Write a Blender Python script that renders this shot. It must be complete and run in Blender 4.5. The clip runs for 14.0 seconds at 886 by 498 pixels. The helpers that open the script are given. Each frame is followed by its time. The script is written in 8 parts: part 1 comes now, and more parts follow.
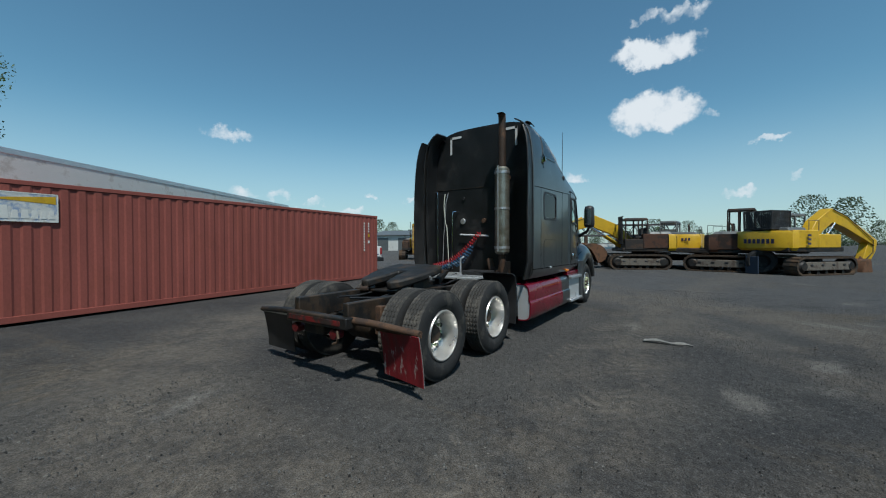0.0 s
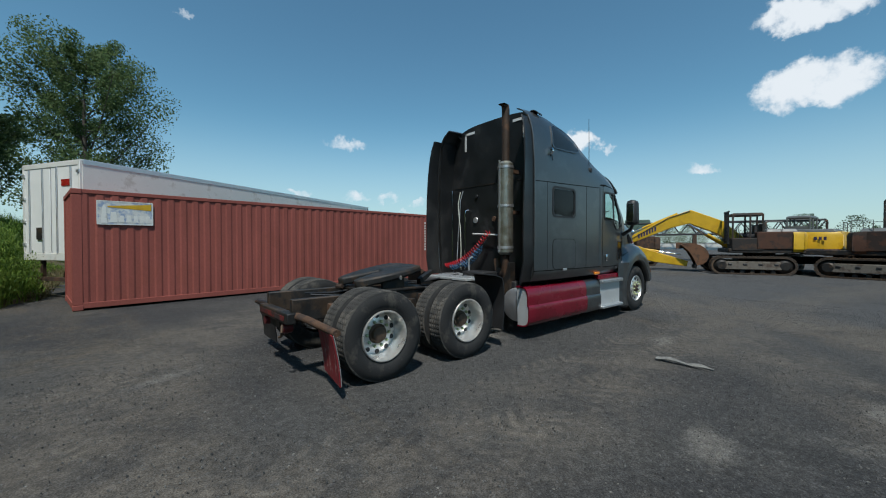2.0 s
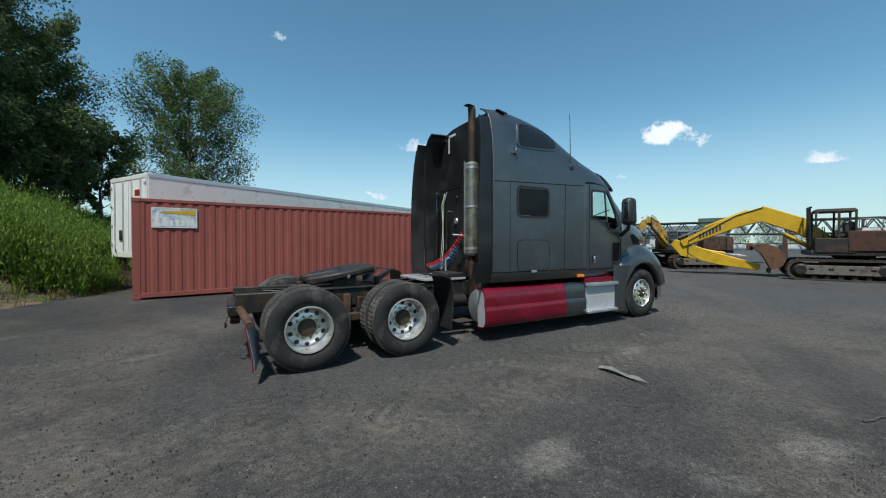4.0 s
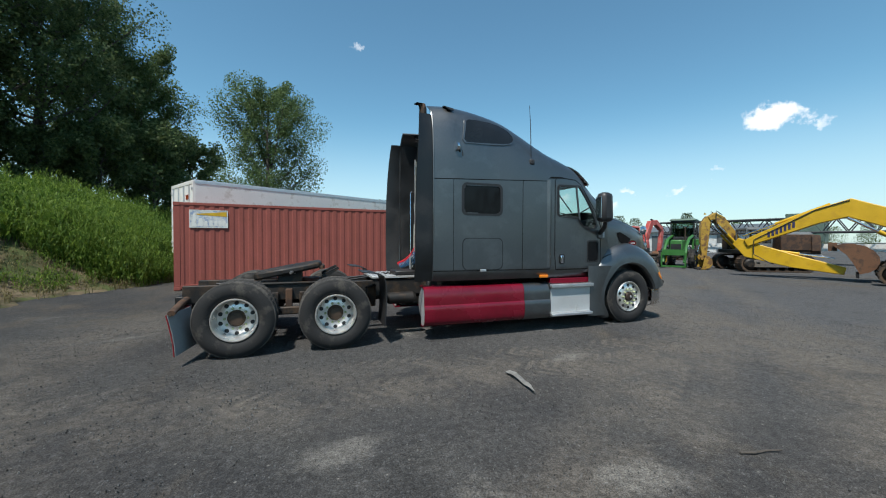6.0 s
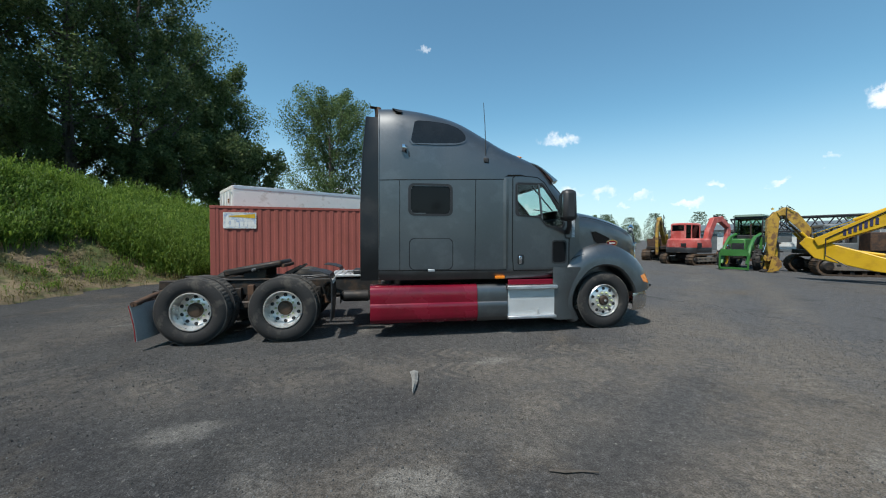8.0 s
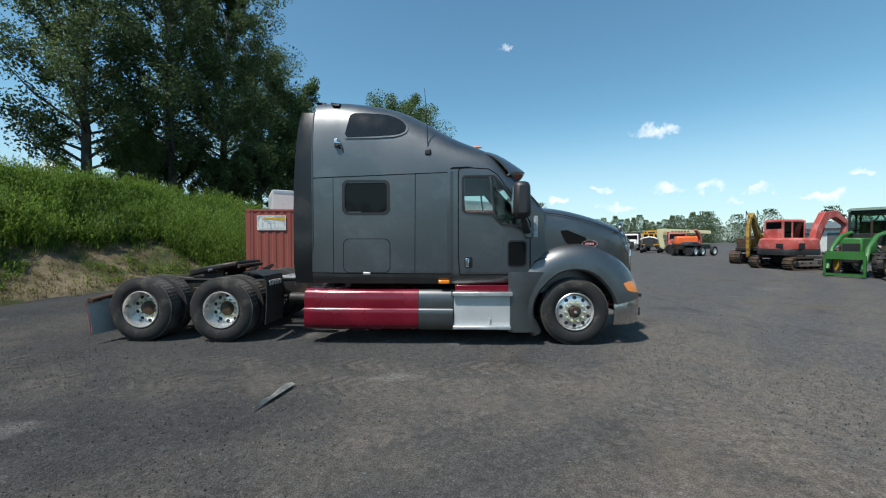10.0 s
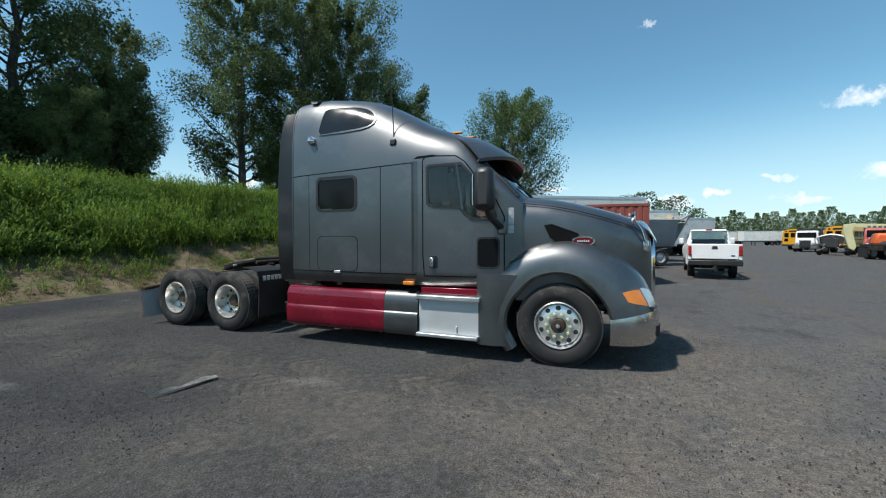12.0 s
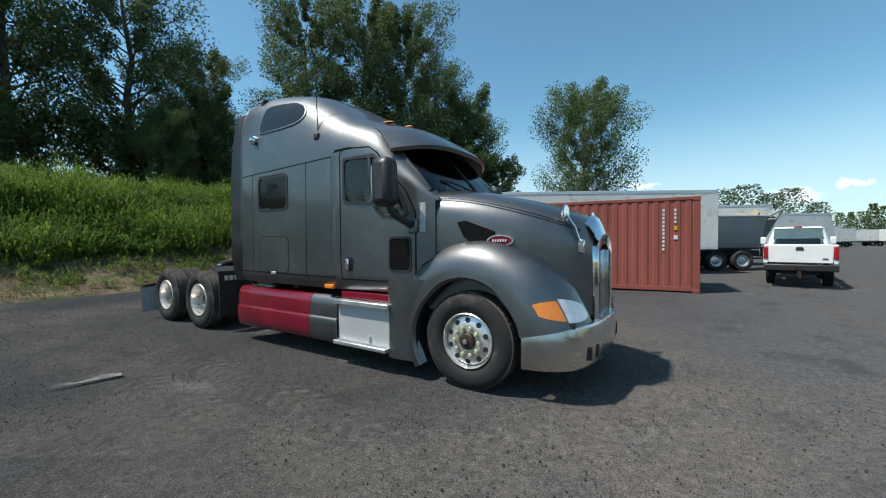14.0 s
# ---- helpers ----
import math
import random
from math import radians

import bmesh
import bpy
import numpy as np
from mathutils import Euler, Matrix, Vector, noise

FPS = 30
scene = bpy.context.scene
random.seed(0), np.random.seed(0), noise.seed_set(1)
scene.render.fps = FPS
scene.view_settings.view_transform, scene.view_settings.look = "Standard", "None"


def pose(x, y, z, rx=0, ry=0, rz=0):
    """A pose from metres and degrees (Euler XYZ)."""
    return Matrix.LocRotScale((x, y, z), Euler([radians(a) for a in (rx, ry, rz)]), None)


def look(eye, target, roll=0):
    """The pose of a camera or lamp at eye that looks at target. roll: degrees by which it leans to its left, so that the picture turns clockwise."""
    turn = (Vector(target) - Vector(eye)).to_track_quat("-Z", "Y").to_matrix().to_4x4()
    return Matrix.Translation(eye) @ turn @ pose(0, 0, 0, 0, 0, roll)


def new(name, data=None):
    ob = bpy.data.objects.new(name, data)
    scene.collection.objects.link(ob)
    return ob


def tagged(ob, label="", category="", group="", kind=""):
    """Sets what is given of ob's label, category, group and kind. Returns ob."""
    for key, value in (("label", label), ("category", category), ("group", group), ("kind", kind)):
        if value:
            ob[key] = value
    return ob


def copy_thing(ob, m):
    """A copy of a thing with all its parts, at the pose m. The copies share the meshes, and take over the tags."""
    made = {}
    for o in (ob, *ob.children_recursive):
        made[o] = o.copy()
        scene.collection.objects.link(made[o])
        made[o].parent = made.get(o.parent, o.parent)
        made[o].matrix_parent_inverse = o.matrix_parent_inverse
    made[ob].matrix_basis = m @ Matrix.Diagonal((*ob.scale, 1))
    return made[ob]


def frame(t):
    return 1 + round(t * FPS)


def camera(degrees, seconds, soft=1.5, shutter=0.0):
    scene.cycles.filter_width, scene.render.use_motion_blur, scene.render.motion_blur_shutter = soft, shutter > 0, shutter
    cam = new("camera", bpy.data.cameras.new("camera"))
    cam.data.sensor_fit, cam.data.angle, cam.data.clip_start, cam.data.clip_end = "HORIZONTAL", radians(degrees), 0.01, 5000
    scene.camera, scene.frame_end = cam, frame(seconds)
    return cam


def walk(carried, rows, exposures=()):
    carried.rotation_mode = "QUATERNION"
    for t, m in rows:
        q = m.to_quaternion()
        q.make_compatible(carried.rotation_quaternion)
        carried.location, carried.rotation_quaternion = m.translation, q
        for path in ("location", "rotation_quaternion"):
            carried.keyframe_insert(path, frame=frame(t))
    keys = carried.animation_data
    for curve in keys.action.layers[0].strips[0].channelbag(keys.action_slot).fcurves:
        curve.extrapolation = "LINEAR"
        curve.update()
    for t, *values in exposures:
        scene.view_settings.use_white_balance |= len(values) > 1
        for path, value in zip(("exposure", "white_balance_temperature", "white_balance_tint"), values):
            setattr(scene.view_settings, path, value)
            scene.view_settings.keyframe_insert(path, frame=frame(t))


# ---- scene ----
cam = camera(98.8, 14.0, 1.1)
# seconds, eye x y z, yaw, pitch, roll
ROWS = [
    (0.0, -3.600, -3.620, 1.566, -55.90, -0.91, 0.11),
    (0.5, -3.293, -4.011, 1.571, -51.67, -0.93, 0.10),
    (1.0, -2.935, -4.294, 1.578, -48.04, -0.98, 0.12),
    (1.5, -2.620, -4.595, 1.570, -44.38, -0.99, 0.10),
    (2.0, -2.304, -4.861, 1.566, -40.81, -0.99, 0.03),
    (2.5, -1.994, -5.165, 1.577, -37.61, -0.99, 0.03),
    (3.0, -1.679, -5.473, 1.585, -34.87, -0.94, 0.03),
    (5.5, 0.471, -6.692, 1.569, -22.49, -1.13, -0.13),
    (6.0, 0.944, -6.893, 1.570, -19.47, -1.14, -0.12),
    (6.5, 1.394, -7.087, 1.567, -16.72, -1.17, -0.05),
    (7.0, 1.835, -7.240, 1.560, -14.27, -1.11, -0.01),
    (7.5, 2.301, -7.375, 1.572, -11.93, -1.18, -0.02),
    (8.0, 2.784, -7.429, 1.602, -9.69, -1.40, -0.11),
    (10.5, 5.641, -6.800, 1.598, 7.01, -1.28, 0.09),
    (11.0, 6.191, -6.572, 1.579, 12.30, -1.28, 0.10),
    (11.5, 6.746, -6.272, 1.562, 17.52, -1.26, 0.14),
    (12.0, 7.200, -5.968, 1.560, 21.23, -1.32, 0.18),
    (12.5, 7.589, -5.592, 1.546, 24.05, -1.28, 0.24),
    (13.0, 7.984, -5.241, 1.531, 26.77, -1.19, 0.22),
    (13.5, 8.357, -4.899, 1.534, 29.77, -1.20, 0.24),
    (14.0, 8.756, -4.551, 1.538, 32.84, -1.13, 0.33),
]
# seconds, stops, kelvin, tint
EXPOSURES = [(0.0, 0.24, 6240.0, 6.0), (3.0, 0.44, 6340.0, 7.8), (6.5, 0.78, 6440.0, 9.4), (11.0, 0.79, 6440.0, 9.6), (14.0, 0.86, 6570.0, 10.0)]
walk(cam, [(t, pose(x, y, z, 90 + pitch, roll, yaw)) for t, x, y, z, yaw, pitch, roll in ROWS], EXPOSURES)

# ---- world and sun ----
SUN_FROM = Vector((-0.38, -0.42, 1.0)).normalized()
CLOUDS = [  # azimuth from +y towards +x, elevation, half width, half height, in degrees
    (85.0, 16.6, 5.0, 2.5), (85.0, 23.6, 4.4, 1.7), (84.0, 27.6, 1.6, 0.8), (88.5, 27.0, 3.2, 0.9), (91.0, 15.2, 1.0, 0.7), (96.5, 11.5, 1.9, 0.5),
    (93.5, 6.3, 1.8, 0.8), (98.5, 7.4, 0.9, 0.4), (75.0, 9.3, 2.4, 0.8), (60.5, 13.8, 2.8, 1.4), (64.5, 12.7, 1.2, 0.7), (26.5, 14.0, 3.4, 1.0),
    (28.0, 6.6, 2.1, 0.9), (45.2, 6.7, 1.2, 0.6), (37.3, 5.6, 1.9, 0.5), (20.0, 6.8, 2.2, 0.7), (32.5, 6.5, 2.3, 0.8), (7.0, 26.5, 1.2, 0.6),
    (51.0, 6.4, 1.0, 0.5), (42.5, 5.0, 1.8, 0.5), (35.0, 4.4, 1.0, 0.4), (14.5, 5.6, 1.5, 0.5), (9.5, 5.0, 3.4, 0.8), (-5.0, 7.3, 2.0, 0.6),
    (22.0, 4.6, 2.6, 0.6), (-48.6, 7.8, 1.6, 0.8), (55.5, 8.6, 1.1, 0.5),
]


def build_world():
    world = bpy.data.worlds.new("sky")
    world.use_nodes = True
    scene.world = world
    nt = world.node_tree
    nt.nodes.clear()
    N, K = nt.nodes.new, nt.links.new
    sky = N("ShaderNodeTexSky")
    sky.sky_type = "NISHITA"
    sky.sun_disc = False
    sky.sun_elevation = math.asin(SUN_FROM.z)
    sky.sun_rotation = math.atan2(SUN_FROM.x, SUN_FROM.y)
    sky.air_density, sky.dust_density, sky.ozone_density = 1.0, 0.3, 2.4
    tc = N("ShaderNodeTexCoord")
    noise_a = N("ShaderNodeTexNoise")
    noise_a.inputs["Scale"].default_value, noise_a.inputs["Detail"].default_value = 26.0, 10.0
    noise_a.inputs["Roughness"].default_value = 0.62
    K(tc.outputs["Generated"], noise_a.inputs["Vector"])
    # ragged outlines: the direction is shaken by two noises before the clouds are laid out
    shake = N("ShaderNodeTexNoise")
    shake.inputs["Scale"].default_value, shake.inputs["Detail"].default_value, shake.inputs["Roughness"].default_value = 22.0, 6.0, 0.6
    K(tc.outputs["Generated"], shake.inputs["Vector"])
    centred = N("ShaderNodeVectorMath"); centred.operation = "SUBTRACT"
    K(shake.outputs["Color"], centred.inputs[0]); centred.inputs[1].default_value = (0.5, 0.5, 0.5)
    scaled = N("ShaderNodeVectorMath"); scaled.operation = "SCALE"
    K(centred.outputs[0], scaled.inputs[0]); scaled.inputs["Scale"].default_value = 0.085
    bent = N("ShaderNodeVectorMath"); bent.operation = "ADD"
    K(tc.outputs["Generated"], bent.inputs[0]); K(scaled.outputs[0], bent.inputs[1])
    total = None
    for az, el, rw, rh in CLOUDS:
        a, e = radians(az), radians(el)
        centre = (math.sin(a) * math.cos(e), math.cos(a) * math.cos(e), math.sin(e))
        right = (math.cos(a), -math.sin(a), 0.0)
        up = (-math.sin(a) * math.sin(e), -math.cos(a) * math.sin(e), math.cos(e))
        d = N("ShaderNodeVectorMath"); d.operation = "SUBTRACT"
        K(bent.outputs[0], d.inputs[0]); d.inputs[1].default_value = centre
        sides = []
        for axis, r in ((right, rw), (up, rh)):
            dot = N("ShaderNodeVectorMath"); dot.operation = "DOT_PRODUCT"
            K(d.outputs[0], dot.inputs[0])
            dot.inputs[1].default_value = [c / math.tan(radians(r)) for c in axis]
            sq = N("ShaderNodeMath"); sq.operation = "MULTIPLY"
            K(dot.outputs["Value"], sq.inputs[0]); K(dot.outputs["Value"], sq.inputs[1])
            sides.append(sq)
        add = N("ShaderNodeMath"); add.operation = "ADD"
        K(sides[0].outputs[0], add.inputs[0]); K(sides[1].outputs[0], add.inputs[1])
        # far side of the sky has the same dot products: the distance itself shuts it out
        ln = N("ShaderNodeVectorMath"); ln.operation = "LENGTH"
        K(d.outputs[0], ln.inputs[0])
        m = N("ShaderNodeMath"); m.operation = "MULTIPLY_ADD"
        K(ln.outputs["Value"], m.inputs[0]); m.inputs[1].default_value = 1.0; K(add.outputs[0], m.inputs[2])
        f = N("ShaderNodeMapRange"); f.interpolation_type = "SMOOTHSTEP"
        K(m.outputs[0], f.inputs["Value"])
        f.inputs["From Min"].default_value, f.inputs["From Max"].default_value = 0.0, 2.4
        f.inputs["To Min"].default_value, f.inputs["To Max"].default_value = (1.2 if rh > 1.25 else 0.86), 0.0
        if total is None:
            total = f.outputs[0]
        else:
            mx = N("ShaderNodeMath"); mx.operation = "MAXIMUM"
            K(total, mx.inputs[0]); K(f.outputs[0], mx.inputs[1])
            total = mx.outputs[0]
    shaped = N("ShaderNodeMath"); shaped.operation = "MULTIPLY_ADD"
    K(total, shaped.inputs[0]); shaped.inputs[1].default_value = 0.75; K(noise_a.outputs["Fac"], shaped.inputs[2])
    edge = N("ShaderNodeMapRange"); edge.interpolation_type = "SMOOTHSTEP"
    K(shaped.outputs[0], edge.inputs["Value"])
    edge.inputs["From Min"].default_value, edge.inputs["From Max"].default_value = 0.90, 1.36
    # thin haze clouds near the horizon
    teal = N("ShaderNodeMix"); teal.data_type, teal.blend_type = "RGBA", "MULTIPLY"
    teal.inputs["Factor"].default_value = 1.0
    K(sky.outputs[0], teal.inputs["A"]); teal.inputs["B"].default_value = (0.80, 1.12, 1.04, 1)
    mix = N("ShaderNodeMix"); mix.data_type = "RGBA"
    K(edge.outputs[0], mix.inputs["Factor"])
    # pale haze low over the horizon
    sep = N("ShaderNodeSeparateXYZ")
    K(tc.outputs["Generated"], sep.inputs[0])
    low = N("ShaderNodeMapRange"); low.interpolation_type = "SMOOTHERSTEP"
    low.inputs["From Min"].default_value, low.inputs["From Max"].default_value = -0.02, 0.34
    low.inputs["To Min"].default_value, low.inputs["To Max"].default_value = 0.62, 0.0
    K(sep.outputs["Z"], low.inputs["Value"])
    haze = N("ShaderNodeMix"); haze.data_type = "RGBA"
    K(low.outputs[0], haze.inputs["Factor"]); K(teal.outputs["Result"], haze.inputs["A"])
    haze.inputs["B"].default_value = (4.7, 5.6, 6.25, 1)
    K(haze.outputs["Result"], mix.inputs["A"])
    mix.inputs["B"].default_value = (7.6, 7.9, 8.3, 1)
    bg = N("ShaderNodeBackground"); bg.inputs["Strength"].default_value = SKY_STRENGTH
    K(mix.outputs["Result"], bg.inputs["Color"])
    out = N("ShaderNodeOutputWorld")
    K(bg.outputs[0], out.inputs["Surface"])


SKY_STRENGTH = 0.085
build_world()
sun = new("sun", bpy.data.lights.new("sun", "SUN"))
sun.data.energy, sun.data.angle, sun.data.color = 3.2, radians(2.6), (1.0, 0.95, 0.88)
sun.matrix_world = look(SUN_FROM * 50, (0, 0, 0))

# ---- mesh and material helpers ----
class Mesh:
    """Collects vertices and faces of one part."""

    def __init__(self):
        self.v, self.f = [], []

    def add(self, vs, fs, m=None):
        o = len(self.v)
        self.v += [tuple(m @ Vector(p)) for p in vs] if m else [tuple(p) for p in vs]
        self.f += [tuple(o + i for i in f) for f in fs]
        return self

    def box(self, c, s, m=None, top=(1, 1), shift=(0, 0)):
        x, y, z = (a / 2 for a in s)
        tx, ty = top
        vs = [(-x, -y, -z), (x, -y, -z), (x, y, -z), (-x, y, -z)]
        vs += [(-x * tx + shift[0], -y * ty + shift[1], z), (x * tx + shift[0], -y * ty + shift[1], z),
               (x * tx + shift[0], y * ty + shift[1], z), (-x * tx + shift[0], y * ty + shift[1], z)]
        vs = [(c[0] + a, c[1] + b, c[2] + d) for a, b, d in vs]
        return self.add(vs, [(3, 2, 1, 0), (4, 5, 6, 7), (0, 1, 5, 4), (1, 2, 6, 5), (2, 3, 7, 6), (3, 0, 4, 7)], m)

    def tube(self, pts, r, n=10, caps=True):
        """A round bar along a line of points; r a number or one for each point."""
        pts = [Vector(p) for p in pts]
        rs = r if isinstance(r, (list, tuple)) else [r] * len(pts)
        vs, fs = [], []
        side = None
        for i, p in enumerate(pts):
            d = (pts[min(i + 1, len(pts) - 1)] - pts[max(i - 1, 0)]).normalized()
            if side is None:
                side = d.cross(Vector((0, 0, 1)) if abs(d.z) < 0.9 else Vector((1, 0, 0))).normalized()
            side = (side - d * side.dot(d)).normalized()
            up = d.cross(side)
            for k in range(n):
                a = 2 * math.pi * k / n
                vs.append(p + (side * math.cos(a) + up * math.sin(a)) * rs[i])
        for i in range(len(pts) - 1):
            for k in range(n):
                a, b = i * n + k, i * n + (k + 1) % n
                fs.append((a, b, b + n, a + n))
        if caps:
            fs.append(tuple(range(n - 1, -1, -1)))
            fs.append(tuple((len(pts) - 1) * n + k for k in range(n)))
        return self.add(vs, fs)

    def lathe(self, profile, n=32, m=None, closed=False):
        """Turns (radius, height) pairs round the local y axis."""
        vs, fs = [], []
        for k in range(n):
            a = 2 * math.pi * k / n
            vs += [(r * math.cos(a), h, r * math.sin(a)) for r, h in profile]
        q = len(profile)
        for k in range(n):
            for i in range(q if closed else q - 1):
                j = (i + 1) % q
                a, b = k * q, ((k + 1) % n) * q
                fs.append((a + i, a + j, b + j, b + i))
        return self.add(vs, fs, m)

    def prism(self, poly, a, b, axis="y", m=None, inset=0.0):
        """A flat outline given thickness from a to b along an axis."""
        put = {"y": lambda u, v, t: (u, t, v), "x": lambda u, v, t: (t, u, v), "z": lambda u, v, t: (u, v, t)}[axis]
        n = len(poly)
        vs = [put(u, v, a) for u, v in poly] + [put(u, v, b) for u, v in poly]
        fs = [tuple(range(n)), tuple(range(2 * n - 1, n - 1, -1))]
        fs += [(i, i + n, (i + 1) % n + n, (i + 1) % n) for i in range(n)]
        return self.add(vs, fs, m)

    def grid(self, rows, wrap=False, skip=None):
        """Skins rows of points; skip(point) leaves faces out by their middle."""
        n = len(rows[0])
        vs = [Vector(p) for r in rows for p in r]
        fs = []
        for i in range(len(rows) - 1):
            for k in range(n if wrap else n - 1):
                f = (i * n + k, i * n + (k + 1) % n, (i + 1) * n + (k + 1) % n, (i + 1) * n + k)
                if skip and skip(sum((vs[j] for j in f), Vector()) / 4):
                    continue
                fs.append(f)
        return self.add(vs, fs)


def thicken(bm, d):
    """Gives a sheet of faces a second face at distance d, joined along its open edges."""
    bm.normal_update()
    faces, rim = list(bm.faces), [e for e in bm.edges if e.is_boundary]
    twin = {v: bm.verts.new(v.co + v.normal * d) for v in list(bm.verts)}
    for e in rim:
        f = e.link_faces[0]
        a, b = next((l.vert, l.link_loop_next.vert) for l in f.loops if l.edge == e)
        bm.faces.new((a, b, twin[b], twin[a]))
    for f in faces:
        bm.faces.new([twin[v] for v in f.verts])
        f.normal_flip()
    bm.normal_update()


def part(name, mesh, material, parent=None, label="", bevel=0.0, smooth=35, thick=0.0):
    data = bpy.data.meshes.new(name)
    data.from_pydata(mesh.v, [], mesh.f)
    data.materials.append(material)
    bm = bmesh.new()
    bm.from_mesh(data)
    if thick == 0.0:
        bmesh.ops.recalc_face_normals(bm, faces=bm.faces)
    loose = [v for v in bm.verts if not v.link_faces]
    bmesh.ops.delete(bm, geom=loose, context="VERTS")
    if thick:
        thicken(bm, thick)
    bm.to_mesh(data)
    bm.free()
    if smooth:
        data.polygons.foreach_set("use_smooth", [True] * len(data.polygons))
        data.set_sharp_from_angle(angle=radians(smooth))
    ob = new(name, data)
    if bevel:
        b = ob.modifiers.new("bevel", "BEVEL")
        b.width, b.segments, b.limit_method, b.angle_limit = bevel, 2, "ANGLE", radians(40)
        b.harden_normals = False
    if parent:
        ob.parent = parent
    if label:
        tagged(ob, label)
    return ob


def thing(name, label, category, m=None, group="", kind=""):
    ob = new(name)
    ob.empty_display_size = 0.3
    if m is not None:
        ob.matrix_basis = m
    return tagged(ob, label, category, group, kind)


def smoothline(xs, keys):
    """Reads a smooth curve through (x, value) pairs at xs."""
    kx, kv = [k[0] for k in keys], [k[1] for k in keys]
    sl = [(kv[min(i + 1, len(kv) - 1)] - kv[max(i - 1, 0)]) / (kx[min(i + 1, len(kx) - 1)] - kx[max(i - 1, 0)]) for i in range(len(kx))]
    out = []
    for x in xs:
        x = min(max(x, kx[0]), kx[-1])
        i = max(j for j in range(len(kx) - 1) if kx[j] <= x or j == 0)
        h = kx[i + 1] - kx[i]
        t = (x - kx[i]) / h
        out.append((2 * t**3 - 3 * t**2 + 1) * kv[i] + (t**3 - 2 * t**2 + t) * h * sl[i] + (3 * t**2 - 2 * t**3) * kv[i + 1] + (t**3 - t**2) * h * sl[i + 1])
    return out


def at_x(x, keys):
    return smoothline([x], keys)[0]


def roundrect(x0, z0, x1, z1, r, n=5):
    out = []
    for cx, cz, a0 in ((x1 - r, z0 + r, -90), (x1 - r, z1 - r, 0), (x0 + r, z1 - r, 90), (x0 + r, z0 + r, 180)):
        out += [(cx + r * math.cos(radians(a0 + 90 * k / n)), cz + r * math.sin(radians(a0 + 90 * k / n))) for k in range(n + 1)]
    return out


def inside(p, poly):
    x, z = p
    hit = False
    for i in range(len(poly)):
        (x0, z0), (x1, z1) = poly[i - 1], poly[i]
        if (z0 > z) != (z1 > z) and x < (x1 - x0) * (z - z0) / (z1 - z0) + x0:
            hit = not hit
    return hit


def grown(poly, d):
    """The outline moved outwards by d from its middle."""
    cx, cz = sum(p[0] for p in poly) / len(poly), sum(p[1] for p in poly) / len(poly)
    out = []
    for x, z in poly:
        v = Vector((x - cx, z - cz))
        v = v * ((v.length + d) / v.length)
        out.append((cx + v.x, cz + v.y))
    return out


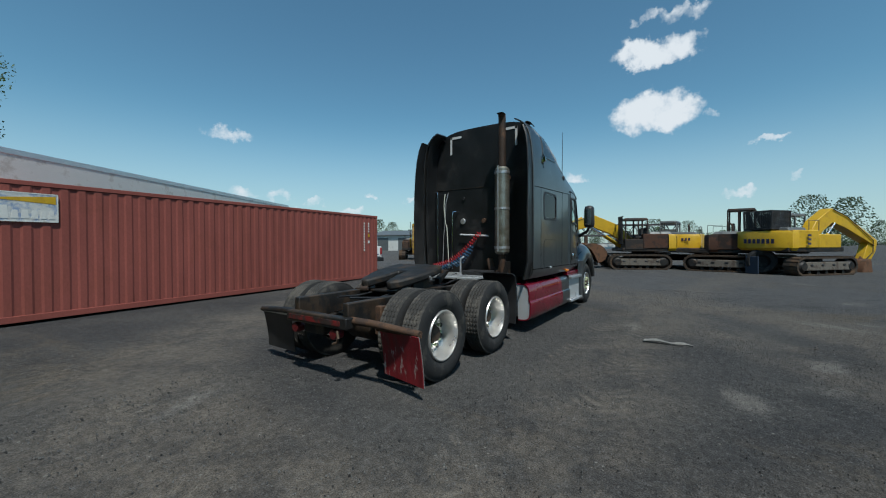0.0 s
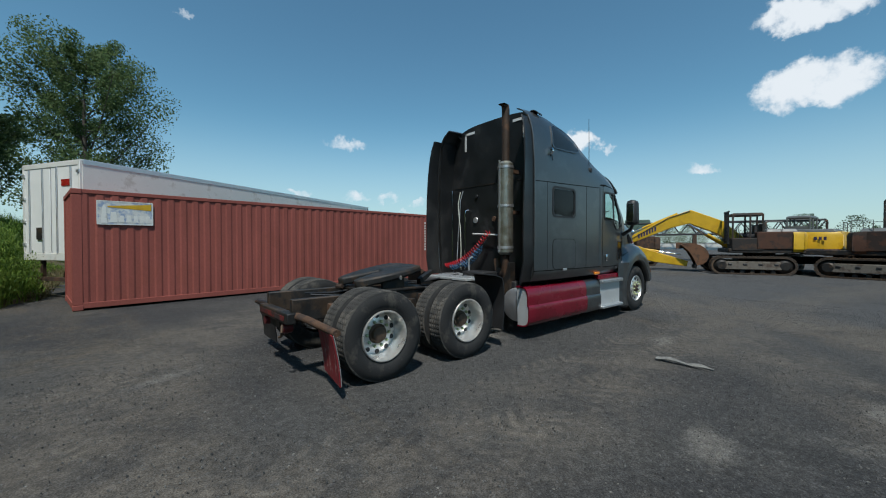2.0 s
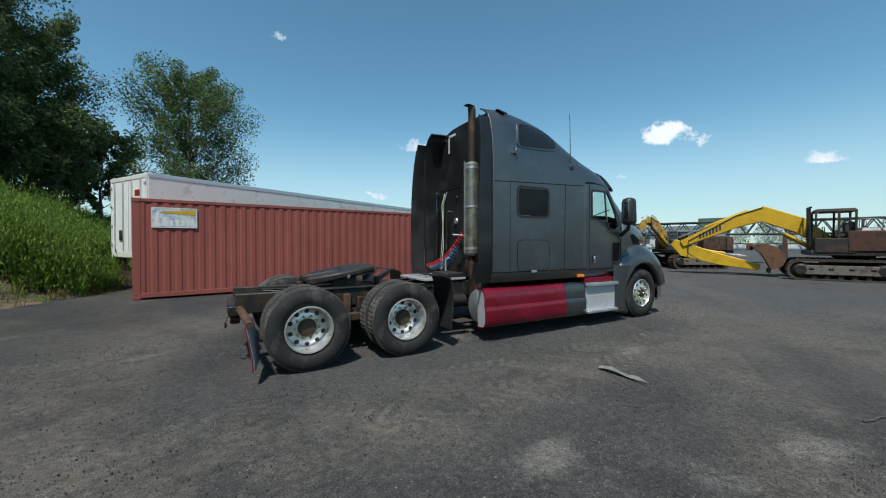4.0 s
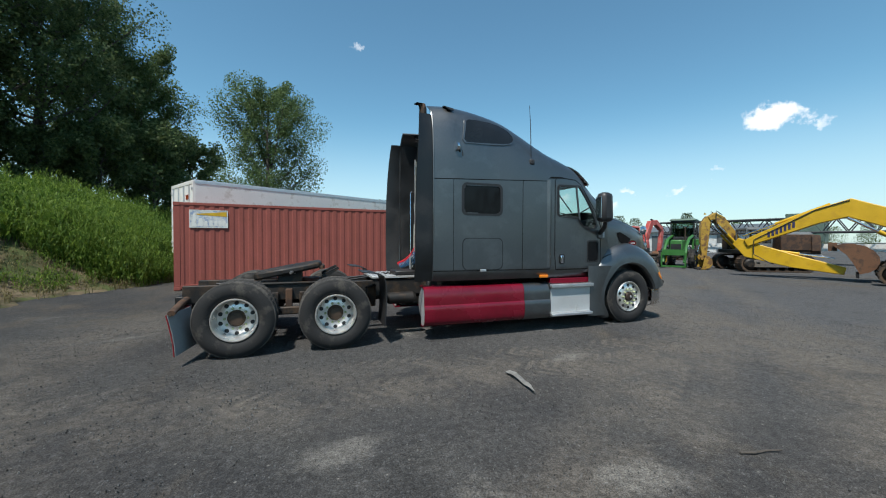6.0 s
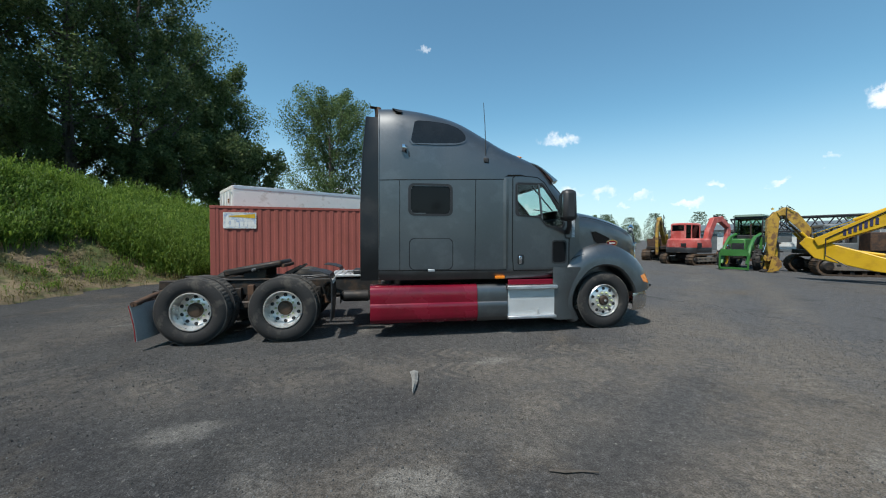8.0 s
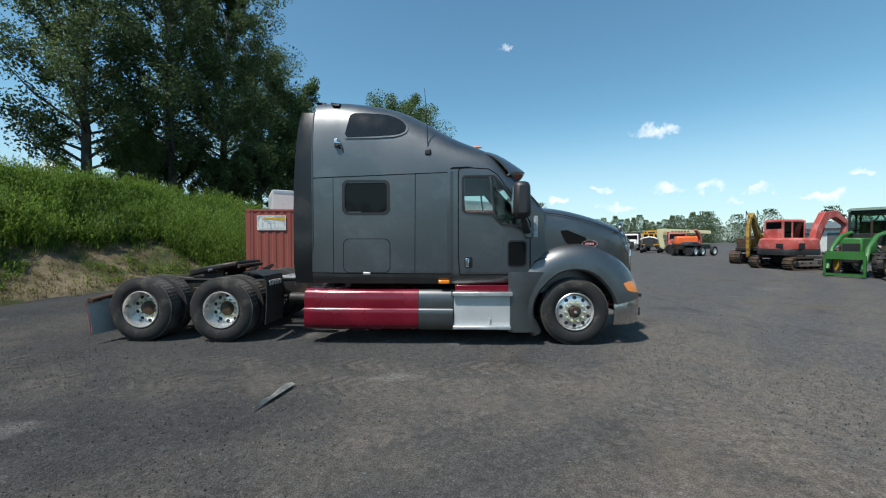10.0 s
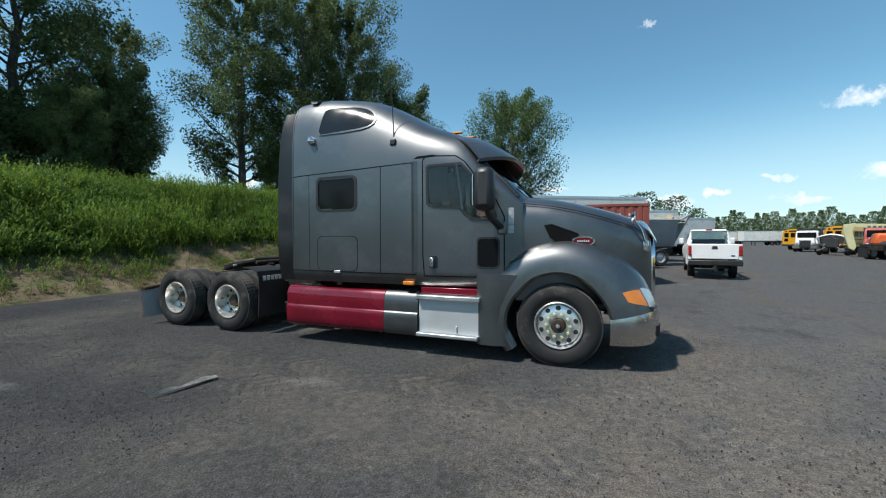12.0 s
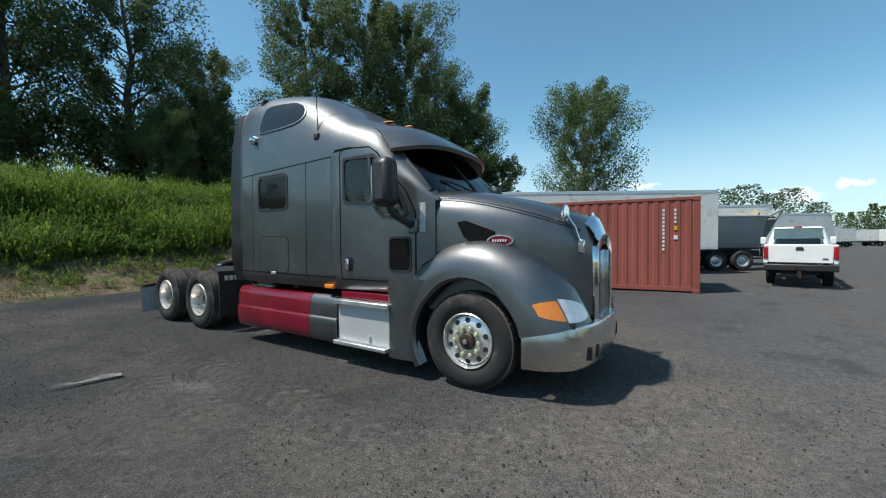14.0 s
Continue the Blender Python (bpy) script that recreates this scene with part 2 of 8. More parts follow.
def material(name, colour, rough=0.5, metal=0.0, vary=0.15, scale=3.0, fine=60.0, bump=0.1, second=None, amount=0.5,
             patch=2.0, coat=0.0, per_object=0.0, rough_vary=0.12, stretch=(1, 1, 1), flakes=0.0, specular=0.5):
    """A worn surface: a base colour that varies at two scales, patches of a second colour, uneven gloss and fine relief."""
    mat = bpy.data.materials.new(name)
    mat.use_nodes = True
    nt = mat.node_tree
    N, K = nt.nodes.new, nt.links.new
    b = nt.nodes["Principled BSDF"]
    tc = N("ShaderNodeTexCoord")
    mp = N("ShaderNodeMapping")
    mp.inputs["Scale"].default_value = stretch
    K(tc.outputs["Object"], mp.inputs["Vector"])

    def noise_at(s, detail=4.0, rough_=0.6):
        n = N("ShaderNodeTexNoise")
        n.inputs["Scale"].default_value, n.inputs["Detail"].default_value, n.inputs["Roughness"].default_value = s, detail, rough_
        K(mp.outputs[0], n.inputs["Vector"])
        return n.outputs["Fac"]

    def ranged(src, a, c, lo, hi):
        r = N("ShaderNodeMapRange")
        r.inputs["From Min"].default_value, r.inputs["From Max"].default_value = a, c
        r.inputs["To Min"].default_value, r.inputs["To Max"].default_value = lo, hi
        K(src, r.inputs["Value"])
        return r.outputs[0]

    big, small = noise_at(scale), noise_at(fine, 3.0)
    tint = N("ShaderNodeMath"); tint.operation = "MULTIPLY"
    K(ranged(big, 0.3, 0.7, 1 - vary, 1 + vary), tint.inputs[0])
    K(ranged(small, 0.3, 0.7, 1 - vary * 0.6, 1 + vary * 0.6), tint.inputs[1])
    src = tint.outputs[0]
    if per_object:
        oi = N("ShaderNodeObjectInfo")
        t2 = N("ShaderNodeMath"); t2.operation = "MULTIPLY"
        K(src, t2.inputs[0]); K(ranged(oi.outputs["Random"], 0, 1, 1 - per_object, 1 + per_object), t2.inputs[1])
        src = t2.outputs[0]
    col = N("ShaderNodeMix"); col.data_type, col.blend_type = "RGBA", "MULTIPLY"
    col.inputs["Factor"].default_value = 1.0
    col.inputs["A"].default_value = (*colour, 1)
    K(src, col.inputs["B"])
    result = col.outputs["Result"]
    if second:
        mask = ranged(noise_at(patch, 6.0, 0.65), 0.62 - amount * 0.35, 0.70 - amount * 0.3, 0, 1)
        mx = N("ShaderNodeMix"); mx.data_type = "RGBA"
        K(mask, mx.inputs["Factor"]); K(result, mx.inputs["A"])
        c2 = N("ShaderNodeMix"); c2.data_type, c2.blend_type = "RGBA", "MULTIPLY"
        c2.inputs["Factor"].default_value = 1.0
        c2.inputs["A"].default_value = (*second, 1)
        K(src, c2.inputs["B"]); K(c2.outputs["Result"], mx.inputs["B"])
        result = mx.outputs["Result"]
    K(result, b.inputs["Base Color"])
    b.inputs["Metallic"].default_value = metal
    b.inputs["Specular IOR Level"].default_value = specular
    K(ranged(big, 0.3, 0.7, max(0.02, rough - rough_vary), min(1, rough + rough_vary)), b.inputs["Roughness"])
    b.inputs["Coat Weight"].default_value = coat
    b.inputs["Coat Roughness"].default_value = 0.08
    if bump:
        bp = N("ShaderNodeBump")
        bp.inputs["Strength"].default_value, bp.inputs["Distance"].default_value = bump, 0.01
        K(small, bp.inputs["Height"])
        K(bp.outputs[0], b.inputs["Normal"])
    return mat


def glass(name, tint, through_):
    """Window glass: a clear or tinted pane with a true reflection."""
    mat = bpy.data.materials.new(name)
    mat.use_nodes = True
    nt = mat.node_tree
    nt.nodes.clear()
    N, K = nt.nodes.new, nt.links.new
    clear = N("ShaderNodeBsdfTransparent"); clear.inputs["Color"].default_value = (*tint, 1)
    gloss = N("ShaderNodeBsdfGlossy"); gloss.inputs["Roughness"].default_value = 0.03
    # reflection rises at grazing angles, alike on both faces of the pane
    lw = N("ShaderNodeLayerWeight"); lw.inputs["Blend"].default_value = 0.5
    pw = N("ShaderNodeMath"); pw.operation = "POWER"
    K(lw.outputs["Facing"], pw.inputs[0]); pw.inputs[1].default_value = 5.0
    fr = N("ShaderNodeMath"); fr.operation = "MULTIPLY_ADD"
    K(pw.outputs[0], fr.inputs[0]); fr.inputs[1].default_value, fr.inputs[2].default_value = 0.93, 0.07
    mx = N("ShaderNodeMixShader")
    K(fr.outputs[0], mx.inputs["Fac"]); K(clear.outputs[0], mx.inputs[1]); K(gloss.outputs[0], mx.inputs[2])
    out = N("ShaderNodeOutputMaterial")
    K(mx.outputs[0], out.inputs["Surface"])
    return mat


SHEETGREY = material("grey machine sheet", (0.13, 0.14, 0.14), 0.5, 0.2, 0.15, 2, 40, 0.05)
# black for mesh and panel gaps, and for the shade painted above the door
VENT_AND_SHADE = material("black mesh", (0.010, 0.010, 0.010), 0.95, 0.0, 0.2, 20, 200, 0.2, specular=0.08)
STICKER = material("faded pale sticker", (0.42, 0.44, 0.45), 0.6, 0.0, 0.3, 30, 90, 0.0)
GREY = material("dark grey metallic paint", (0.142, 0.147, 0.149), 0.44, 0.95, 0.06, 1.2, 40, 0.02, coat=0.6, rough_vary=0.06, second=(0.162, 0.167, 0.169), amount=0.3)
BUMPER = material("brushed bumper aluminium", (0.62, 0.62, 0.61), 0.24, 1.0, 0.06, 8, 90, 0.03, rough_vary=0.06)
LAMPRIM = material("pale lamp rim", (0.45, 0.46, 0.46), 0.35, 0.5, 0.08, 8, 60, 0.02)
BLACK = material("black paint dulled by dust", (0.012, 0.013, 0.014), 0.42, 0.0, 0.25, 2.0, 50, 0.04, second=(0.02, 0.02, 0.02), amount=0.25)
PLASTIC = material("black plastic", (0.02, 0.02, 0.021), 0.5, 0.0, 0.15, 4, 120, 0.08)
MAROON = material("dark red gloss paint", (0.17, 0.005, 0.018), 0.24, 0.1, 0.1, 1.5, 50, 0.02, coat=0.4, second=(0.14, 0.005, 0.015), amount=0.35)
CHROME = material("chrome", (0.75, 0.76, 0.78), 0.10, 1.0, 0.03, 5, 60, 0.01, rough_vary=0.05)
ALLOY = material("polished aluminium", (0.80, 0.78, 0.75), 0.32, 0.8, 0.06, 8, 90, 0.03, rough_vary=0.08)
DULL_ALLOY = material("dull scuffed aluminium", (0.62, 0.63, 0.64), 0.42, 0.85, 0.08, 6, 120, 0.06)
TYRE = material("worn tyre rubber", (0.022, 0.022, 0.022), 0.78, 0.0, 0.2, 3, 80, 0.12, second=(0.06, 0.055, 0.048), amount=0.3, patch=4, specular=0.3)
TREAD = material("dusty tyre tread", (0.055, 0.053, 0.050), 0.9, 0.0, 0.25, 5, 90, 0.25, second=(0.085, 0.079, 0.070), amount=0.4, patch=5, specular=0.2)
STEEL = material("greasy dark frame steel", (0.016, 0.015, 0.014), 0.6, 0.2, 0.3, 5, 60, 0.2, second=(0.05, 0.033, 0.021), amount=0.35, patch=4)
RUST = material("rusted steel", (0.085, 0.046, 0.026), 0.8, 0.1, 0.3, 4, 70, 0.3, second=(0.045, 0.028, 0.02), amount=0.5, patch=5)
HUB = material("rusty brown hub", (0.085, 0.055, 0.035), 0.75, 0.2, 0.3, 10, 90, 0.3)
LUG = material("pale green plastic", (0.42, 0.47, 0.27), 0.45, 0.1, 0.15, 9, 90, 0.05)
WHITE = material("white paint", (0.78, 0.78, 0.76), 0.4, 0.0, 0.04, 1.5, 60, 0.02, coat=0.2)
OFFWHITE = material("weathered white sheet", (0.66, 0.66, 0.62), 0.5, 0.0, 0.06, 1.0, 40, 0.03, second=(0.5, 0.48, 0.43), amount=0.25)
FLAPGREY = material("dull grey flap rubber", (0.27, 0.27, 0.265), 0.7, 0.0, 0.12, 4, 60, 0.05)
SILVERSTEP = material("scuffed silver panel", (0.52, 0.54, 0.54), 0.40, 0.35, 0.05, 3, 80, 0.04, second=(0.5, 0.5, 0.49), amount=0.3)
DARKGLASS = glass("smoked glass", (0.035, 0.04, 0.042), 0.1)
PANE = glass("green tinted glass", (0.74, 0.84, 0.81), 0.8)
AMBER = material("amber lens", (0.75, 0.22, 0.02), 0.18, 0.0, 0.08, 20, 90, 0.05, coat=0.5)
CLEAR = material("clear lamp lens", (0.55, 0.58, 0.6), 0.12, 0.35, 0.08, 20, 60, 0.03, coat=0.6)
REDLENS = material("red lens", (0.32, 0.01, 0.012), 0.2, 0.0, 0.1, 20, 60, 0.03, coat=0.5)
SOOT = material("sooty pipe steel", (0.05, 0.035, 0.026), 0.65, 0.4, 0.3, 6, 60, 0.15, second=(0.11, 0.06, 0.035), amount=0.4)
MUFFLER = material("tarnished muffler shield", (0.34, 0.34, 0.29), 0.42, 0.8, 0.15, 5, 70, 0.06, second=(0.24, 0.22, 0.17), amount=0.35)
CABIN = material("dark cabin cloth", (0.035, 0.035, 0.037), 0.85, 0.0, 0.2, 6, 80, 0.1)
REFLECT = material("silver reflective tape", (0.72, 0.73, 0.72), 0.35, 0.2, 0.05, 10, 60, 0.02)
HOSERED = material("red air hose", (0.42, 0.012, 0.02), 0.4, 0.0, 0.1, 20, 60, 0.02)
HOSEBLUE = material("blue air hose", (0.03, 0.10, 0.2), 0.4, 0.0, 0.1, 20, 60, 0.02)
HOSEGREEN = material("pale grey-green cable", (0.40, 0.43, 0.37), 0.5, 0.0, 0.1, 20, 60, 0.02)
BOXRED = material("faded red-brown container paint", (0.265, 0.080, 0.064), 0.8, 0.0, 0.12, 0.8, 30, 0.06, second=(0.245, 0.075, 0.058), amount=0.3, patch=1.5, stretch=(1, 1, 0.5), specular=0.15)
YELLOW = material("worn yellow machine paint", (0.56, 0.34, 0.012), 0.42, 0.0, 0.1, 2, 50, 0.03, second=(0.49, 0.29, 0.015), amount=0.25, patch=3)
ORANGE = material("orange machine paint", (0.60, 0.10, 0.015), 0.45, 0.0, 0.1, 2, 50, 0.03)
REDPAINT = material("faded red machine paint", (0.42, 0.075, 0.062), 0.55, 0.0, 0.15, 2, 50, 0.03, second=(0.45, 0.15, 0.13), amount=0.4)
GREENPAINT = material("green tractor paint", (0.035, 0.14, 0.03), 0.45, 0.0, 0.1, 2, 50, 0.03)
DULLYELLOW = material("weathered dull yellow paint", (0.36, 0.22, 0.03), 0.6, 0.0, 0.2, 2, 50, 0.06, second=(0.14, 0.075, 0.03), amount=0.4, patch=3)
CREAM = material("cream machine paint", (0.55, 0.52, 0.30), 0.45, 0.0, 0.08, 2, 50, 0.03)
BLUE = material("dull blue paint", (0.05, 0.10, 0.20), 0.5, 0.0, 0.12, 2, 50, 0.03)
GREYBODY = material("grey tipper paint", (0.27, 0.30, 0.31), 0.5, 0.1, 0.1, 2, 50, 0.03)
TRACK = material("rusty track steel", (0.06, 0.045, 0.034), 0.75, 0.3, 0.25, 4, 60, 0.2, second=(0.10, 0.065, 0.04), amount=0.4)

# ---- the tractor truck: x forward, right side at negative y, ground at z = 0 ----
CAB_W = [(2.45, 1.20), (2.9, 1.22), (4.5, 1.215), (5.2, 1.18), (5.7, 1.10), (5.95, 1.03)]
CAB_TOP = [(2.45, 3.72), (2.9, 3.74), (3.4, 3.70), (3.85, 3.60), (4.25, 3.42), (4.65, 3.18), (5.0, 3.03), (5.25, 2.90), (5.5, 2.60), (5.8, 2.22), (5.95, 2.03)]
CAB_SHOULDER = [(2.45, 2.50), (4.6, 2.52), (5.1, 2.50), (5.3, 2.42), (5.6, 2.16), (5.95, 1.90)]
CAB_FLOOR = 0.93


def cab_section(x, lower=34, upper=22):
    """Half a cross-section of the cab shell, from the sill to the crown, as (half width, height)."""
    w, top, sh = at_x(x, CAB_W), at_x(x, CAB_TOP), at_x(x, CAB_SHOULDER)
    pts = [(w - 0.07, CAB_FLOOR), (w - 0.015, CAB_FLOOR + 0.07)]
    z0 = CAB_FLOOR + 0.12
    pts += [(w, z0 + (sh - z0) * k / lower) for k in range(lower + 1)]
    box = at_x(x, [(2.4, 1.0), (3.0, 0.9), (3.6, 0.55), (4.4, 0.15), (5.0, 0.0), (6.0, 0.0)])
    b1, b2 = (w - 0.03 + 0.02 * box, sh + (0.80 + 0.17 * box) * (top - sh)), (w * (0.72 + 0.20 * box), top)
    for k in range(1, upper + 1):
        t = k / upper
        c = ((1 - t) ** 3, 3 * t * (1 - t) ** 2, 3 * t * t * (1 - t), t**3)
        pts.append((c[0] * w + c[1] * b1[0] + c[2] * b2[0], c[0] * sh + c[1] * b1[1] + c[2] * b2[1] + c[3] * top))
    return pts


def cab_y(x, z):
    """Half width of the cab shell at a place on its side."""
    pts = cab_section(x)
    for (w0, z0), (w1, z1) in zip(pts, pts[1:]):
        if z0 <= z <= z1:
            return w0 + (w1 - w0) * (z - z0) / max(z1 - z0, 1e-6)
    return pts[0][0]


def on_side(x, z, proud=0.0, side=-1):
    return (x, side * (cab_y(x, z) + proud), z)


def dense(poly, gap=0.06):
    """The same outline with points close together."""
    out = []
    for (x0, z0), (x1, z1) in zip(poly, poly[1:] + poly[:1]):
        n = max(1, int(math.hypot(x1 - x0, z1 - z0) / gap))
        out += [(x0 + (x1 - x0) * k / n, z0 + (z1 - z0) * k / n) for k in range(n)]
    return out


def side_ring(outer, inner, proud=0.008, depth=0.03, side=-1):
    outer, inner = dense(outer, 9), dense(inner, 9)
    count = [max(1, int(math.hypot(b[0] - a[0], b[1] - a[1]) / 0.06)) for a, b in zip(outer, outer[1:] + outer[:1])]
    outer, inner = [[(a[0] + (b[0] - a[0]) * k / n, a[1] + (b[1] - a[1]) * k / n) for n, a, b in zip(count, line, line[1:] + line[:1]) for k in range(n)] for line in (outer, inner)]
    m = Mesh()
    rows = [[on_side(x, z, proud - depth, side) for x, z in outer], [on_side(x, z, proud, side) for x, z in outer],
            [on_side(x, z, proud, side) for x, z in inner], [on_side(x, z, proud - depth, side) for x, z in inner]]
    return m.grid(rows, wrap=True)


def side_patch(poly, proud=0.004, side=-1, rings=8):
    poly = dense(poly)
    cx, cz = sum(p[0] for p in poly) / len(poly), sum(p[1] for p in poly) / len(poly)
    rows = [[on_side(cx + (x - cx) * k / rings, cz + (z - cz) * k / rings, proud, side) for x, z in poly] for k in range(1, rings + 1)]
    m = Mesh().grid(rows, wrap=True)
    m.f.append(tuple(range(len(poly))))
    return m


def side_seam(pts, r=0.006, side=-1, proud=0.0):
    line = []
    for (x0, z0), (x1, z1) in zip(pts, pts[1:]):
        n = max(2, int(math.hypot(x1 - x0, z1 - z0) / 0.08))
        line += [on_side(x0 + (x1 - x0) * k / n, z0 + (z1 - z0) * k / n, proud, side) for k in range(n)]
    line.append(on_side(*pts[-1], proud, side))
    return Mesh().tube(line, r, 6)


SLEEPER_WINDOW = roundrect(3.04, 1.93, 3.66, 2.40, 0.08)
DOOR_WINDOW = [(4.82, 1.93), (5.20, 1.92), (5.26, 1.83), (5.33, 1.77), (5.59, 1.74), (5.625, 1.80), (5.53, 2.06), (5.37, 2.29), (5.23, 2.46), (4.80, 2.46), (4.77, 2.43), (4.78, 1.97)]
ROOF_WINDOW = [(3.09, 3.05), (3.45, 3.065), (3.72, 3.082), (3.84, 3.103), (3.91, 3.14), (3.937, 3.19), (3.927, 3.24), (3.89, 3.295), (3.83, 3.345), (3.75, 3.385), (3.65, 3.415), (3.55, 3.43), (3.35, 3.44), (3.17, 3.435), (3.115, 3.405), (3.055, 3.10)]


def tyre(parent, y0, y1, r=0.515, rim=0.28):
    """One tyre between two planes; the sidewalls bulge and the tread is grooved."""
    w = y1 - y0
    side = [(rim, 0.06), (rim + 0.03, 0.02), (rim + 0.09, -0.004), (r - 0.08, 0.0), (r - 0.045, 0.012), (r - 0.018, 0.03)]
    m = Mesh()
    m.lathe([(a, y0 + b) for a, b in side] + [(r - 0.022, y0 + 0.05), (r - 0.022, y1 - 0.05)] + [(a, y1 - b) for a, b in reversed(side)], 56)
    part("sidewall", m, TYRE, parent)
    ribs, steps = 5, 208
    step = (w - 0.05) / ribs
    rows = []
    for k in range(steps):
        a, zig = 2 * math.pi * k / steps, 0.007 * (1 if k % 4 < 2 else -1)
        cut = 0.006 if k % 4 == 0 else 0.0
        line = [(r - 0.018, y0 + 0.025)]
        for q in range(ribs):
            e0, e1 = y0 + 0.025 + q * step, y0 + 0.025 + (q + 1) * step
            z0, z1 = (zig if q else 0.0), (zig if q < ribs - 1 else 0.0)
            line += [(r - 0.003 - cut * 0.5, e0 + 0.007 + z0), (r - cut * (1 if q in (0, ribs - 1) else 0.6), (e0 + e1) / 2), (r - 0.003 - cut * 0.5, e1 - 0.007 + z1), (r - 0.018, e1 + z1)]
        rows.append([(u * math.cos(a), y, u * math.sin(a)) for u, y in line])
    rows.append(rows[0])
    part("tread", Mesh().grid(rows), TREAD, parent, smooth=20)


def bolt_ring(parent, n, radius, y, r, h, mat, name, phase=0.0):
    nut = None
    for k in range(n):
        a = 2 * math.pi * (k + phase) / n
        if nut is None:
            nut = part(name, Mesh().lathe([(0, -h), (r * 0.7, -h), (r, -h * 0.5), (r, h * 0.4)], 6), mat, parent)
            ob = nut
        else:
            ob = new(name, nut.data)
            ob.parent = parent
        ob.location = (radius * math.cos(a), y, radius * math.sin(a))


def dark_holes(parent, n, radius, y, r, phase=0.5):
    first = None
    for k in range(n):
        a = 2 * math.pi * (k + phase) / n
        if first is None:
            first = part("hand_hole", Mesh().lathe([(0, -0.004), (r * 0.9, -0.004), (r, 0.004)], 14), PLASTIC, parent)
            ob = first
        else:
            ob = new("hand_hole", first.data)
            ob.parent = parent
        ob.location = (radius * math.cos(a), y, radius * math.sin(a))


def rear_wheel(truck, x, side):
    """A pair of tyres with a deep-dished outer rim."""
    s = -side
    w = new("wheel")
    w.parent = truck
    w.matrix_basis = pose(x, 0, 0.505) if side < 0 else pose(x, 0, 0.505, 0, 0, 180)
    tyre(w, -1.215, -0.945)
    tyre(w, -0.885, -0.615)
    rim = Mesh().lathe([(0.250, -0.70), (0.246, -1.0), (0.262, -1.13), (0.268, -1.175), (0.277, -1.205), (0.287, -1.205), (0.294, -1.19), (0.286, -1.15), (0.28, -1.0)], 56)
    part("rim", rim, ALLOY, w, "polished aluminium deep-dish rim")
    disc = Mesh().lathe([(0.252, -0.99), (0.242, -1.0), (0.19, -1.012), (0.165, -1.02), (0.10, -1.02), (0.08, -0.99)], 48)
    part("rim_disc", disc, ALLOY, w)
    part("hub", Mesh().lathe([(0.0, -1.095), (0.07, -1.095), (0.085, -1.085), (0.092, -1.04), (0.115, -1.03), (0.118, -1.0)], 28), HUB, w, "rusty brown axle hub")
    bolt_ring(w, 10, 0.145, -1.035, 0.019, 0.022, LUG, "lug_nut")
    dark_holes(w, 10, 0.208, -1.012, 0.030)
    return w


def front_wheel(truck, x, side):
    w = new("wheel")
    w.parent = truck
    w.matrix_basis = pose(x, 0, 0.505) if side < 0 else pose(x, 0, 0.505, 0, 0, 180)
    tyre(w, -1.15, -0.86)
    rim = Mesh().lathe([(0.255, -0.9), (0.262, -1.06), (0.274, -1.125), (0.282, -1.14), (0.292, -1.13), (0.284, -1.08), (0.28, -0.95)], 56)
    part("rim", rim, ALLOY, w, "polished aluminium rim")
    disc = Mesh().lathe([(0.262, -1.07), (0.252, -1.092), (0.236, -1.10), (0.19, -1.112), (0.165, -1.118), (0.095, -1.118), (0.09, -1.09)], 48)
    part("rim_disc", disc, ALLOY, w)
    part("hub", Mesh().lathe([(0.0, -1.175), (0.028, -1.175), (0.03, -1.16), (0.075, -1.155), (0.088, -1.14), (0.092, -1.09)], 28), SOOT, w)
    part("hub_cap", Mesh().lathe([(0, -1.185), (0.02, -1.184), (0.026, -1.172)], 16), DULL_ALLOY, w)
    bolt_ring(w, 10, 0.142, -1.14, 0.022, 0.026, LUG, "lug_nut")
    dark_holes(w, 10, 0.214, -1.110, 0.030)
    return w


LENGTHS = [(-1.0, -1.10), (-0.72, -0.81), (-0.45, -0.48), (0.0, 0.0), (1.30, 1.315), (1.75, 1.86), (2.27, 2.57), (2.48, 2.79), (2.86, 3.13), (3.04, 3.30), (3.66, 3.975), (4.28, 4.59), (4.63, 4.98), (5.47, 5.855), (5.79, 6.24), (6.35, 6.835), (7.0, 7.49), (7.8, 8.29)]
HEIGHTS = [(0.0, 0.0), (0.5, 0.5), (0.85, 0.85), (0.95, 0.955), (1.06, 1.10), (1.48, 1.545), (1.93, 2.02), (2.42, 2.52), (3.06, 3.185), (3.75, 3.91)]


def stretch_truck(t):
    """Brings the body to the wheelbase and height of the long high-roofed model; the wheels only move along."""
    todo = list(t.children)
    while todo:
        ob = todo.pop()
        if ob.name.split(".")[0] == "wheel":
            ob.location.x = at_x(ob.location.x, LENGTHS)
        elif ob.type == "MESH" and ob.location.length > 0.001:
            ob.location = (at_x(ob.location.x, LENGTHS), ob.location.y, at_x(ob.location.z, HEIGHTS))
        elif ob.type == "MESH":
            for v in ob.data.vertices:
                v.co.x, v.co.z = at_x(v.co.x, LENGTHS), at_x(v.co.z, HEIGHTS)
            todo += list(ob.children)


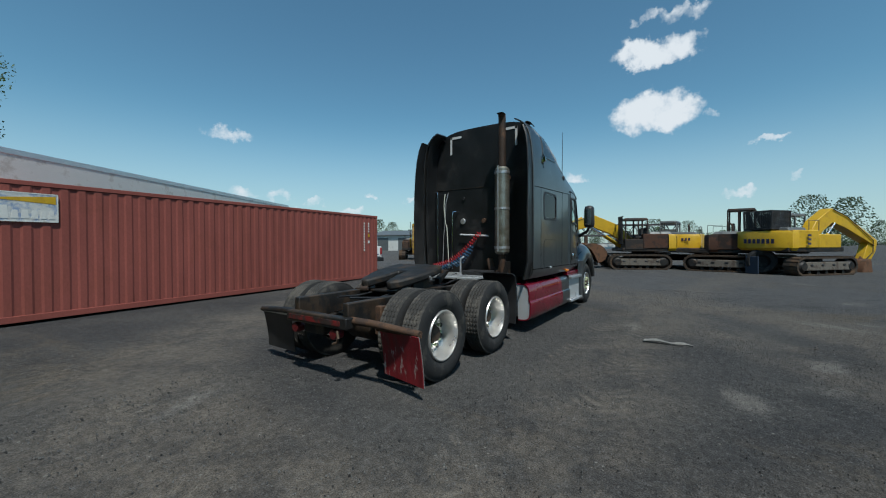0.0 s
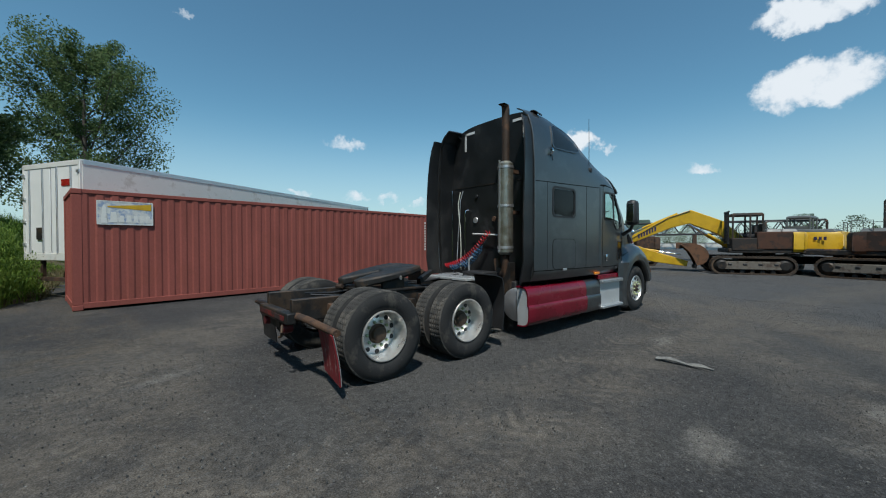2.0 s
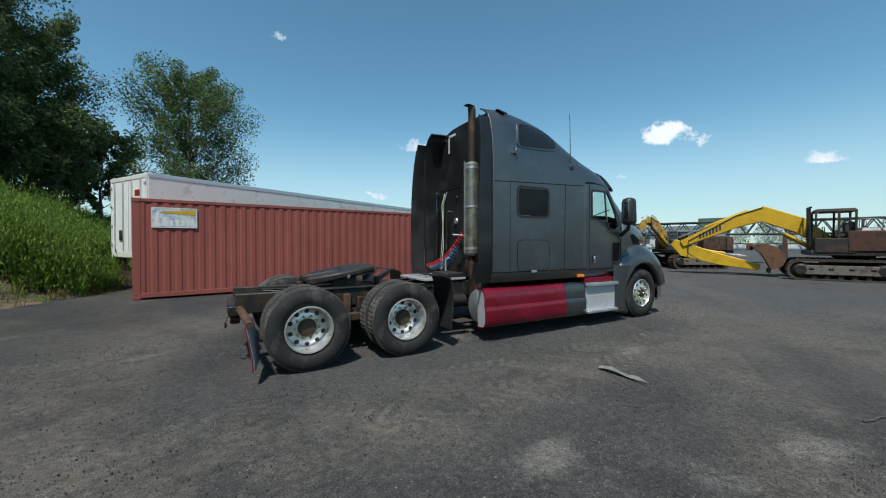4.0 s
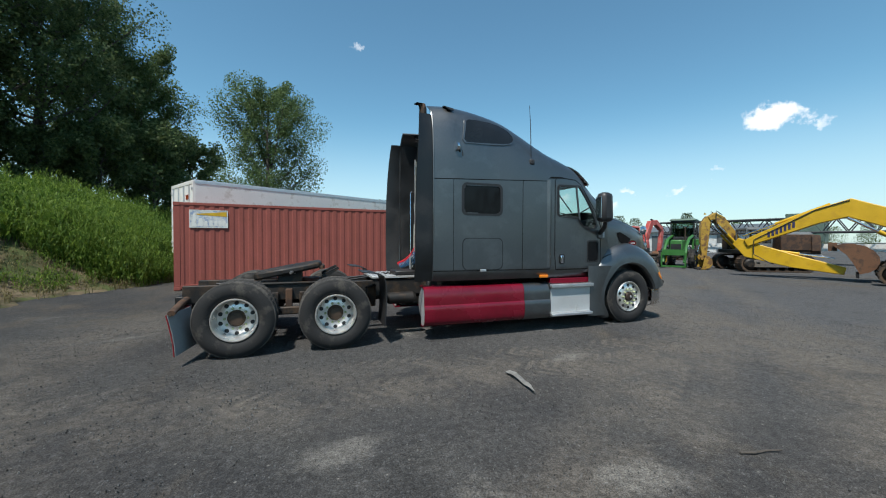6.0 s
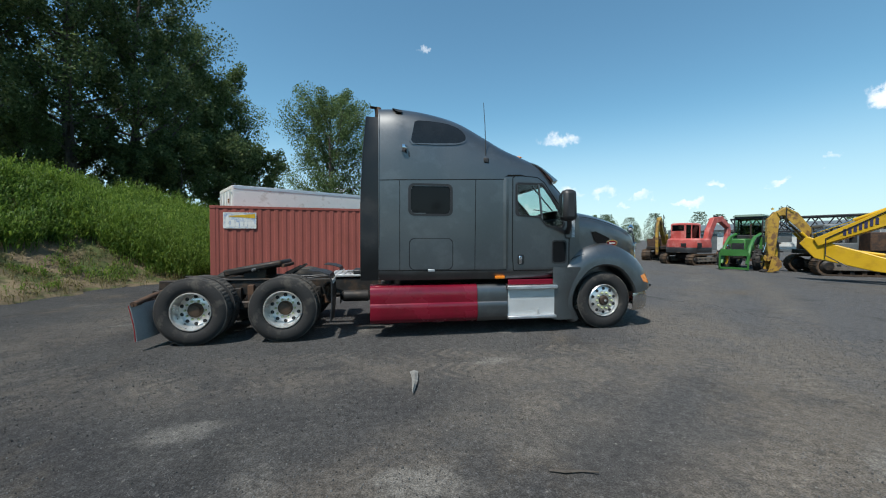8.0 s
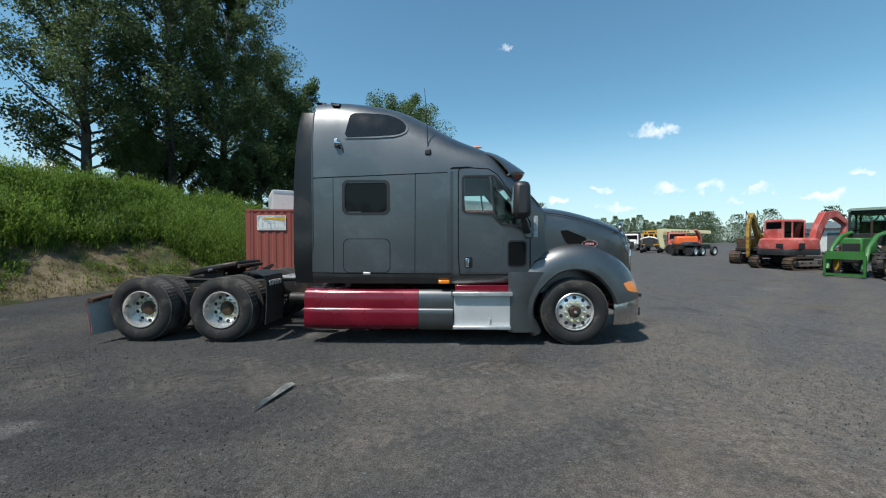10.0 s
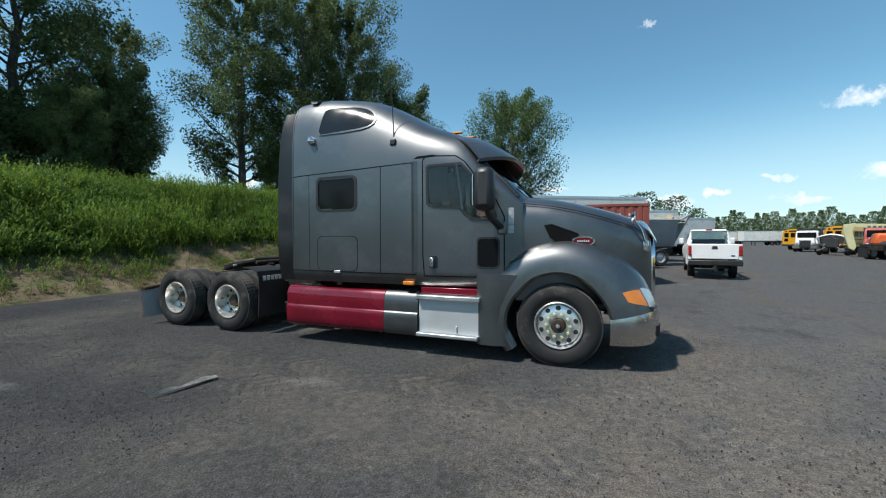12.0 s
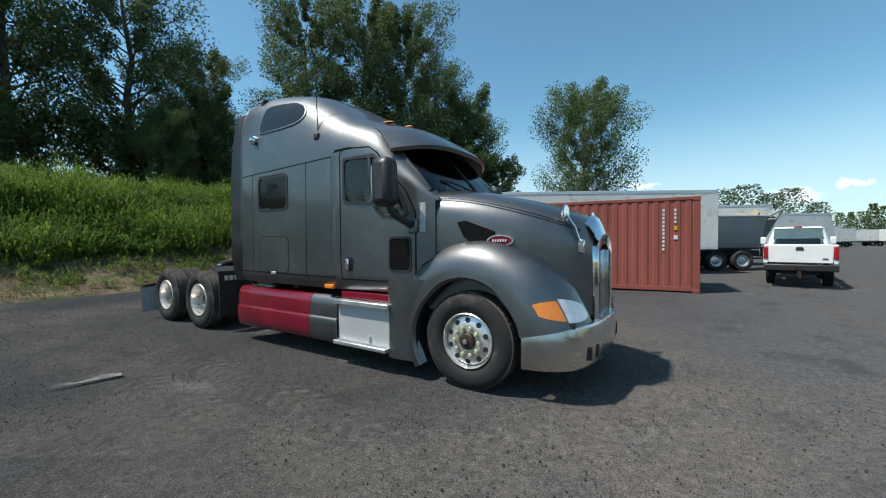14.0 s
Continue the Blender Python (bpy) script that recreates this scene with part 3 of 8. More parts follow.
def build_truck():
    t = thing("tractor_truck", "dark grey sleeper tractor truck with dark red side fairings", "truck")

    # --- cab and sleeper shell ---
    xs = [2.48 + 0.042 * k for k in range(83)]
    rows = []
    for x in xs:
        half = cab_section(x)
        rows.append([(x, -w, z) for w, z in half] + [(x, w, z) for w, z in reversed(half[:-1])])

    def is_windshield(p):
        return p.x > 5.33 + 0.11 * (p.y / 0.95) ** 2 and p.z > 2.0 + 0.02 and abs(p.y) < 1.025 - 0.10 * (p.z - 2.0) and p.x < 5.92

    def cut(p):
        if p.x < 2.90 and abs(p.y) < 0.84:
            return True
        if abs(p.y) > 0.8 and (inside((p.x, p.z), SLEEPER_WINDOW) or inside((p.x, p.z), DOOR_WINDOW)):
            return True
        return is_windshield(p)

    part("cab_shell", Mesh().grid(rows, skip=cut), GREY, t, "dark grey metallic cab and sleeper shell", thick=0.02)
    part("windshield", Mesh().grid(rows, skip=lambda p: not is_windshield(p)), PANE, t, "curved two-piece windshield").visible_shadow = False
    # windshield surround
    edge = []
    for k in range(25):
        y = -0.96 + 1.92 * k / 24
        x = 5.33 + 0.11 * (y / 0.95) ** 2
        half = cab_section(x)
        z = next((z0 + (z1 - z0) * (w0 - abs(y)) / max(w0 - w1, 1e-6) for (w0, z0), (w1, z1) in zip(half, half[1:]) if w1 <= abs(y) <= w0), half[-1][1])
        edge.append((x, y, z + 0.004))
    part("windshield_seal", Mesh().tube(edge, 0.02, 8), PLASTIC, t)
    for side in (-1, 1):
        line = []
        for k in range(15):
            z = 2.02 + 0.052 * k
            y = 1.025 - 0.10 * (z - 2.0)
            fit = [x for x in (5.92 - 0.01 * q for q in range(60)) if at_x(x, CAB_TOP) > z and cab_y(x, z) >= y]
            if fit:
                line.append((fit[0], side * y, z))
        if len(line) > 2:
            part("windshield_seal", Mesh().tube(line, 0.024, 8), PLASTIC, t)
    part("windshield_post", Mesh().tube([(5.36, 0, 2.79), (5.6, 0, 2.49), (5.9, 0, 2.11)], 0.014, 8), PLASTIC, t)
    for side in (-1, 1):
        part("wiper", Mesh().tube([(5.95, 0.15 * side, 2.07), (5.90, 0.45 * side, 2.14), (5.82, 0.75 * side, 2.19)], 0.012, 6), PLASTIC, t)

    # --- sun visor over the windshield ---
    rows = []
    for k in range(31):
        v = -1 + 2 * k / 30
        u = abs(v)
        back, front = Vector((5.05 - 0.02 * u, 0.98 * v, 3.0 - 0.16 * u**2.5)), Vector((5.74 - 0.30 * u**3, 1.13 * v, 2.635 - 0.11 * u**3))
        line = []
        for q in (0, 0.15, 0.3, 0.45, 0.6, 0.75, 0.88, 0.96, 1.0):
            p = back.lerp(front, q)
            line.append((p.x, p.y, p.z + 0.075 * math.sin(math.pi * q)))
        rows.append(line + [(front.x - 0.02, front.y, front.z - 0.03)])
    part("visor_seam", Mesh().tube([(r[0][0], r[0][1], r[0][2] + 0.004) for r in rows], 0.006, 6), BLACK, t)
    part("sun_visor", Mesh().grid(rows), GREY, t, "grey roof visor over the windshield", thick=0.02)
    for y in (-0.62, 0.62):
        part("roof_lamp", Mesh().lathe([(0, 0.020), (0.035, 0.017), (0.05, 0.0)], 14, pose(4.98, y, 3.015, 90) @ Matrix.Diagonal((2.2, 1, 0.9, 1))), AMBER, t, "amber roof marker lamp")
    for y in (-0.3, 0.0, 0.3):
        part("roof_lamp", Mesh().lathe([(0, 0.020), (0.035, 0.017), (0.05, 0.0)], 14, pose(5.08, y, 3.02, 90) @ Matrix.Diagonal((1.6, 1, 0.9, 1))), AMBER, t, "amber roof marker lamp")

    for side in (-1, 1):
        # windows
        part("sleeper_window", side_patch(grown(SLEEPER_WINDOW, 0.01), -0.006, side), BLACKGLASS, t, "smoked sleeper window")
        part("sleeper_window_seal", side_ring(grown(SLEEPER_WINDOW, 0.035), grown(SLEEPER_WINDOW, -0.012), 0.006, 0.03, side), PLASTIC, t)
        part("roof_window", side_patch(ROOF_WINDOW, 0.010, side), DARKGLASS if side > 0 else ROOFGLASS, t, "smoked upper sleeper window")
        part("roof_window_seal", side_ring(grown(ROOF_WINDOW, 0.03), ROOF_WINDOW, 0.014, 0.03, side), GREY, t)
        pane = part("door_window", side_patch(grown(DOOR_WINDOW, 0.01), -0.006, side), PANE, t, "green tinted door window")
        pane.visible_shadow = False
        part("door_window_seal", side_ring(grown(DOOR_WINDOW, 0.03), grown(DOOR_WINDOW, -0.012), 0.012, 0.03, side), PLASTIC, t)
        part("window_divider", side_seam([(5.16, 2.47), (5.235, 1.88)], 0.018, side, 0.0), GREY, t)
        # panel gaps
        part("panel_gap", side_seam([(2.48, 2.46), (3.2, 2.48), (4.62, 2.53)], 0.007, side, -0.002), VENT_AND_SHADE, t)
        part("panel_gap", side_seam([(4.08, 1.06), (4.09, 2.51)], 0.006, side, -0.002), VENT_AND_SHADE, t)
        part("panel_gap", side_seam([(2.86, 1.06), (2.86, 2.47)], 0.005, side, -0.002), VENT_AND_SHADE, t)
        part("panel_gap", side_seam([(2.48, 1.06), (4.60, 1.05)], 0.007, side, -0.002), VENT_AND_SHADE, t)
        door_line = [(4.72, 1.04), (4.70, 1.3), (4.70, 2.2), (4.70, 2.55), (4.75, 2.60), (5.15, 2.58), (5.27, 2.50), (5.62, 2.03), (5.72, 1.78), (5.72, 1.08), (5.68, 1.04), (4.72, 1.04)]
        part("door_gap", side_seam(door_line, 0.008, side, -0.002), VENT_AND_SHADE, t)
        part("pillar_moulding", side_seam([(4.585, 1.08), (4.585, 2.54)], 0.06, side, -0.035), GREY, t, "rounded moulding behind the door")
        # shade under the roof overhang above the door, drawn as a black patch
        part("fairing_gap", side_patch([(4.57, 2.572), (4.95, 2.592), (4.84, 2.615), (4.62, 2.605)], 0.003, side), VENT_AND_SHADE, t)
        hatch = roundrect(3.02, 1.06, 3.70, 1.56, 0.09)
        part("luggage_door", side_ring(hatch, grown(hatch, -0.016), 0.003, 0.02, side), BLACK, t)
        part("luggage_panel", side_patch(grown(hatch, -0.016), 0.005, side), GREY, t)
        part("latch", Mesh().box((3.36, side * 1.228, 1.055), (0.10, 0.02, 0.035)), DULL_ALLOY, t, bevel=0.006)
        part("door_handle", Mesh().box((4.83, side * 1.225, 1.21), (0.06, 0.05, 0.13)), CHROME, t, "chrome door handle", bevel=0.015)
        part("handle_cup", side_patch(roundrect(4.79, 1.13, 4.91, 1.29, 0.03), 0.004, side), BLACK, t)
        low = roundrect(5.44, 1.16, 5.66, 1.51, 0.045)
        part("lower_door_window", side_patch(low, 0.004, side), BLACKGLASS, t, "small dark lower door window")
        part("lower_window_seal", side_ring(grown(low, 0.025), low, 0.01, 0.02, side), PLASTIC, t)
        for k, z in enumerate((1.84, 1.735, 1.63)):
            part("sticker", side_patch(roundrect(5.765, z - 0.05, 5.825, z + 0.05, 0.006), 0.004, side), STICKER, t)
        # corner of the roof: work lamp and aerial
        part("work_lamp", Mesh().lathe([(0, -0.05), (0.06, -0.045), (0.065, 0.0), (0.03, 0.05), (0, 0.055)], 16, pose(2.94, side * 1.22, 2.97, 0, 0, 80 * side)), CHROME, t, "chrome work lamp on a bracket")
        part("lamp_bracket", Mesh().tube([(2.98, side * 1.14, 2.90), (2.98, side * 1.21, 2.90), (2.95, side * 1.22, 2.97)], 0.016, 8), PLASTIC, t)
        part("lamp_bracket", Mesh().tube([(3.02, side * 1.20, 2.92), (3.03, side * 1.21, 2.83)], 0.012, 6), PLASTIC, t)
        part("aerial_mount", Mesh().box((4.28, side * 1.16, 2.83), (0.09, 0.10, 0.09)), PLASTIC, t, bevel=0.02)
        part("marker_lamp", Mesh().box((4.50, side * 1.20, 0.955), (0.15, 0.05, 0.045)), AMBER, t, "amber side marker lamp", bevel=0.012)
        part("roof_fairing_lip", Mesh().tube([on_side(2.49, z, 0.0, side) for z in (0.95, 1.5, 2.2, 2.8, 3.2, 3.4, 3.5)], 0.014, 8), GREY, t)
        # rubber side extender behind the sleeper
        rows = [[(2.49, side * (cab_y(2.49, z) - 0.01), z), (2.33, side * (cab_y(2.49, z) - 0.008), z), (2.22 + 0.08 * max(0, (z - 1.8) / 1.7) ** 2, side * (cab_y(2.49, z) + 0.015), z)] for z in (0.93, 1.2, 1.6, 2.0, 2.4, 2.8, 3.1, 3.3, 3.46)]
        part("side_extender", Mesh().grid(rows), BLACK, t, "black rubber side extender", thick=0.02)
        # curled lip at the rear roof corner
        rows = []
        for k in range(9):
            a = radians(30 + 130 * k / 8)
            y, z = 0.98 + 0.11 * math.cos(a), 3.50 + 0.12 * math.sin(a)
            rows.append([(2.92, side * y, z), (2.84, side * y, z + 0.005), (2.74 + 0.05 * abs(k - 4) / 4, side * y, z + 0.02)])
        part("roof_scoop", Mesh().grid(rows), BLACK, t, "black curled lip at the rear roof corner", thick=0.012)
        part("inner_fairing", Mesh().grid([[(2.50, side * (cab_y(2.5, z) - 0.05), z), (2.88, side * (cab_y(2.88, z) - 0.08), z)] for z in (0.95, 1.8, 2.6, 3.2, 3.45)]), BLACK, t, thick=0.015)
    part("aerial", Mesh().tube([(4.28, -1.16, 2.86), (4.26, -1.17, 3.4), (4.23, -1.18, 3.95)], [0.008, 0.006, 0.004], 6), PLASTIC, t)

    # --- back wall of the sleeper ---
    half = cab_section(2.91)
    outline = [(-w * 0.985, z - 0.01) for w, z in half] + [(w * 0.985, z - 0.01) for w, z in reversed(half[:-1])]
    part("back_wall", Mesh().prism(outline, 2.88, 2.91, "x"), BLACK, t, "black rear wall of the sleeper")
    part("wall_seam", Mesh().box((2.876, 0, 2.58), (0.012, 2.2, 0.015)), STEEL, t)
    for s in (-1, 1):
        part("reflector", Mesh().box((2.872, s * 0.615, 3.60), (0.006, 0.27, 0.045)), REFLECT, t, "silver reflective corner mark")
        part("reflector", Mesh().box((2.872, s * 0.73, 3.45), (0.006, 0.045, 0.345)), REFLECT, t)
    part("socket", Mesh().lathe([(0, -0.03), (0.05, -0.028), (0.06, 0.0)], 18, pose(2.87, 0.44, 1.92, 0, 0, -90)), DULL_ALLOY, t)
    part("socket", Mesh().lathe([(0, -0.02), (0.03, -0.02), (0.035, 0.0)], 14, pose(2.87, 0.42, 2.38, 0, 0, -90)), PLASTIC, t)
    part("socket", Mesh().lathe([(0, -0.03), (0.045, -0.028), (0.05, 0.0)], 14, pose(2.87, -0.05, 1.92, 0, 0, -90)), RUST, t)
    part("grab_rail", Mesh().tube([(2.87, 1.10, 2.50), (2.78, 1.08, 2.52), (2.72, 0.99, 2.52), (2.70, 0.97, 2.46), (2.70, 0.97, 1.0)], 0.012, 8), CHROME, t, "chrome grab rail")
    part("grab_rail", Mesh().tube([(2.87, 0.57, 2.10), (2.80, 0.58, 2.12), (2.75, 0.62, 2.11), (2.74, 0.63, 2.05), (2.74, 0.63, 1.0)], 0.012, 8), CHROME, t, "chrome grab rail")
    part("hose_bar", Mesh().tube([(2.80, 0.46, 1.66), (2.76, -0.20, 1.63)], 0.016, 8), REFLECT, t)
    part("cable", Mesh().tube([(2.86, 0.88, 2.5), (2.76, 0.85, 2.25), (2.77, 0.82, 1.9), (2.73, 0.76, 1.8), (2.71, 0.72, 1.4), (2.62, 0.64, 1.0)], 0.011, 6), HOSEGREEN, t)
    part("cable", Mesh().tube([(2.86, 0.80, 2.52), (2.79, 0.82, 2.3), (2.8, 0.84, 2.05), (2.78, 0.87, 1.6), (2.72, 0.86, 1.0)], 0.010, 6), DULL_ALLOY, t)

    def coil(p0, p1, turns, r, sag, mat):
        p0, p1 = Vector(p0), Vector(p1)
        d = (p1 - p0).normalized()
        u = d.cross(Vector((0, 0, 1))).normalized()
        v = d.cross(u)
        pts = []
        for k in range(turns * 10 + 1):
            q = k / (turns * 10)
            a = 2 * math.pi * q * turns
            pts.append(p0.lerp(p1, q) + (u * math.cos(a) + v * math.sin(a)) * r - Vector((0, 0, sag * math.sin(math.pi * q))))
        part("air_hose", Mesh().tube(pts, 0.0085, 5), mat, t, "coiled " + ("red" if mat is HOSERED else "blue") + " air hose")

    coil((2.72, -0.02, 1.70), (2.40, 0.86, 1.06), 24, 0.042, 0.14, HOSERED)
    coil((2.66, 0.12, 1.46), (2.40, 0.72, 1.04), 14, 0.045, 0.10, HOSEBLUE)
    coil((2.68, 0.16, 1.40), (2.52, 0.46, 1.08), 9, 0.06, 0.05, HOSEBLUE)
    part("cable", Mesh().tube([(2.86, 0.05, 1.66), (2.74, 0.1, 1.5), (2.66, 0.22, 1.3), (2.58, 0.4, 1.12), (2.4, 0.7, 1.02)], 0.010, 6), PLASTIC, t)
    part("gladhand_bracket", Mesh().tube([(2.5, 0.3, 0.95), (2.5, 0.3, 1.2), (2.55, 0.25, 1.24)], 0.02, 8), DULL_ALLOY, t)

    # --- exhaust stack ---
    ex, ey = 2.49, -0.60
    part("muffler", Mesh().tube([(ex, ey, 1.30), (ex, ey, 1.34), (ex, ey, 2.80), (ex, ey, 2.84)], [0.10, 0.135, 0.135, 0.09], 28), MUFFLER, t, "tarnished perforated muffler shield")
    for z in (1.42, 2.1, 2.74):
        part("muffler_strap", Mesh().tube([(ex, ey, z - 0.02), (ex, ey, z + 0.02)], 0.142, 28), DULL_ALLOY, t)
    part("muffler_seam", Mesh().box((ex - 0.137, ey + 0.02, 2.1), (0.012, 0.03, 1.5)), DULL_ALLOY, t)
    part("stack_pipe", Mesh().tube([(ex, ey, 2.82), (ex, ey, 3.55), (ex, ey, 3.68), (ex - 0.02, ey - 0.005, 3.76), (ex - 0.07, ey - 0.01, 3.82), (ex - 0.13, ey - 0.02, 3.845)], 0.068, 20, caps=False), SOOT, t, "sooty curved exhaust stack")
    part("stack_inside", Mesh().tube([(ex - 0.10, ey, 3.832), (ex - 0.105, ey, 3.834)], 0.06, 16), PLASTIC, t)
    part("exhaust_elbow", Mesh().tube([(ex, ey, 1.32), (ex, ey, 1.12), (ex + 0.02, ey + 0.03, 1.0), (ex + 0.1, ey + 0.16, 0.98), (ex + 0.15, ey + 0.28, 1.02), (ex + 0.2, ey + 0.35, 1.2)], 0.065, 16), RUST, t, "rusty exhaust elbow")
    part("stack_bracket", Mesh().box((ex + 0.20, ey, 2.0), (0.36, 0.05, 0.06)), RUST, t)
    part("stack_bracket", Mesh().box((ex + 0.20, ey, 2.70), (0.36, 0.05, 0.06)), RUST, t)
    part("stack_foot", Mesh().box((ex + 0.06, ey - 0.02, 0.92), (0.16, 0.18, 0.5)), STEEL, t)

    # --- inside the cab ---
    part("cab_floor", Mesh().box((4.35, 0, 1.02), (2.8, 2.3, 0.05)), CABIN, t)
    part("bulkhead", Mesh().box((4.45, 0.0, 2.0), (0.04, 0.9, 1.9)), CABIN, t)
    for y in (-0.58, 0.58):
        part("seat", Mesh().box((4.98, y, 1.45), (0.5, 0.5, 0.18)).box((4.74, y, 1.82), (0.16, 0.5, 0.55), top=(0.8, 0.8)), CABIN, t, bevel=0.04)
    part("dashboard", Mesh().box((5.62, 0, 1.72), (0.42, 1.9, 0.36), top=(0.5, 1), shift=(0.05, 0)), CABIN, t, bevel=0.05)
    part("steering_wheel", Mesh().lathe([(0.22 + 0.018 * math.cos(a), 0.018 * math.sin(a)) for a in [k * math.pi / 4 for k in range(8)]], 28, pose(5.36, 0.58, 1.90, 60, 0, 90), closed=True), PLASTIC, t)

    # --- hood ---
    hood_w = [(5.84, 1.03), (6.3, 0.97), (6.8, 0.85), (7.15, 0.70), (7.36, 0.55), (7.44, 0.46)]
    hood_z = [(5.84, 2.09), (6.3, 2.03), (6.8, 1.91), (7.15, 1.80), (7.36, 1.70), (7.44, 1.58)]
    rows = []
    for k in range(41):
        x = 5.84 + 1.60 * k / 40
        w, z = at_x(x, hood_w), at_x(x, hood_z)
        half = []
        for q in range(15):
            u = q / 14
            c = ((1 - u) ** 3, 3 * u * (1 - u) ** 2, 3 * u * u * (1 - u), u**3)
            half.append((c[1] * w * 0.72 + c[2] * w * 0.98 + c[3] * w, c[0] * z + c[1] * (z + 0.005) + c[2] * (z - 0.06) + c[3] * (z - 0.34)))
        low = [(w + 0.0, z - 0.34 + (0.78 - (z - 0.34)) * q / 6) for q in range(1, 7)]
        half += low
        rows.append([(x, -a, b) for a, b in reversed(half)] + [(x, a, b) for a, b in half[1:]])
    part("hood", Mesh().grid(rows), GREY, t, "dark grey sloping hood", thick=0.015)
    for side in (-1, 1):
        crease = []
        for k in range(14):
            x = 5.9 + 1.45 * k / 13
            crease.append((x, side * (at_x(x, hood_w) * 0.935 + 0.006), at_x(x, hood_z) - 0.135))
        part("hood_crease", Mesh().tube(crease, 0.006, 6), BLACK, t)
        part("cowl_gap", Mesh().tube([(5.86, side * 1.035, 1.05), (5.86, side * 1.035, 1.6), (5.87, side * 0.99, 1.86), (5.88, side * 0.8, 1.985)], 0.012, 6), BLACK, t)
        # side intake with badge
        vent = [(6.17, 1.67), (6.26, 1.685), (6.57, 1.57), (6.60, 1.455), (6.36, 1.44), (6.24, 1.52)]

        def hood_pt(x, z, proud):
            w, zt = at_x(x, hood_w), at_x(x, hood_z)
            y = w
            if z > zt - 0.34:
                y = w * (1 - 0.25 * ((z - zt + 0.34) / 0.34) ** 3)
            return (x, side * (y + proud), z)
        m = Mesh()
        m.add([hood_pt(x, z, 0.012) for x, z in vent], [tuple(range(6))])
        part("hood_intake", m, VENT_AND_SHADE, t, "black hood side intake", smooth=0, thick=0.004)
        oval = [(6.63 + 0.135 * math.cos(a), 1.48 + 0.058 * math.sin(a)) for a in [k * math.pi / 12 for k in range(24)]]
        m = Mesh()
        m.add([hood_pt(x, z, 0.028) for x, z in oval] + [hood_pt(x, z, 0.0) for x, z in oval], [tuple(range(24))] + [(i, (i + 1) % 24, (i + 1) % 24 + 24, i + 24) for i in range(24)])
        part("badge_rim", m, CHROME, t, "chrome rim of an oval badge")
        oval = [(6.63 + 0.115 * math.cos(a), 1.48 + 0.044 * math.sin(a)) for a in [k * math.pi / 12 for k in range(24)]]
        m = Mesh()
        m.add([hood_pt(x, z, 0.033) for x, z in oval], [tuple(range(24))])
        part("badge", m, MAROON, t, "red oval badge with a pale bar", thick=0.003)
        for k in range(6):
            x = 6.556 + 0.025 * k
            bar = [hood_pt(x, 1.468, 0.038), hood_pt(x + 0.014, 1.468, 0.038), hood_pt(x + 0.014, 1.494, 0.038), hood_pt(x, 1.490, 0.038)]
            part("badge_bar", Mesh().add(bar, [(0, 1, 2, 3)]), REFLECT, t, thick=0.002)

        # --- front fender ---
        F_OUT = [(10, 1.15), (30, 1.10), (60, 1.0), (90, 0.97), (130, 0.92), (170, 0.78), (212, 0.72)]
        F_IN = [(10, 0.64), (30, 0.72), (60, 0.84), (90, 0.90), (130, 0.98), (170, 1.06), (212, 1.06)]

        def fender_ry(a, u):
            return (0.66 + (at_x(a, F_OUT) - 0.66) * math.sin(u * math.pi / 2), 1.185 + (at_x(a, F_IN) - 1.185) * (1 - math.cos(u * math.pi / 2)))

        rows = []
        for k in range(37):
            a = 12 + 200 * k / 36
            c, s_ = math.cos(radians(a)), math.sin(radians(a))
            line = [(6.35 + r * c, side * y, 0.505 + r * s_) for r, y in ((0.60, 1.10), (0.605, 1.165), (0.625, 1.19), (0.66, 1.185))]
            for q in range(1, 13):
                r, y = fender_ry(a, q / 12)
                line.append((6.35 + r * c, side * y, 0.505 + r * s_))
            rows.append(line)
        part("fender", Mesh().grid(rows), GREY, t, "dark grey front fender arch", thick=0.012)
        strap = []
        for a, u in ((137, 0.86), (130, 0.72), (123, 0.60), (116, 0.50)):
            r, y = fender_ry(a, u)
            strap.append((6.35 + (r + 0.01) * math.cos(radians(a)), side * y, 0.505 + (r + 0.01) * math.sin(radians(a))))
        part("fender_strap", Mesh().tube(strap, [0.012, 0.018, 0.016, 0.006], 6), PLASTIC, t, "black rubber hood catch")
        part("fender_liner", Mesh().grid([[(6.35 + 0.59 * math.cos(radians(a)), side * y, 0.505 + 0.59 * math.sin(radians(a))) for y in (1.10, 0.55)] for a in range(15, 215, 10)]), PLASTIC, t, thick=0.01)
        # fairing between fender and steps
        rows = []
        for z, x1 in ((0.20, 5.86), (0.30, 5.82), (0.5, 5.72), (0.7, 5.76), (0.85, 5.84), (0.97, 5.92), (1.08, 6.0)):
            rows.append([(5.44, side * 1.17, z), (5.5, side * 1.205, z), (5.62, side * 1.205, z), (x1 - 0.04, side * 1.17, z), (x1, side * 1.12, z)])
        part("fender_skirt", Mesh().grid(rows), GREY, t, "grey skirt behind the front wheel", thick=0.015)

        # --- headlamp: amber and clear lenses in one surround ---
        def lens_pt(q, v, proud, f):
            u = 0.20 + 0.77 * q
            h = 0.012 + 0.108 * math.sin(math.pi * (0.06 + 0.86 * q)) ** 0.65
            z = 0.895 - 0.03 * q + v * h * f
            a = 30.0
            for _ in range(8):
                r, y = fender_ry(a, u)
                a = math.degrees(math.asin(min(0.99, (z - 0.505) / r)))
            d = Vector((math.sin(u * math.pi / 2), math.cos(u * math.pi / 2))) * proud
            return (6.35 + r * math.cos(radians(a)) + d.x, side * (y + d.y), z)

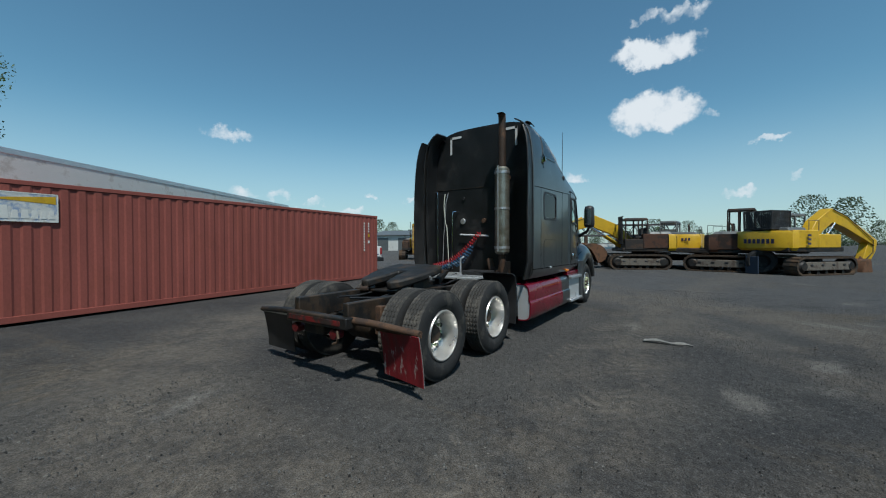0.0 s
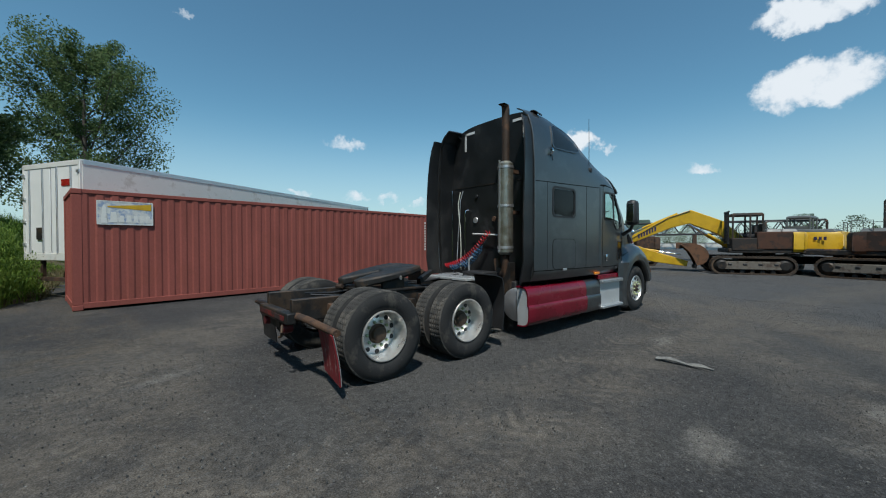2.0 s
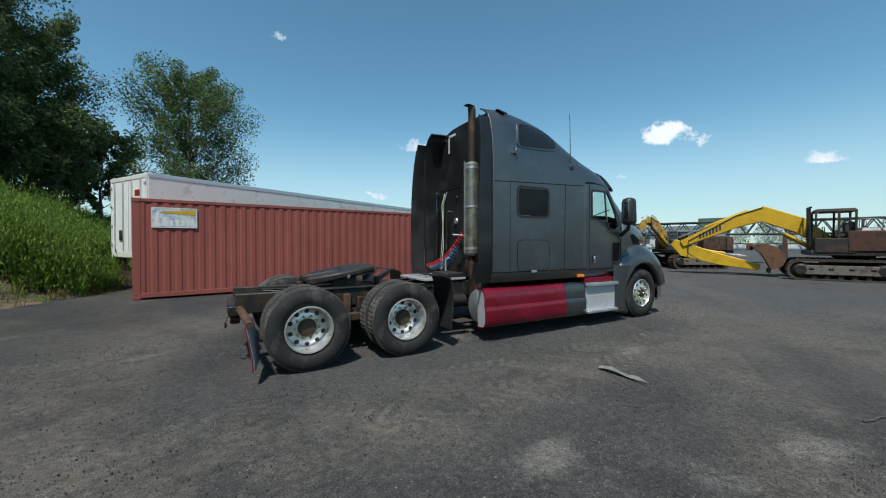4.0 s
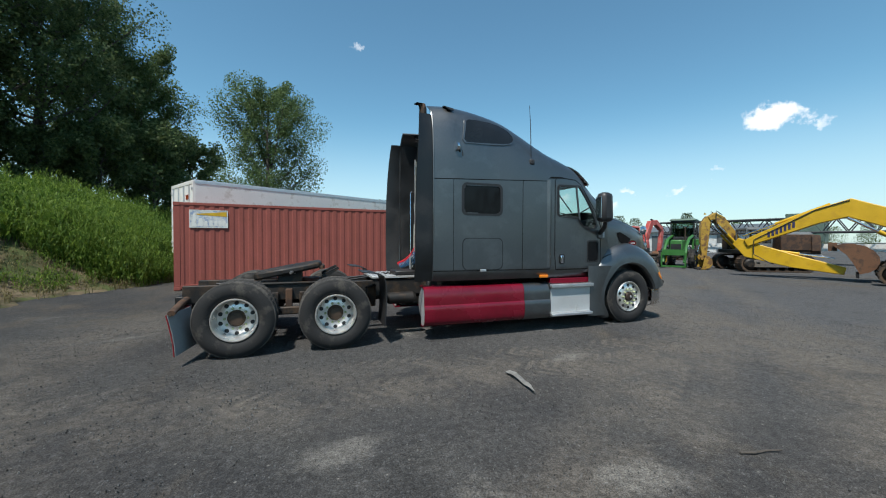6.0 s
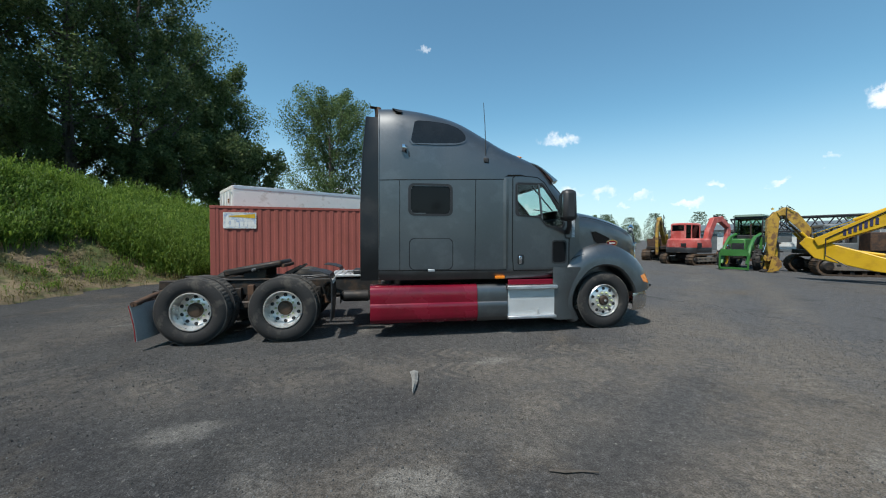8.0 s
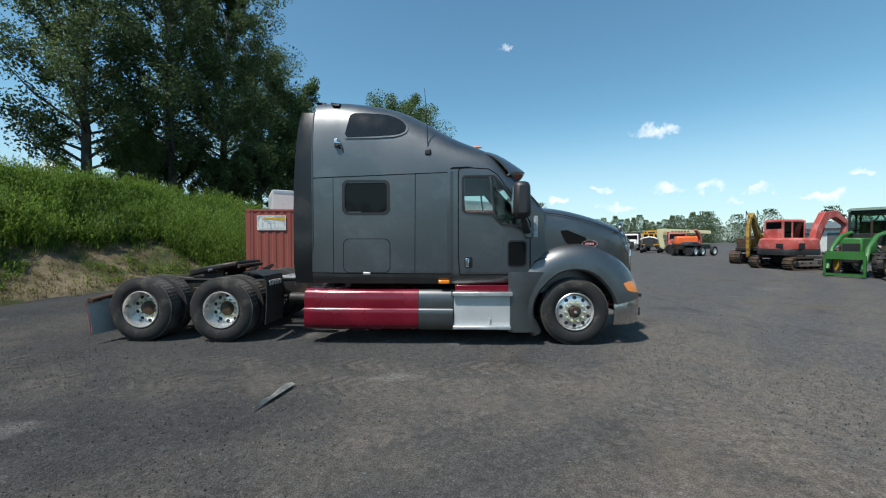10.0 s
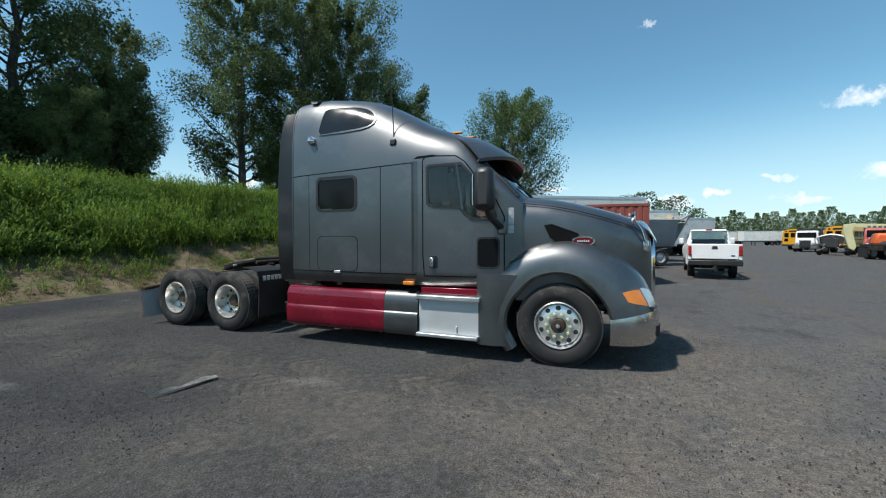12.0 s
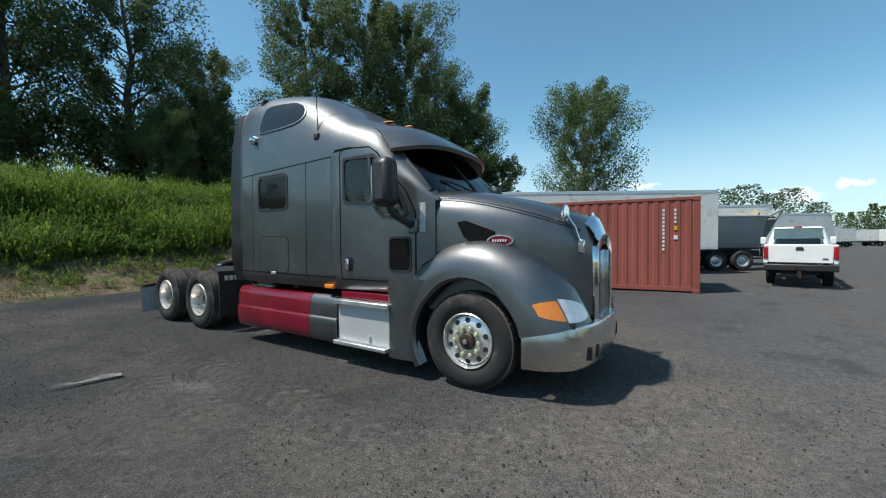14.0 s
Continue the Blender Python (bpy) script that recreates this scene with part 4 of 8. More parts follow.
        def strip(q0, q1, proud, f):
            return Mesh().grid([[lens_pt(q0 + (q1 - q0) * k / 12, v, proud, f) for v in (-1, -0.6, -0.2, 0.2, 0.6, 1)] for k in range(13)])
        part("headlamp_surround", strip(0.0, 1.0, 0.008, 1.0), LAMPRIM, t, "pale headlamp surround", thick=0.012)
        part("turn_lamp", strip(0.06, 0.44, 0.016, 0.74), AMBER, t, "amber turn signal lens", thick=0.01)
        part("headlamp", strip(0.47, 0.96, 0.016, 0.84), CLEAR, t, "clear headlamp lens", thick=0.01)

        # --- steps and tank fairings ---
        prof = [(0.98, 0.20), (1.10, 0.203), (1.165, 0.22), (1.205, 0.255), (1.222, 0.30), (1.229, 0.37), (1.231, 0.47), (1.229, 0.528), (1.222, 0.542), (1.206, 0.555), (1.207, 0.58), (1.208, 0.64), (1.205, 0.71), (1.194, 0.765), (1.17, 0.81), (1.13, 0.84), (1.07, 0.853), (0.95, 0.855)]

        def fairing(name, x0, x1, mat, label, taper=0.0):
            rows = []
            for k in range(9):
                x = x0 + (x1 - x0) * k / 8
                e = min(1.0, (x - x0) / 0.5 + 0.93) if taper else 1.0
                rows.append([(x, side * (0.95 + (y - 0.95) * e), 0.52 + (z - 0.52) * (0.9 + 0.1 * e)) for y, z in prof])
            part(name, Mesh().grid(rows), mat, t, label, thick=0.02)
        fairing("tank_fairing", 2.34, 4.13, MAROON, "dark red painted tank fairing", 1)
        part("fairing_end", Mesh().prism([(side * (0.95 + (y - 0.95) * 0.92), 0.52 + (z - 0.52) * 0.965) for y, z in prof], 2.352, 2.37, "x"), SILVERSTEP, t, "silver rear end plate of the fairing")
        fairing("tank_fairing", 4.135, 4.62, GREY, "grey painted tank fairing")
        part("fuel_tank", Mesh().lathe([(0, 0.0), (0.20, 0.01), (0.265, 0.035), (0.28, 0.08), (0.28, 1.7), (0.25, 1.76)], 36, pose(2.38, side * 0.87, 0.525, 0, 0, -90)), DULL_ALLOY, t, "dull aluminium fuel tank end")
        part("fairing_cap", Mesh().box((4.615, side * 1.0, 0.53), (0.03, 0.4, 0.62)), PLASTIC, t)
        part("step_box", Mesh().box((5.05, side * 1.17, 0.53), (0.84, 0.05, 0.48), top=(0.985, 1)), SILVERSTEP, t, "scuffed silver step panel", bevel=0.008)
        part("step_tread", Mesh().box((5.05, side * 1.195, 0.785), (0.87, 0.14, 0.06)), DULL_ALLOY, t, "ribbed aluminium step", bevel=0.01)
        part("step_tread", Mesh().box((5.04, side * 1.21, 0.275), (0.84, 0.14, 0.05)), DULL_ALLOY, t, "ribbed aluminium step", bevel=0.01)
        first = None
        for k in range(20):
            if first is None:
                first = part("tread_rib", Mesh().box((0, 0, 0), (0.012, 0.12, 0.01)), DULL_ALLOY, t)
                o = first
            else:
                o = new("tread_rib", first.data)
                o.parent = t
            o.location = (4.66 + 0.04 * k, side * 1.21, 0.303)
        part("step_latch", Mesh().box((5.17, side * 1.20, 0.36), (0.02, 0.02, 0.09)), DULL_ALLOY, t, bevel=0.005)
        part("upper_sill", Mesh().box((5.08, side * 1.10, 0.868), (0.86, 0.12, 0.09)), MAROON, t, "dark red sill above the step", bevel=0.01)
        part("sill_shadow_panel", Mesh().box((5.05, side * 1.0, 0.5), (0.86, 0.3, 0.55)), PLASTIC, t)

        # --- door mirror ---
        part("mirror_housing", Mesh().box((5.57, side * 1.40, 2.10), (0.22, 0.23, 0.52), top=(0.9, 0.9)), PLASTIC, t, "black tall door mirror", bevel=0.075)
        part("mirror_glass", Mesh().box((5.459, side * 1.40, 2.09), (0.008, 0.14, 0.37)), CHROME, t, "mirror glass", bevel=0.002)
        part("mirror_arm", Mesh().tube([(5.59, side * 1.40, 1.88), (5.62, side * 1.34, 1.76), (5.68, side * 1.14, 1.66)], [0.03, 0.035, 0.04], 10), PLASTIC, t)
        part("mirror_foot", Mesh().box((5.70, side * 1.10, 1.64), (0.10, 0.06, 0.16)), GREY, t, bevel=0.02)
        # hood mirror
        part("hood_mirror", Mesh().lathe([(0, -0.015), (0.075, -0.012), (0.088, 0.0), (0.06, 0.03), (0, 0.045)], 22, pose(7.22, side * 0.64, 1.74, 0, 0, 85)), CHROME, t, "round chrome hood mirror")
        part("hood_mirror_arm", Mesh().tube([(7.23, side * 0.64, 1.72), (7.31, side * 0.61, 1.60), (7.35, side * 0.58, 1.46)], 0.012, 8), CHROME, t)
        part("hood_mirror_foot", Mesh().box((7.36, side * 0.565, 1.42), (0.07, 0.05, 0.14)), CHROME, t, bevel=0.015)

        # wheels
        rear_wheel(t, 0.0, side)
        rear_wheel(t, 1.30, side)
        front_wheel(t, 6.35, side)

    # --- grille and bumper ---
    shell = [(-0.42, 0.66), (0.42, 0.66), (0.44, 1.26)] + [(0.44 * math.cos(a), 1.30 + 0.26 * math.sin(a)) for a in [k * math.pi / 12 for k in range(1, 12)]] + [(-0.44, 1.26)]
    hole = [(-0.33, 0.70), (0.33, 0.70), (0.345, 1.25)] + [(0.345 * math.cos(a), 1.27 + 0.17 * math.sin(a)) for a in [k * math.pi / 12 for k in range(1, 12)]] + [(-0.345, 1.25)]
    m = Mesh()
    rows = [[(7.34, y, z) for y, z in shell], [(7.46, y, z) for y, z in shell], [(7.49, y * 0.95, 0.02 + z * 0.985) for y, z in shell], [(7.48, y, z) for y, z in hole], [(7.40, y, z) for y, z in hole]]
    m.grid(rows, wrap=True)
    part("grille_surround", m, CHROME, t, "chrome grille surround")
    part("grille_back", Mesh().prism(hole, 7.38, 7.40, "x"), PLASTIC, t)
    for k in range(9):
        y = -0.28 + 0.07 * k
        part("grille_bar", Mesh().box((7.455, y, 1.03), (0.04, 0.018, 0.70 - 0.5 * y * y)), CHROME, t, bevel=0.005)
    m = Mesh().grid([[(7.31 + 0.046 * q, y, (1.70, 1.725, 1.70, 1.63, 1.54)[q] - 0.10 * (y / 0.45) ** 2 + 0.012 * math.sin(9 * y + q)) for q in range(5)] for y in [-0.42 + 0.07 * k for k in range(13)]])
    part("hood_nose_trim", m, CHROME, t, "bent chrome trim over the grille", thick=0.012)
    rows = []
    for k in range(41):
        u = -1 + k / 20
        a = abs(u)
        x = at_x(a, [(0, 7.54), (0.35, 7.51), (0.6, 7.42), (0.78, 7.26), (0.9, 7.09), (1.0, 6.93)])
        y = math.copysign(at_x(a, [(0, 0.0), (0.35, 0.50), (0.6, 0.82), (0.78, 1.00), (0.9, 1.08), (1.0, 1.11)]), u)
        n = Vector((x - 6.6, y * 0.9)).normalized()
        zt = 0.73 - 0.03 * (1 - a)
        rows.append([(x - 0.06 * n.x, y - 0.06 * n.y, zt), (x - 0.01 * n.x, y - 0.01 * n.y, zt), (x, y, zt - 0.02), (x + 0.006 * n.x, y + 0.006 * n.y, 0.52), (x, y, 0.36), (x - 0.02 * n.x, y - 0.02 * n.y, 0.315), (x - 0.07 * n.x, y - 0.07 * n.y, 0.30)])
    part("bumper", Mesh().grid(rows), BUMPER, t, "brushed aluminium front bumper", thick=0.012)
    for y0, x0, rz in ((-0.76, 7.462, -50), (-0.60, 7.505, -30), (-0.42, 7.525, -14), (0.76, 7.462, 50), (0.60, 7.505, 30), (0.42, 7.525, 14)):
        part("bumper_opening", Mesh().box((0, 0, 0), (0.02, 0.11, 0.13), pose(x0 - 0.005, y0, 0.45, 0, 0, rz)), PLASTIC, t, bevel=0.01)
    part("bumper_gap", Mesh().box((7.1, 0, 0.75), (0.6, 2.0, 0.05)), BLACK, t)
    part("front_axle", Mesh().box((6.35, 0, 0.42), (0.14, 1.7, 0.14)), STEEL, t)
    part("radiator_box", Mesh().box((6.9, 0, 0.85), (0.6, 0.9, 0.5)), PLASTIC, t)
    part("engine", Mesh().box((6.1, 0, 0.95), (1.3, 0.8, 0.8)), STEEL, t, bevel=0.05)

    # --- chassis ---
    for s in (-1, 1):
        part("frame_rail", Mesh().box((3.1, s * 0.43, 0.78), (7.6, 0.09, 0.26)), STEEL, t, "greasy dark frame rail", bevel=0.012)
        part("air_tank", Mesh().tube([(1.95, s * 0.62, 0.62), (2.0, s * 0.62, 0.62), (2.3, s * 0.62, 0.62), (2.35, s * 0.62, 0.62)], [0.05, 0.1, 0.1, 0.05], 16), STEEL, t)
        for k, x in enumerate((-0.3, 0.45, 0.65, 0.85, 1.05, 1.65, 1.8)):
            part("bracket", Mesh().box((x, s * 0.51, 0.66 - 0.05 * (k % 2)), (0.10, 0.10, 0.34)), STEEL if k % 2 else RUST, t, bevel=0.012)
        part("spring_beam", Mesh().box((0.65, s * 0.56, 0.50), (1.5, 0.10, 0.12), top=(0.8, 1)), STEEL, t, bevel=0.02)
        part("torque_rod", Mesh().tube([(0.0, s * 0.35, 0.45), (0.62, s * 0.4, 0.52)], 0.035, 10), STEEL, t)
        part("brake_chamber", Mesh().tube([(0.30, s * 0.30, 0.62), (0.34, s * 0.30, 0.62), (0.44, s * 0.30, 0.62), (0.48, s * 0.30, 0.62)], [0.06, 0.09, 0.09, 0.05], 16), STEEL, t)
    for x in (0.0, 1.30):
        part("axle", Mesh().tube([(x, -1.0, 0.505), (x, -0.35, 0.505), (x, -0.2, 0.505), (x, 0.2, 0.505), (x, 0.35, 0.505), (x, 1.0, 0.505)], [0.075, 0.075, 0.2, 0.2, 0.075, 0.075], 18), STEEL, t)
    part("drive_shaft", Mesh().tube([(1.3, 0, 0.55), (4.2, 0, 0.65)], 0.06, 14), STEEL, t)
    for x in (0.62, 2.0, 3.4):
        part("cross_member", Mesh().box((x, 0, 0.78), (0.16, 0.8, 0.2)), STEEL, t, bevel=0.02)
    part("rear_beam", Mesh().box((-0.72, 0, 0.70), (0.10, 1.05, 0.13)), STEEL, t, "rear chassis cross beam", bevel=0.015)
    part("rear_tape", Mesh().box((-0.774, 0.02, 0.70), (0.006, 0.90, 0.055)), WORNRED, t, "worn red reflective strip")
    for k, (y, z) in enumerate(((-0.28, 0.56), (0.40, 0.56))):
        part("tail_lamp", Mesh().lathe([(0, -0.05), (0.055, -0.045), (0.065, 0.0), (0.06, 0.05), (0, 0.06)], 18, pose(-0.70, y, z, 0, 0, -90)), DIMRED, t, "dirty round red tail lamp")
    part("tail_box", Mesh().box((-0.66, 0.08, 0.58), (0.12, 0.36, 0.12)), STEEL, t, bevel=0.015)
    part("tow_chain", Mesh().tube([(-0.78, -0.40, 0.62), (-0.80, -0.44, 0.55), (-0.79, -0.41, 0.50), (-0.80, -0.35, 0.48)], 0.014, 6), HUB, t)
    for s in (-1, 1):
        part("flap_arm", Mesh().tube([(-0.66, s * 0.40, 0.72), (-0.64, s * 0.75, 0.715), (-0.60, s * 1.36, 0.67)], [0.045, 0.04, 0.035], 12), RUST if s < 0 else STEEL, t, "mud flap carrier tube")
        rows = [[(-0.58 - (0.13 * (y - 0.9) if s < 0 else 0.0) + 0.06 * math.sin((0.63 - z) * 3.0), s * y, z + 0.02 * s * (y - 1.0)) for y in (0.78, 0.93, 1.08, 1.23, 1.38)] for z in (0.66, 0.55, 0.42, 0.28, 0.14)]
        back = FLAPRED if s < 0 else BLACK
        part("flap_bracket", Mesh().box((-0.605, s * 1.08, 0.655), (0.012, 0.60, 0.035)), DULL_ALLOY if s > 0 else RUST, t)
        part("mud_flap", Mesh().grid(rows), back, t, "scuffed red mud flap" if s < 0 else "black rubber mud flap", thick=0.008)
        if s < 0:
            rows = [[(x + 0.014, y, z) for x, y, z in r] for r in rows]
            part("mud_flap_front", Mesh().grid(rows), FLAPGREY, t, "pale grey front face of the mud flap", thick=0.004)
        # guard ahead of the drive wheels with a row of pale letter-sized bars
        rows = [[(x, s * y, z) for y in (0.62, 0.9, 1.20)] for x, z in ((1.62, 1.06), (1.76, 1.045), (1.86, 1.01), (1.885, 0.93), (1.89, 0.75), (1.885, 0.55), (1.87, 0.28))]
        part("wheel_guard", Mesh().grid(rows), PLASTIC, t, "black rubber guard ahead of the drive wheels", thick=0.012)
        for k in range(5):
            part("guard_mark", Mesh().box((1.895, s * (0.74 + 0.085 * k), 0.925), (0.01, 0.06, 0.07)), REFLECT, t)
        part("fender_post", Mesh().tube([(1.75, s * 0.47, 0.80), (1.82, s * 0.7, 0.86)], 0.025, 8), STEEL, t)

    # deck plate behind the cab
    part("deck_plate", Mesh().box((2.12, 0, 0.955), (0.62, 1.0, 0.03)), SILVERSTEP, t, "pale chequered deck plate", bevel=0.004)
    first = None
    for k in range(9):
        if first is None:
            first = part("deck_rib", Mesh().box((0, 0, 0), (0.02, 0.94, 0.012)), DULL_ALLOY, t)
            o = first
        else:
            o = new("deck_rib", first.data)
            o.parent = t
        o.location = (1.86 + 0.066 * k, 0, 0.975)
    part("battery_box", Mesh().box((2.25, -0.25, 1.0), (0.3, 0.5, 0.06)).box((2.62, -0.55, 0.75), (0.2, 0.5, 0.3)), PLASTIC, t, bevel=0.02)

    # fifth wheel: horseshoe plate with ramps, tipped back
    tip = pose(0.70, 0, 1.09, 0, -9, 0)
    plate = [(0.42, -0.40), (0.46, -0.2), (0.46, 0.2), (0.42, 0.40), (0.20, 0.47), (-0.12, 0.46), (-0.52, 0.34), (-0.62, 0.24), (-0.58, 0.16), (-0.25, 0.07), (-0.02, 0.07), (-0.02, -0.07), (-0.25, -0.07), (-0.58, -0.16), (-0.62, -0.24), (-0.52, -0.34), (-0.12, -0.46), (0.20, -0.47)]
    m = Mesh()
    m.prism([(x * 0.97, y * 1.04) for x, y in plate], -0.06, 0.03, "z", tip)
    part("fifth_wheel", m, STEEL, t, "greasy horseshoe coupling plate", bevel=0.03)
    part("fifth_wheel_rim", Mesh().tube([tip @ Vector((x, y, -0.06)) for x, y in plate[:9]], 0.03, 8), RUST, t)
    part("fifth_wheel_stand", Mesh().box((0.66, 0.34, 0.97), (0.36, 0.06, 0.16)).box((0.66, -0.34, 0.97), (0.36, 0.06, 0.16)).box((0.66, 0, 0.91), (0.9, 1.0, 0.03)), STEEL, t, bevel=0.01)
    part("release_handle", Mesh().tube([(0.75, -0.3, 1.03), (0.7, -0.48, 1.05), (0.67, -0.53, 1.04)], 0.018, 8), DULL_ALLOY, t)
    for s in (-1, 1):
        part("ramp", Mesh().prism([(1.15, 1.0), (1.38, 1.10), (1.40, 1.07), (1.16, 0.93)], s * 0.285 - 0.045, s * 0.285 + 0.045, "y"), STEEL, t)
    for s in (-1, 1):
        part("air_line", Mesh().tube([(-0.4, 0.1 * s, 0.9), (0.0, 0.2 * s, 0.86), (0.4, 0.15 * s, 0.9), (1.5, 0.2 * s, 0.9), (2.1, 0.1 * s, 0.98)], 0.014, 6), PLASTIC, t)
        part("air_bag", Mesh().tube([(0.33, s * 0.43, 0.40), (0.33, s * 0.43, 0.46), (0.33, s * 0.43, 0.54), (0.33, s * 0.43, 0.6)], [0.09, 0.13, 0.13, 0.09], 16), TYRE, t)
    stretch_truck(t)
    return t


ROOFGLASS = material("smoked acrylic", (0.012, 0.013, 0.014), 0.14, 0.0, 0.2, 3, 40, 0.0, rough_vary=0.05, specular=0.45)
BLACKGLASS = material("black glass", (0.008, 0.009, 0.010), 0.05, 0.0, 0.1, 2, 40, 0.0, rough_vary=0.03, specular=0.16)
FLAPRED = material("scuffed red flap paint", (0.20, 0.010, 0.016), 0.6, 0.0, 0.3, 5, 60, 0.1, second=(0.42, 0.34, 0.32), amount=0.16, patch=7, stretch=(1, 2.6, 0.8))
WORNRED = material("worn red tape", (0.16, 0.012, 0.012), 0.5, 0.0, 0.3, 6, 60, 0.05, second=(0.03, 0.02, 0.018), amount=0.45, patch=5)
DIMRED = material("dirty red lens", (0.10, 0.008, 0.010), 0.4, 0.0, 0.2, 10, 60, 0.05)
build_truck()

# ---- ground, bank and plants ----
def ground_material():
    mat = bpy.data.materials.new("dusty worn asphalt and gravel")
    mat.use_nodes = True
    nt = mat.node_tree
    N, K = nt.nodes.new, nt.links.new
    b = nt.nodes["Principled BSDF"]
    tc = N("ShaderNodeTexCoord")

    def noise_at(s, detail=5.0, rough=0.6, stretch=None, turn=0.0, distort=0.0):
        n = N("ShaderNodeTexNoise")
        n.inputs["Scale"].default_value, n.inputs["Detail"].default_value = s, detail
        n.inputs["Roughness"].default_value, n.inputs["Distortion"].default_value = rough, distort
        src = tc.outputs["Object"]
        if stretch:
            mp = N("ShaderNodeMapping")
            mp.inputs["Scale"].default_value, mp.inputs["Rotation"].default_value = stretch, (0, 0, radians(turn))
            K(src, mp.inputs["Vector"])
            src = mp.outputs[0]
        K(src, n.inputs["Vector"])
        return n.outputs["Fac"]

    def ranged(src, a, c, lo=0.0, hi=1.0):
        r = N("ShaderNodeMapRange"); r.interpolation_type = "SMOOTHSTEP"
        r.inputs["From Min"].default_value, r.inputs["From Max"].default_value = a, c
        r.inputs["To Min"].default_value, r.inputs["To Max"].default_value = lo, hi
        K(src, r.inputs["Value"])
        return r.outputs[0]

    def mixed(fac, a, c):
        m = N("ShaderNodeMix"); m.data_type = "RGBA"
        if fac is not None:
            K(fac, m.inputs["Factor"])
        for key, v in (("A", a), ("B", c)):
            if isinstance(v, tuple):
                m.inputs[key].default_value = (*v, 1)
            else:
                K(v, m.inputs[key])
        return m.outputs["Result"]

    speck = N("ShaderNodeTexVoronoi"); speck.inputs["Scale"].default_value = 55.0
    K(tc.outputs["Object"], speck.inputs["Vector"])
    stones = N("ShaderNodeTexVoronoi"); stones.inputs["Scale"].default_value = 16.0
    stones.inputs["Randomness"].default_value = 1.0
    K(tc.outputs["Object"], stones.inputs["Vector"])
    sep = N("ShaderNodeSeparateXYZ")
    K(tc.outputs["Object"], sep.inputs[0])
    worn = N("ShaderNodeMath"); worn.operation = "MULTIPLY_ADD"
    K(noise_at(0.16, 3.0), worn.inputs[0]); worn.inputs[1].default_value = 9.0; K(sep.outputs["X"], worn.inputs[2])
    worn = ranged(worn.outputs[0], 8.0, 15.5)
    base = mixed(ranged(noise_at(0.30, 6.0, 0.65), 0.38, 0.62), (0.031, 0.031, 0.032), (0.050, 0.049, 0.047))
    base = mixed(worn, base, (0.061, 0.061, 0.062))
    # brown dust lies in long swept arcs
    dust = N("ShaderNodeMath"); dust.operation = "MULTIPLY"
    K(ranged(noise_at(0.22, 6.0, 0.62, (1.0, 0.55, 1), 25, 1.2), 0.50, 0.66), dust.inputs[0])
    K(ranged(noise_at(2.6, 8.0, 0.75), 0.36, 0.60, 0.1, 1.0), dust.inputs[1])
    col = mixed(dust.outputs[0], base, (0.075, 0.063, 0.048))
    # mottled damp and dry ground
    col = mixed(ranged(noise_at(1.1, 8.0, 0.72, (1.0, 0.7, 1), -20), 0.52, 0.66, 0.0, 0.6), col, (0.022, 0.022, 0.022))
    # arcs of chevron tread prints
    for cx, cy, r0, wide, soft in ((3.0, -1.0, 5.6, 0.4, 1.5), (1.5, -62.8, 60.0, 0.6, 1.1), (1.5, -62.7, 60.6, 0.5, 0.0), (-28.97, 45.86, 60.0, 0.3, 0.9), (-28.97, 45.86, 61.7, 0.3, 0.7)):
        d = N("ShaderNodeVectorMath"); d.operation = "SUBTRACT"
        K(tc.outputs["Object"], d.inputs[0]); d.inputs[1].default_value = (cx, cy, 0)
        sp = N("ShaderNodeSeparateXYZ"); K(d.outputs[0], sp.inputs[0])
        ang = N("ShaderNodeMath"); ang.operation = "ARCTAN2"; K(sp.outputs["Y"], ang.inputs[0]); K(sp.outputs["X"], ang.inputs[1])
        ln = N("ShaderNodeVectorMath"); ln.operation = "LENGTH"; K(d.outputs[0], ln.inputs[0])
        off = N("ShaderNodeMath"); off.operation = "SUBTRACT"; K(ln.outputs["Value"], off.inputs[0]); off.inputs[1].default_value = r0
        ab = N("ShaderNodeMath"); ab.operation = "ABSOLUTE"; K(off.outputs[0], ab.inputs[0])
        band = ranged(ab.outputs[0], wide * 0.5, wide * 0.42)
        if soft:
            wash = N("ShaderNodeMath"); wash.operation = "MULTIPLY"
            K(ranged(ab.outputs[0], soft, soft * 0.25), wash.inputs[0]); K(ranged(noise_at(1.3, 8.0, 0.72), 0.38, 0.62, 0.30 if r0 < 10 else 0.06, 0.95 if r0 < 10 else 0.70), wash.inputs[1])
            col = mixed(wash.outputs[0], col, (0.086, 0.077, 0.066))
        ph = N("ShaderNodeMath"); ph.operation = "MULTIPLY_ADD"; K(ang.outputs[0], ph.inputs[0]); ph.inputs[1].default_value = r0 * 2 * math.pi / 0.20
        sl = N("ShaderNodeMath"); sl.operation = "MULTIPLY"; K(ab.outputs[0], sl.inputs[0]); sl.inputs[1].default_value = 26.0
        K(sl.outputs[0], ph.inputs[2])
        sn = N("ShaderNodeMath"); sn.operation = "SINE"; K(ph.outputs[0], sn.inputs[0])
        bars = ranged(sn.outputs[0], -0.2, 0.5)
        m1 = N("ShaderNodeMath"); m1.operation = "MULTIPLY"; K(band, m1.inputs[0]); K(bars, m1.inputs[1])
        m2 = N("ShaderNodeMath"); m2.operation = "MULTIPLY"; K(m1.outputs[0], m2.inputs[0]); K(ranged(noise_at(0.7, 5.0, 0.7), 0.44, 0.62, 0.0, 0.55), m2.inputs[1])
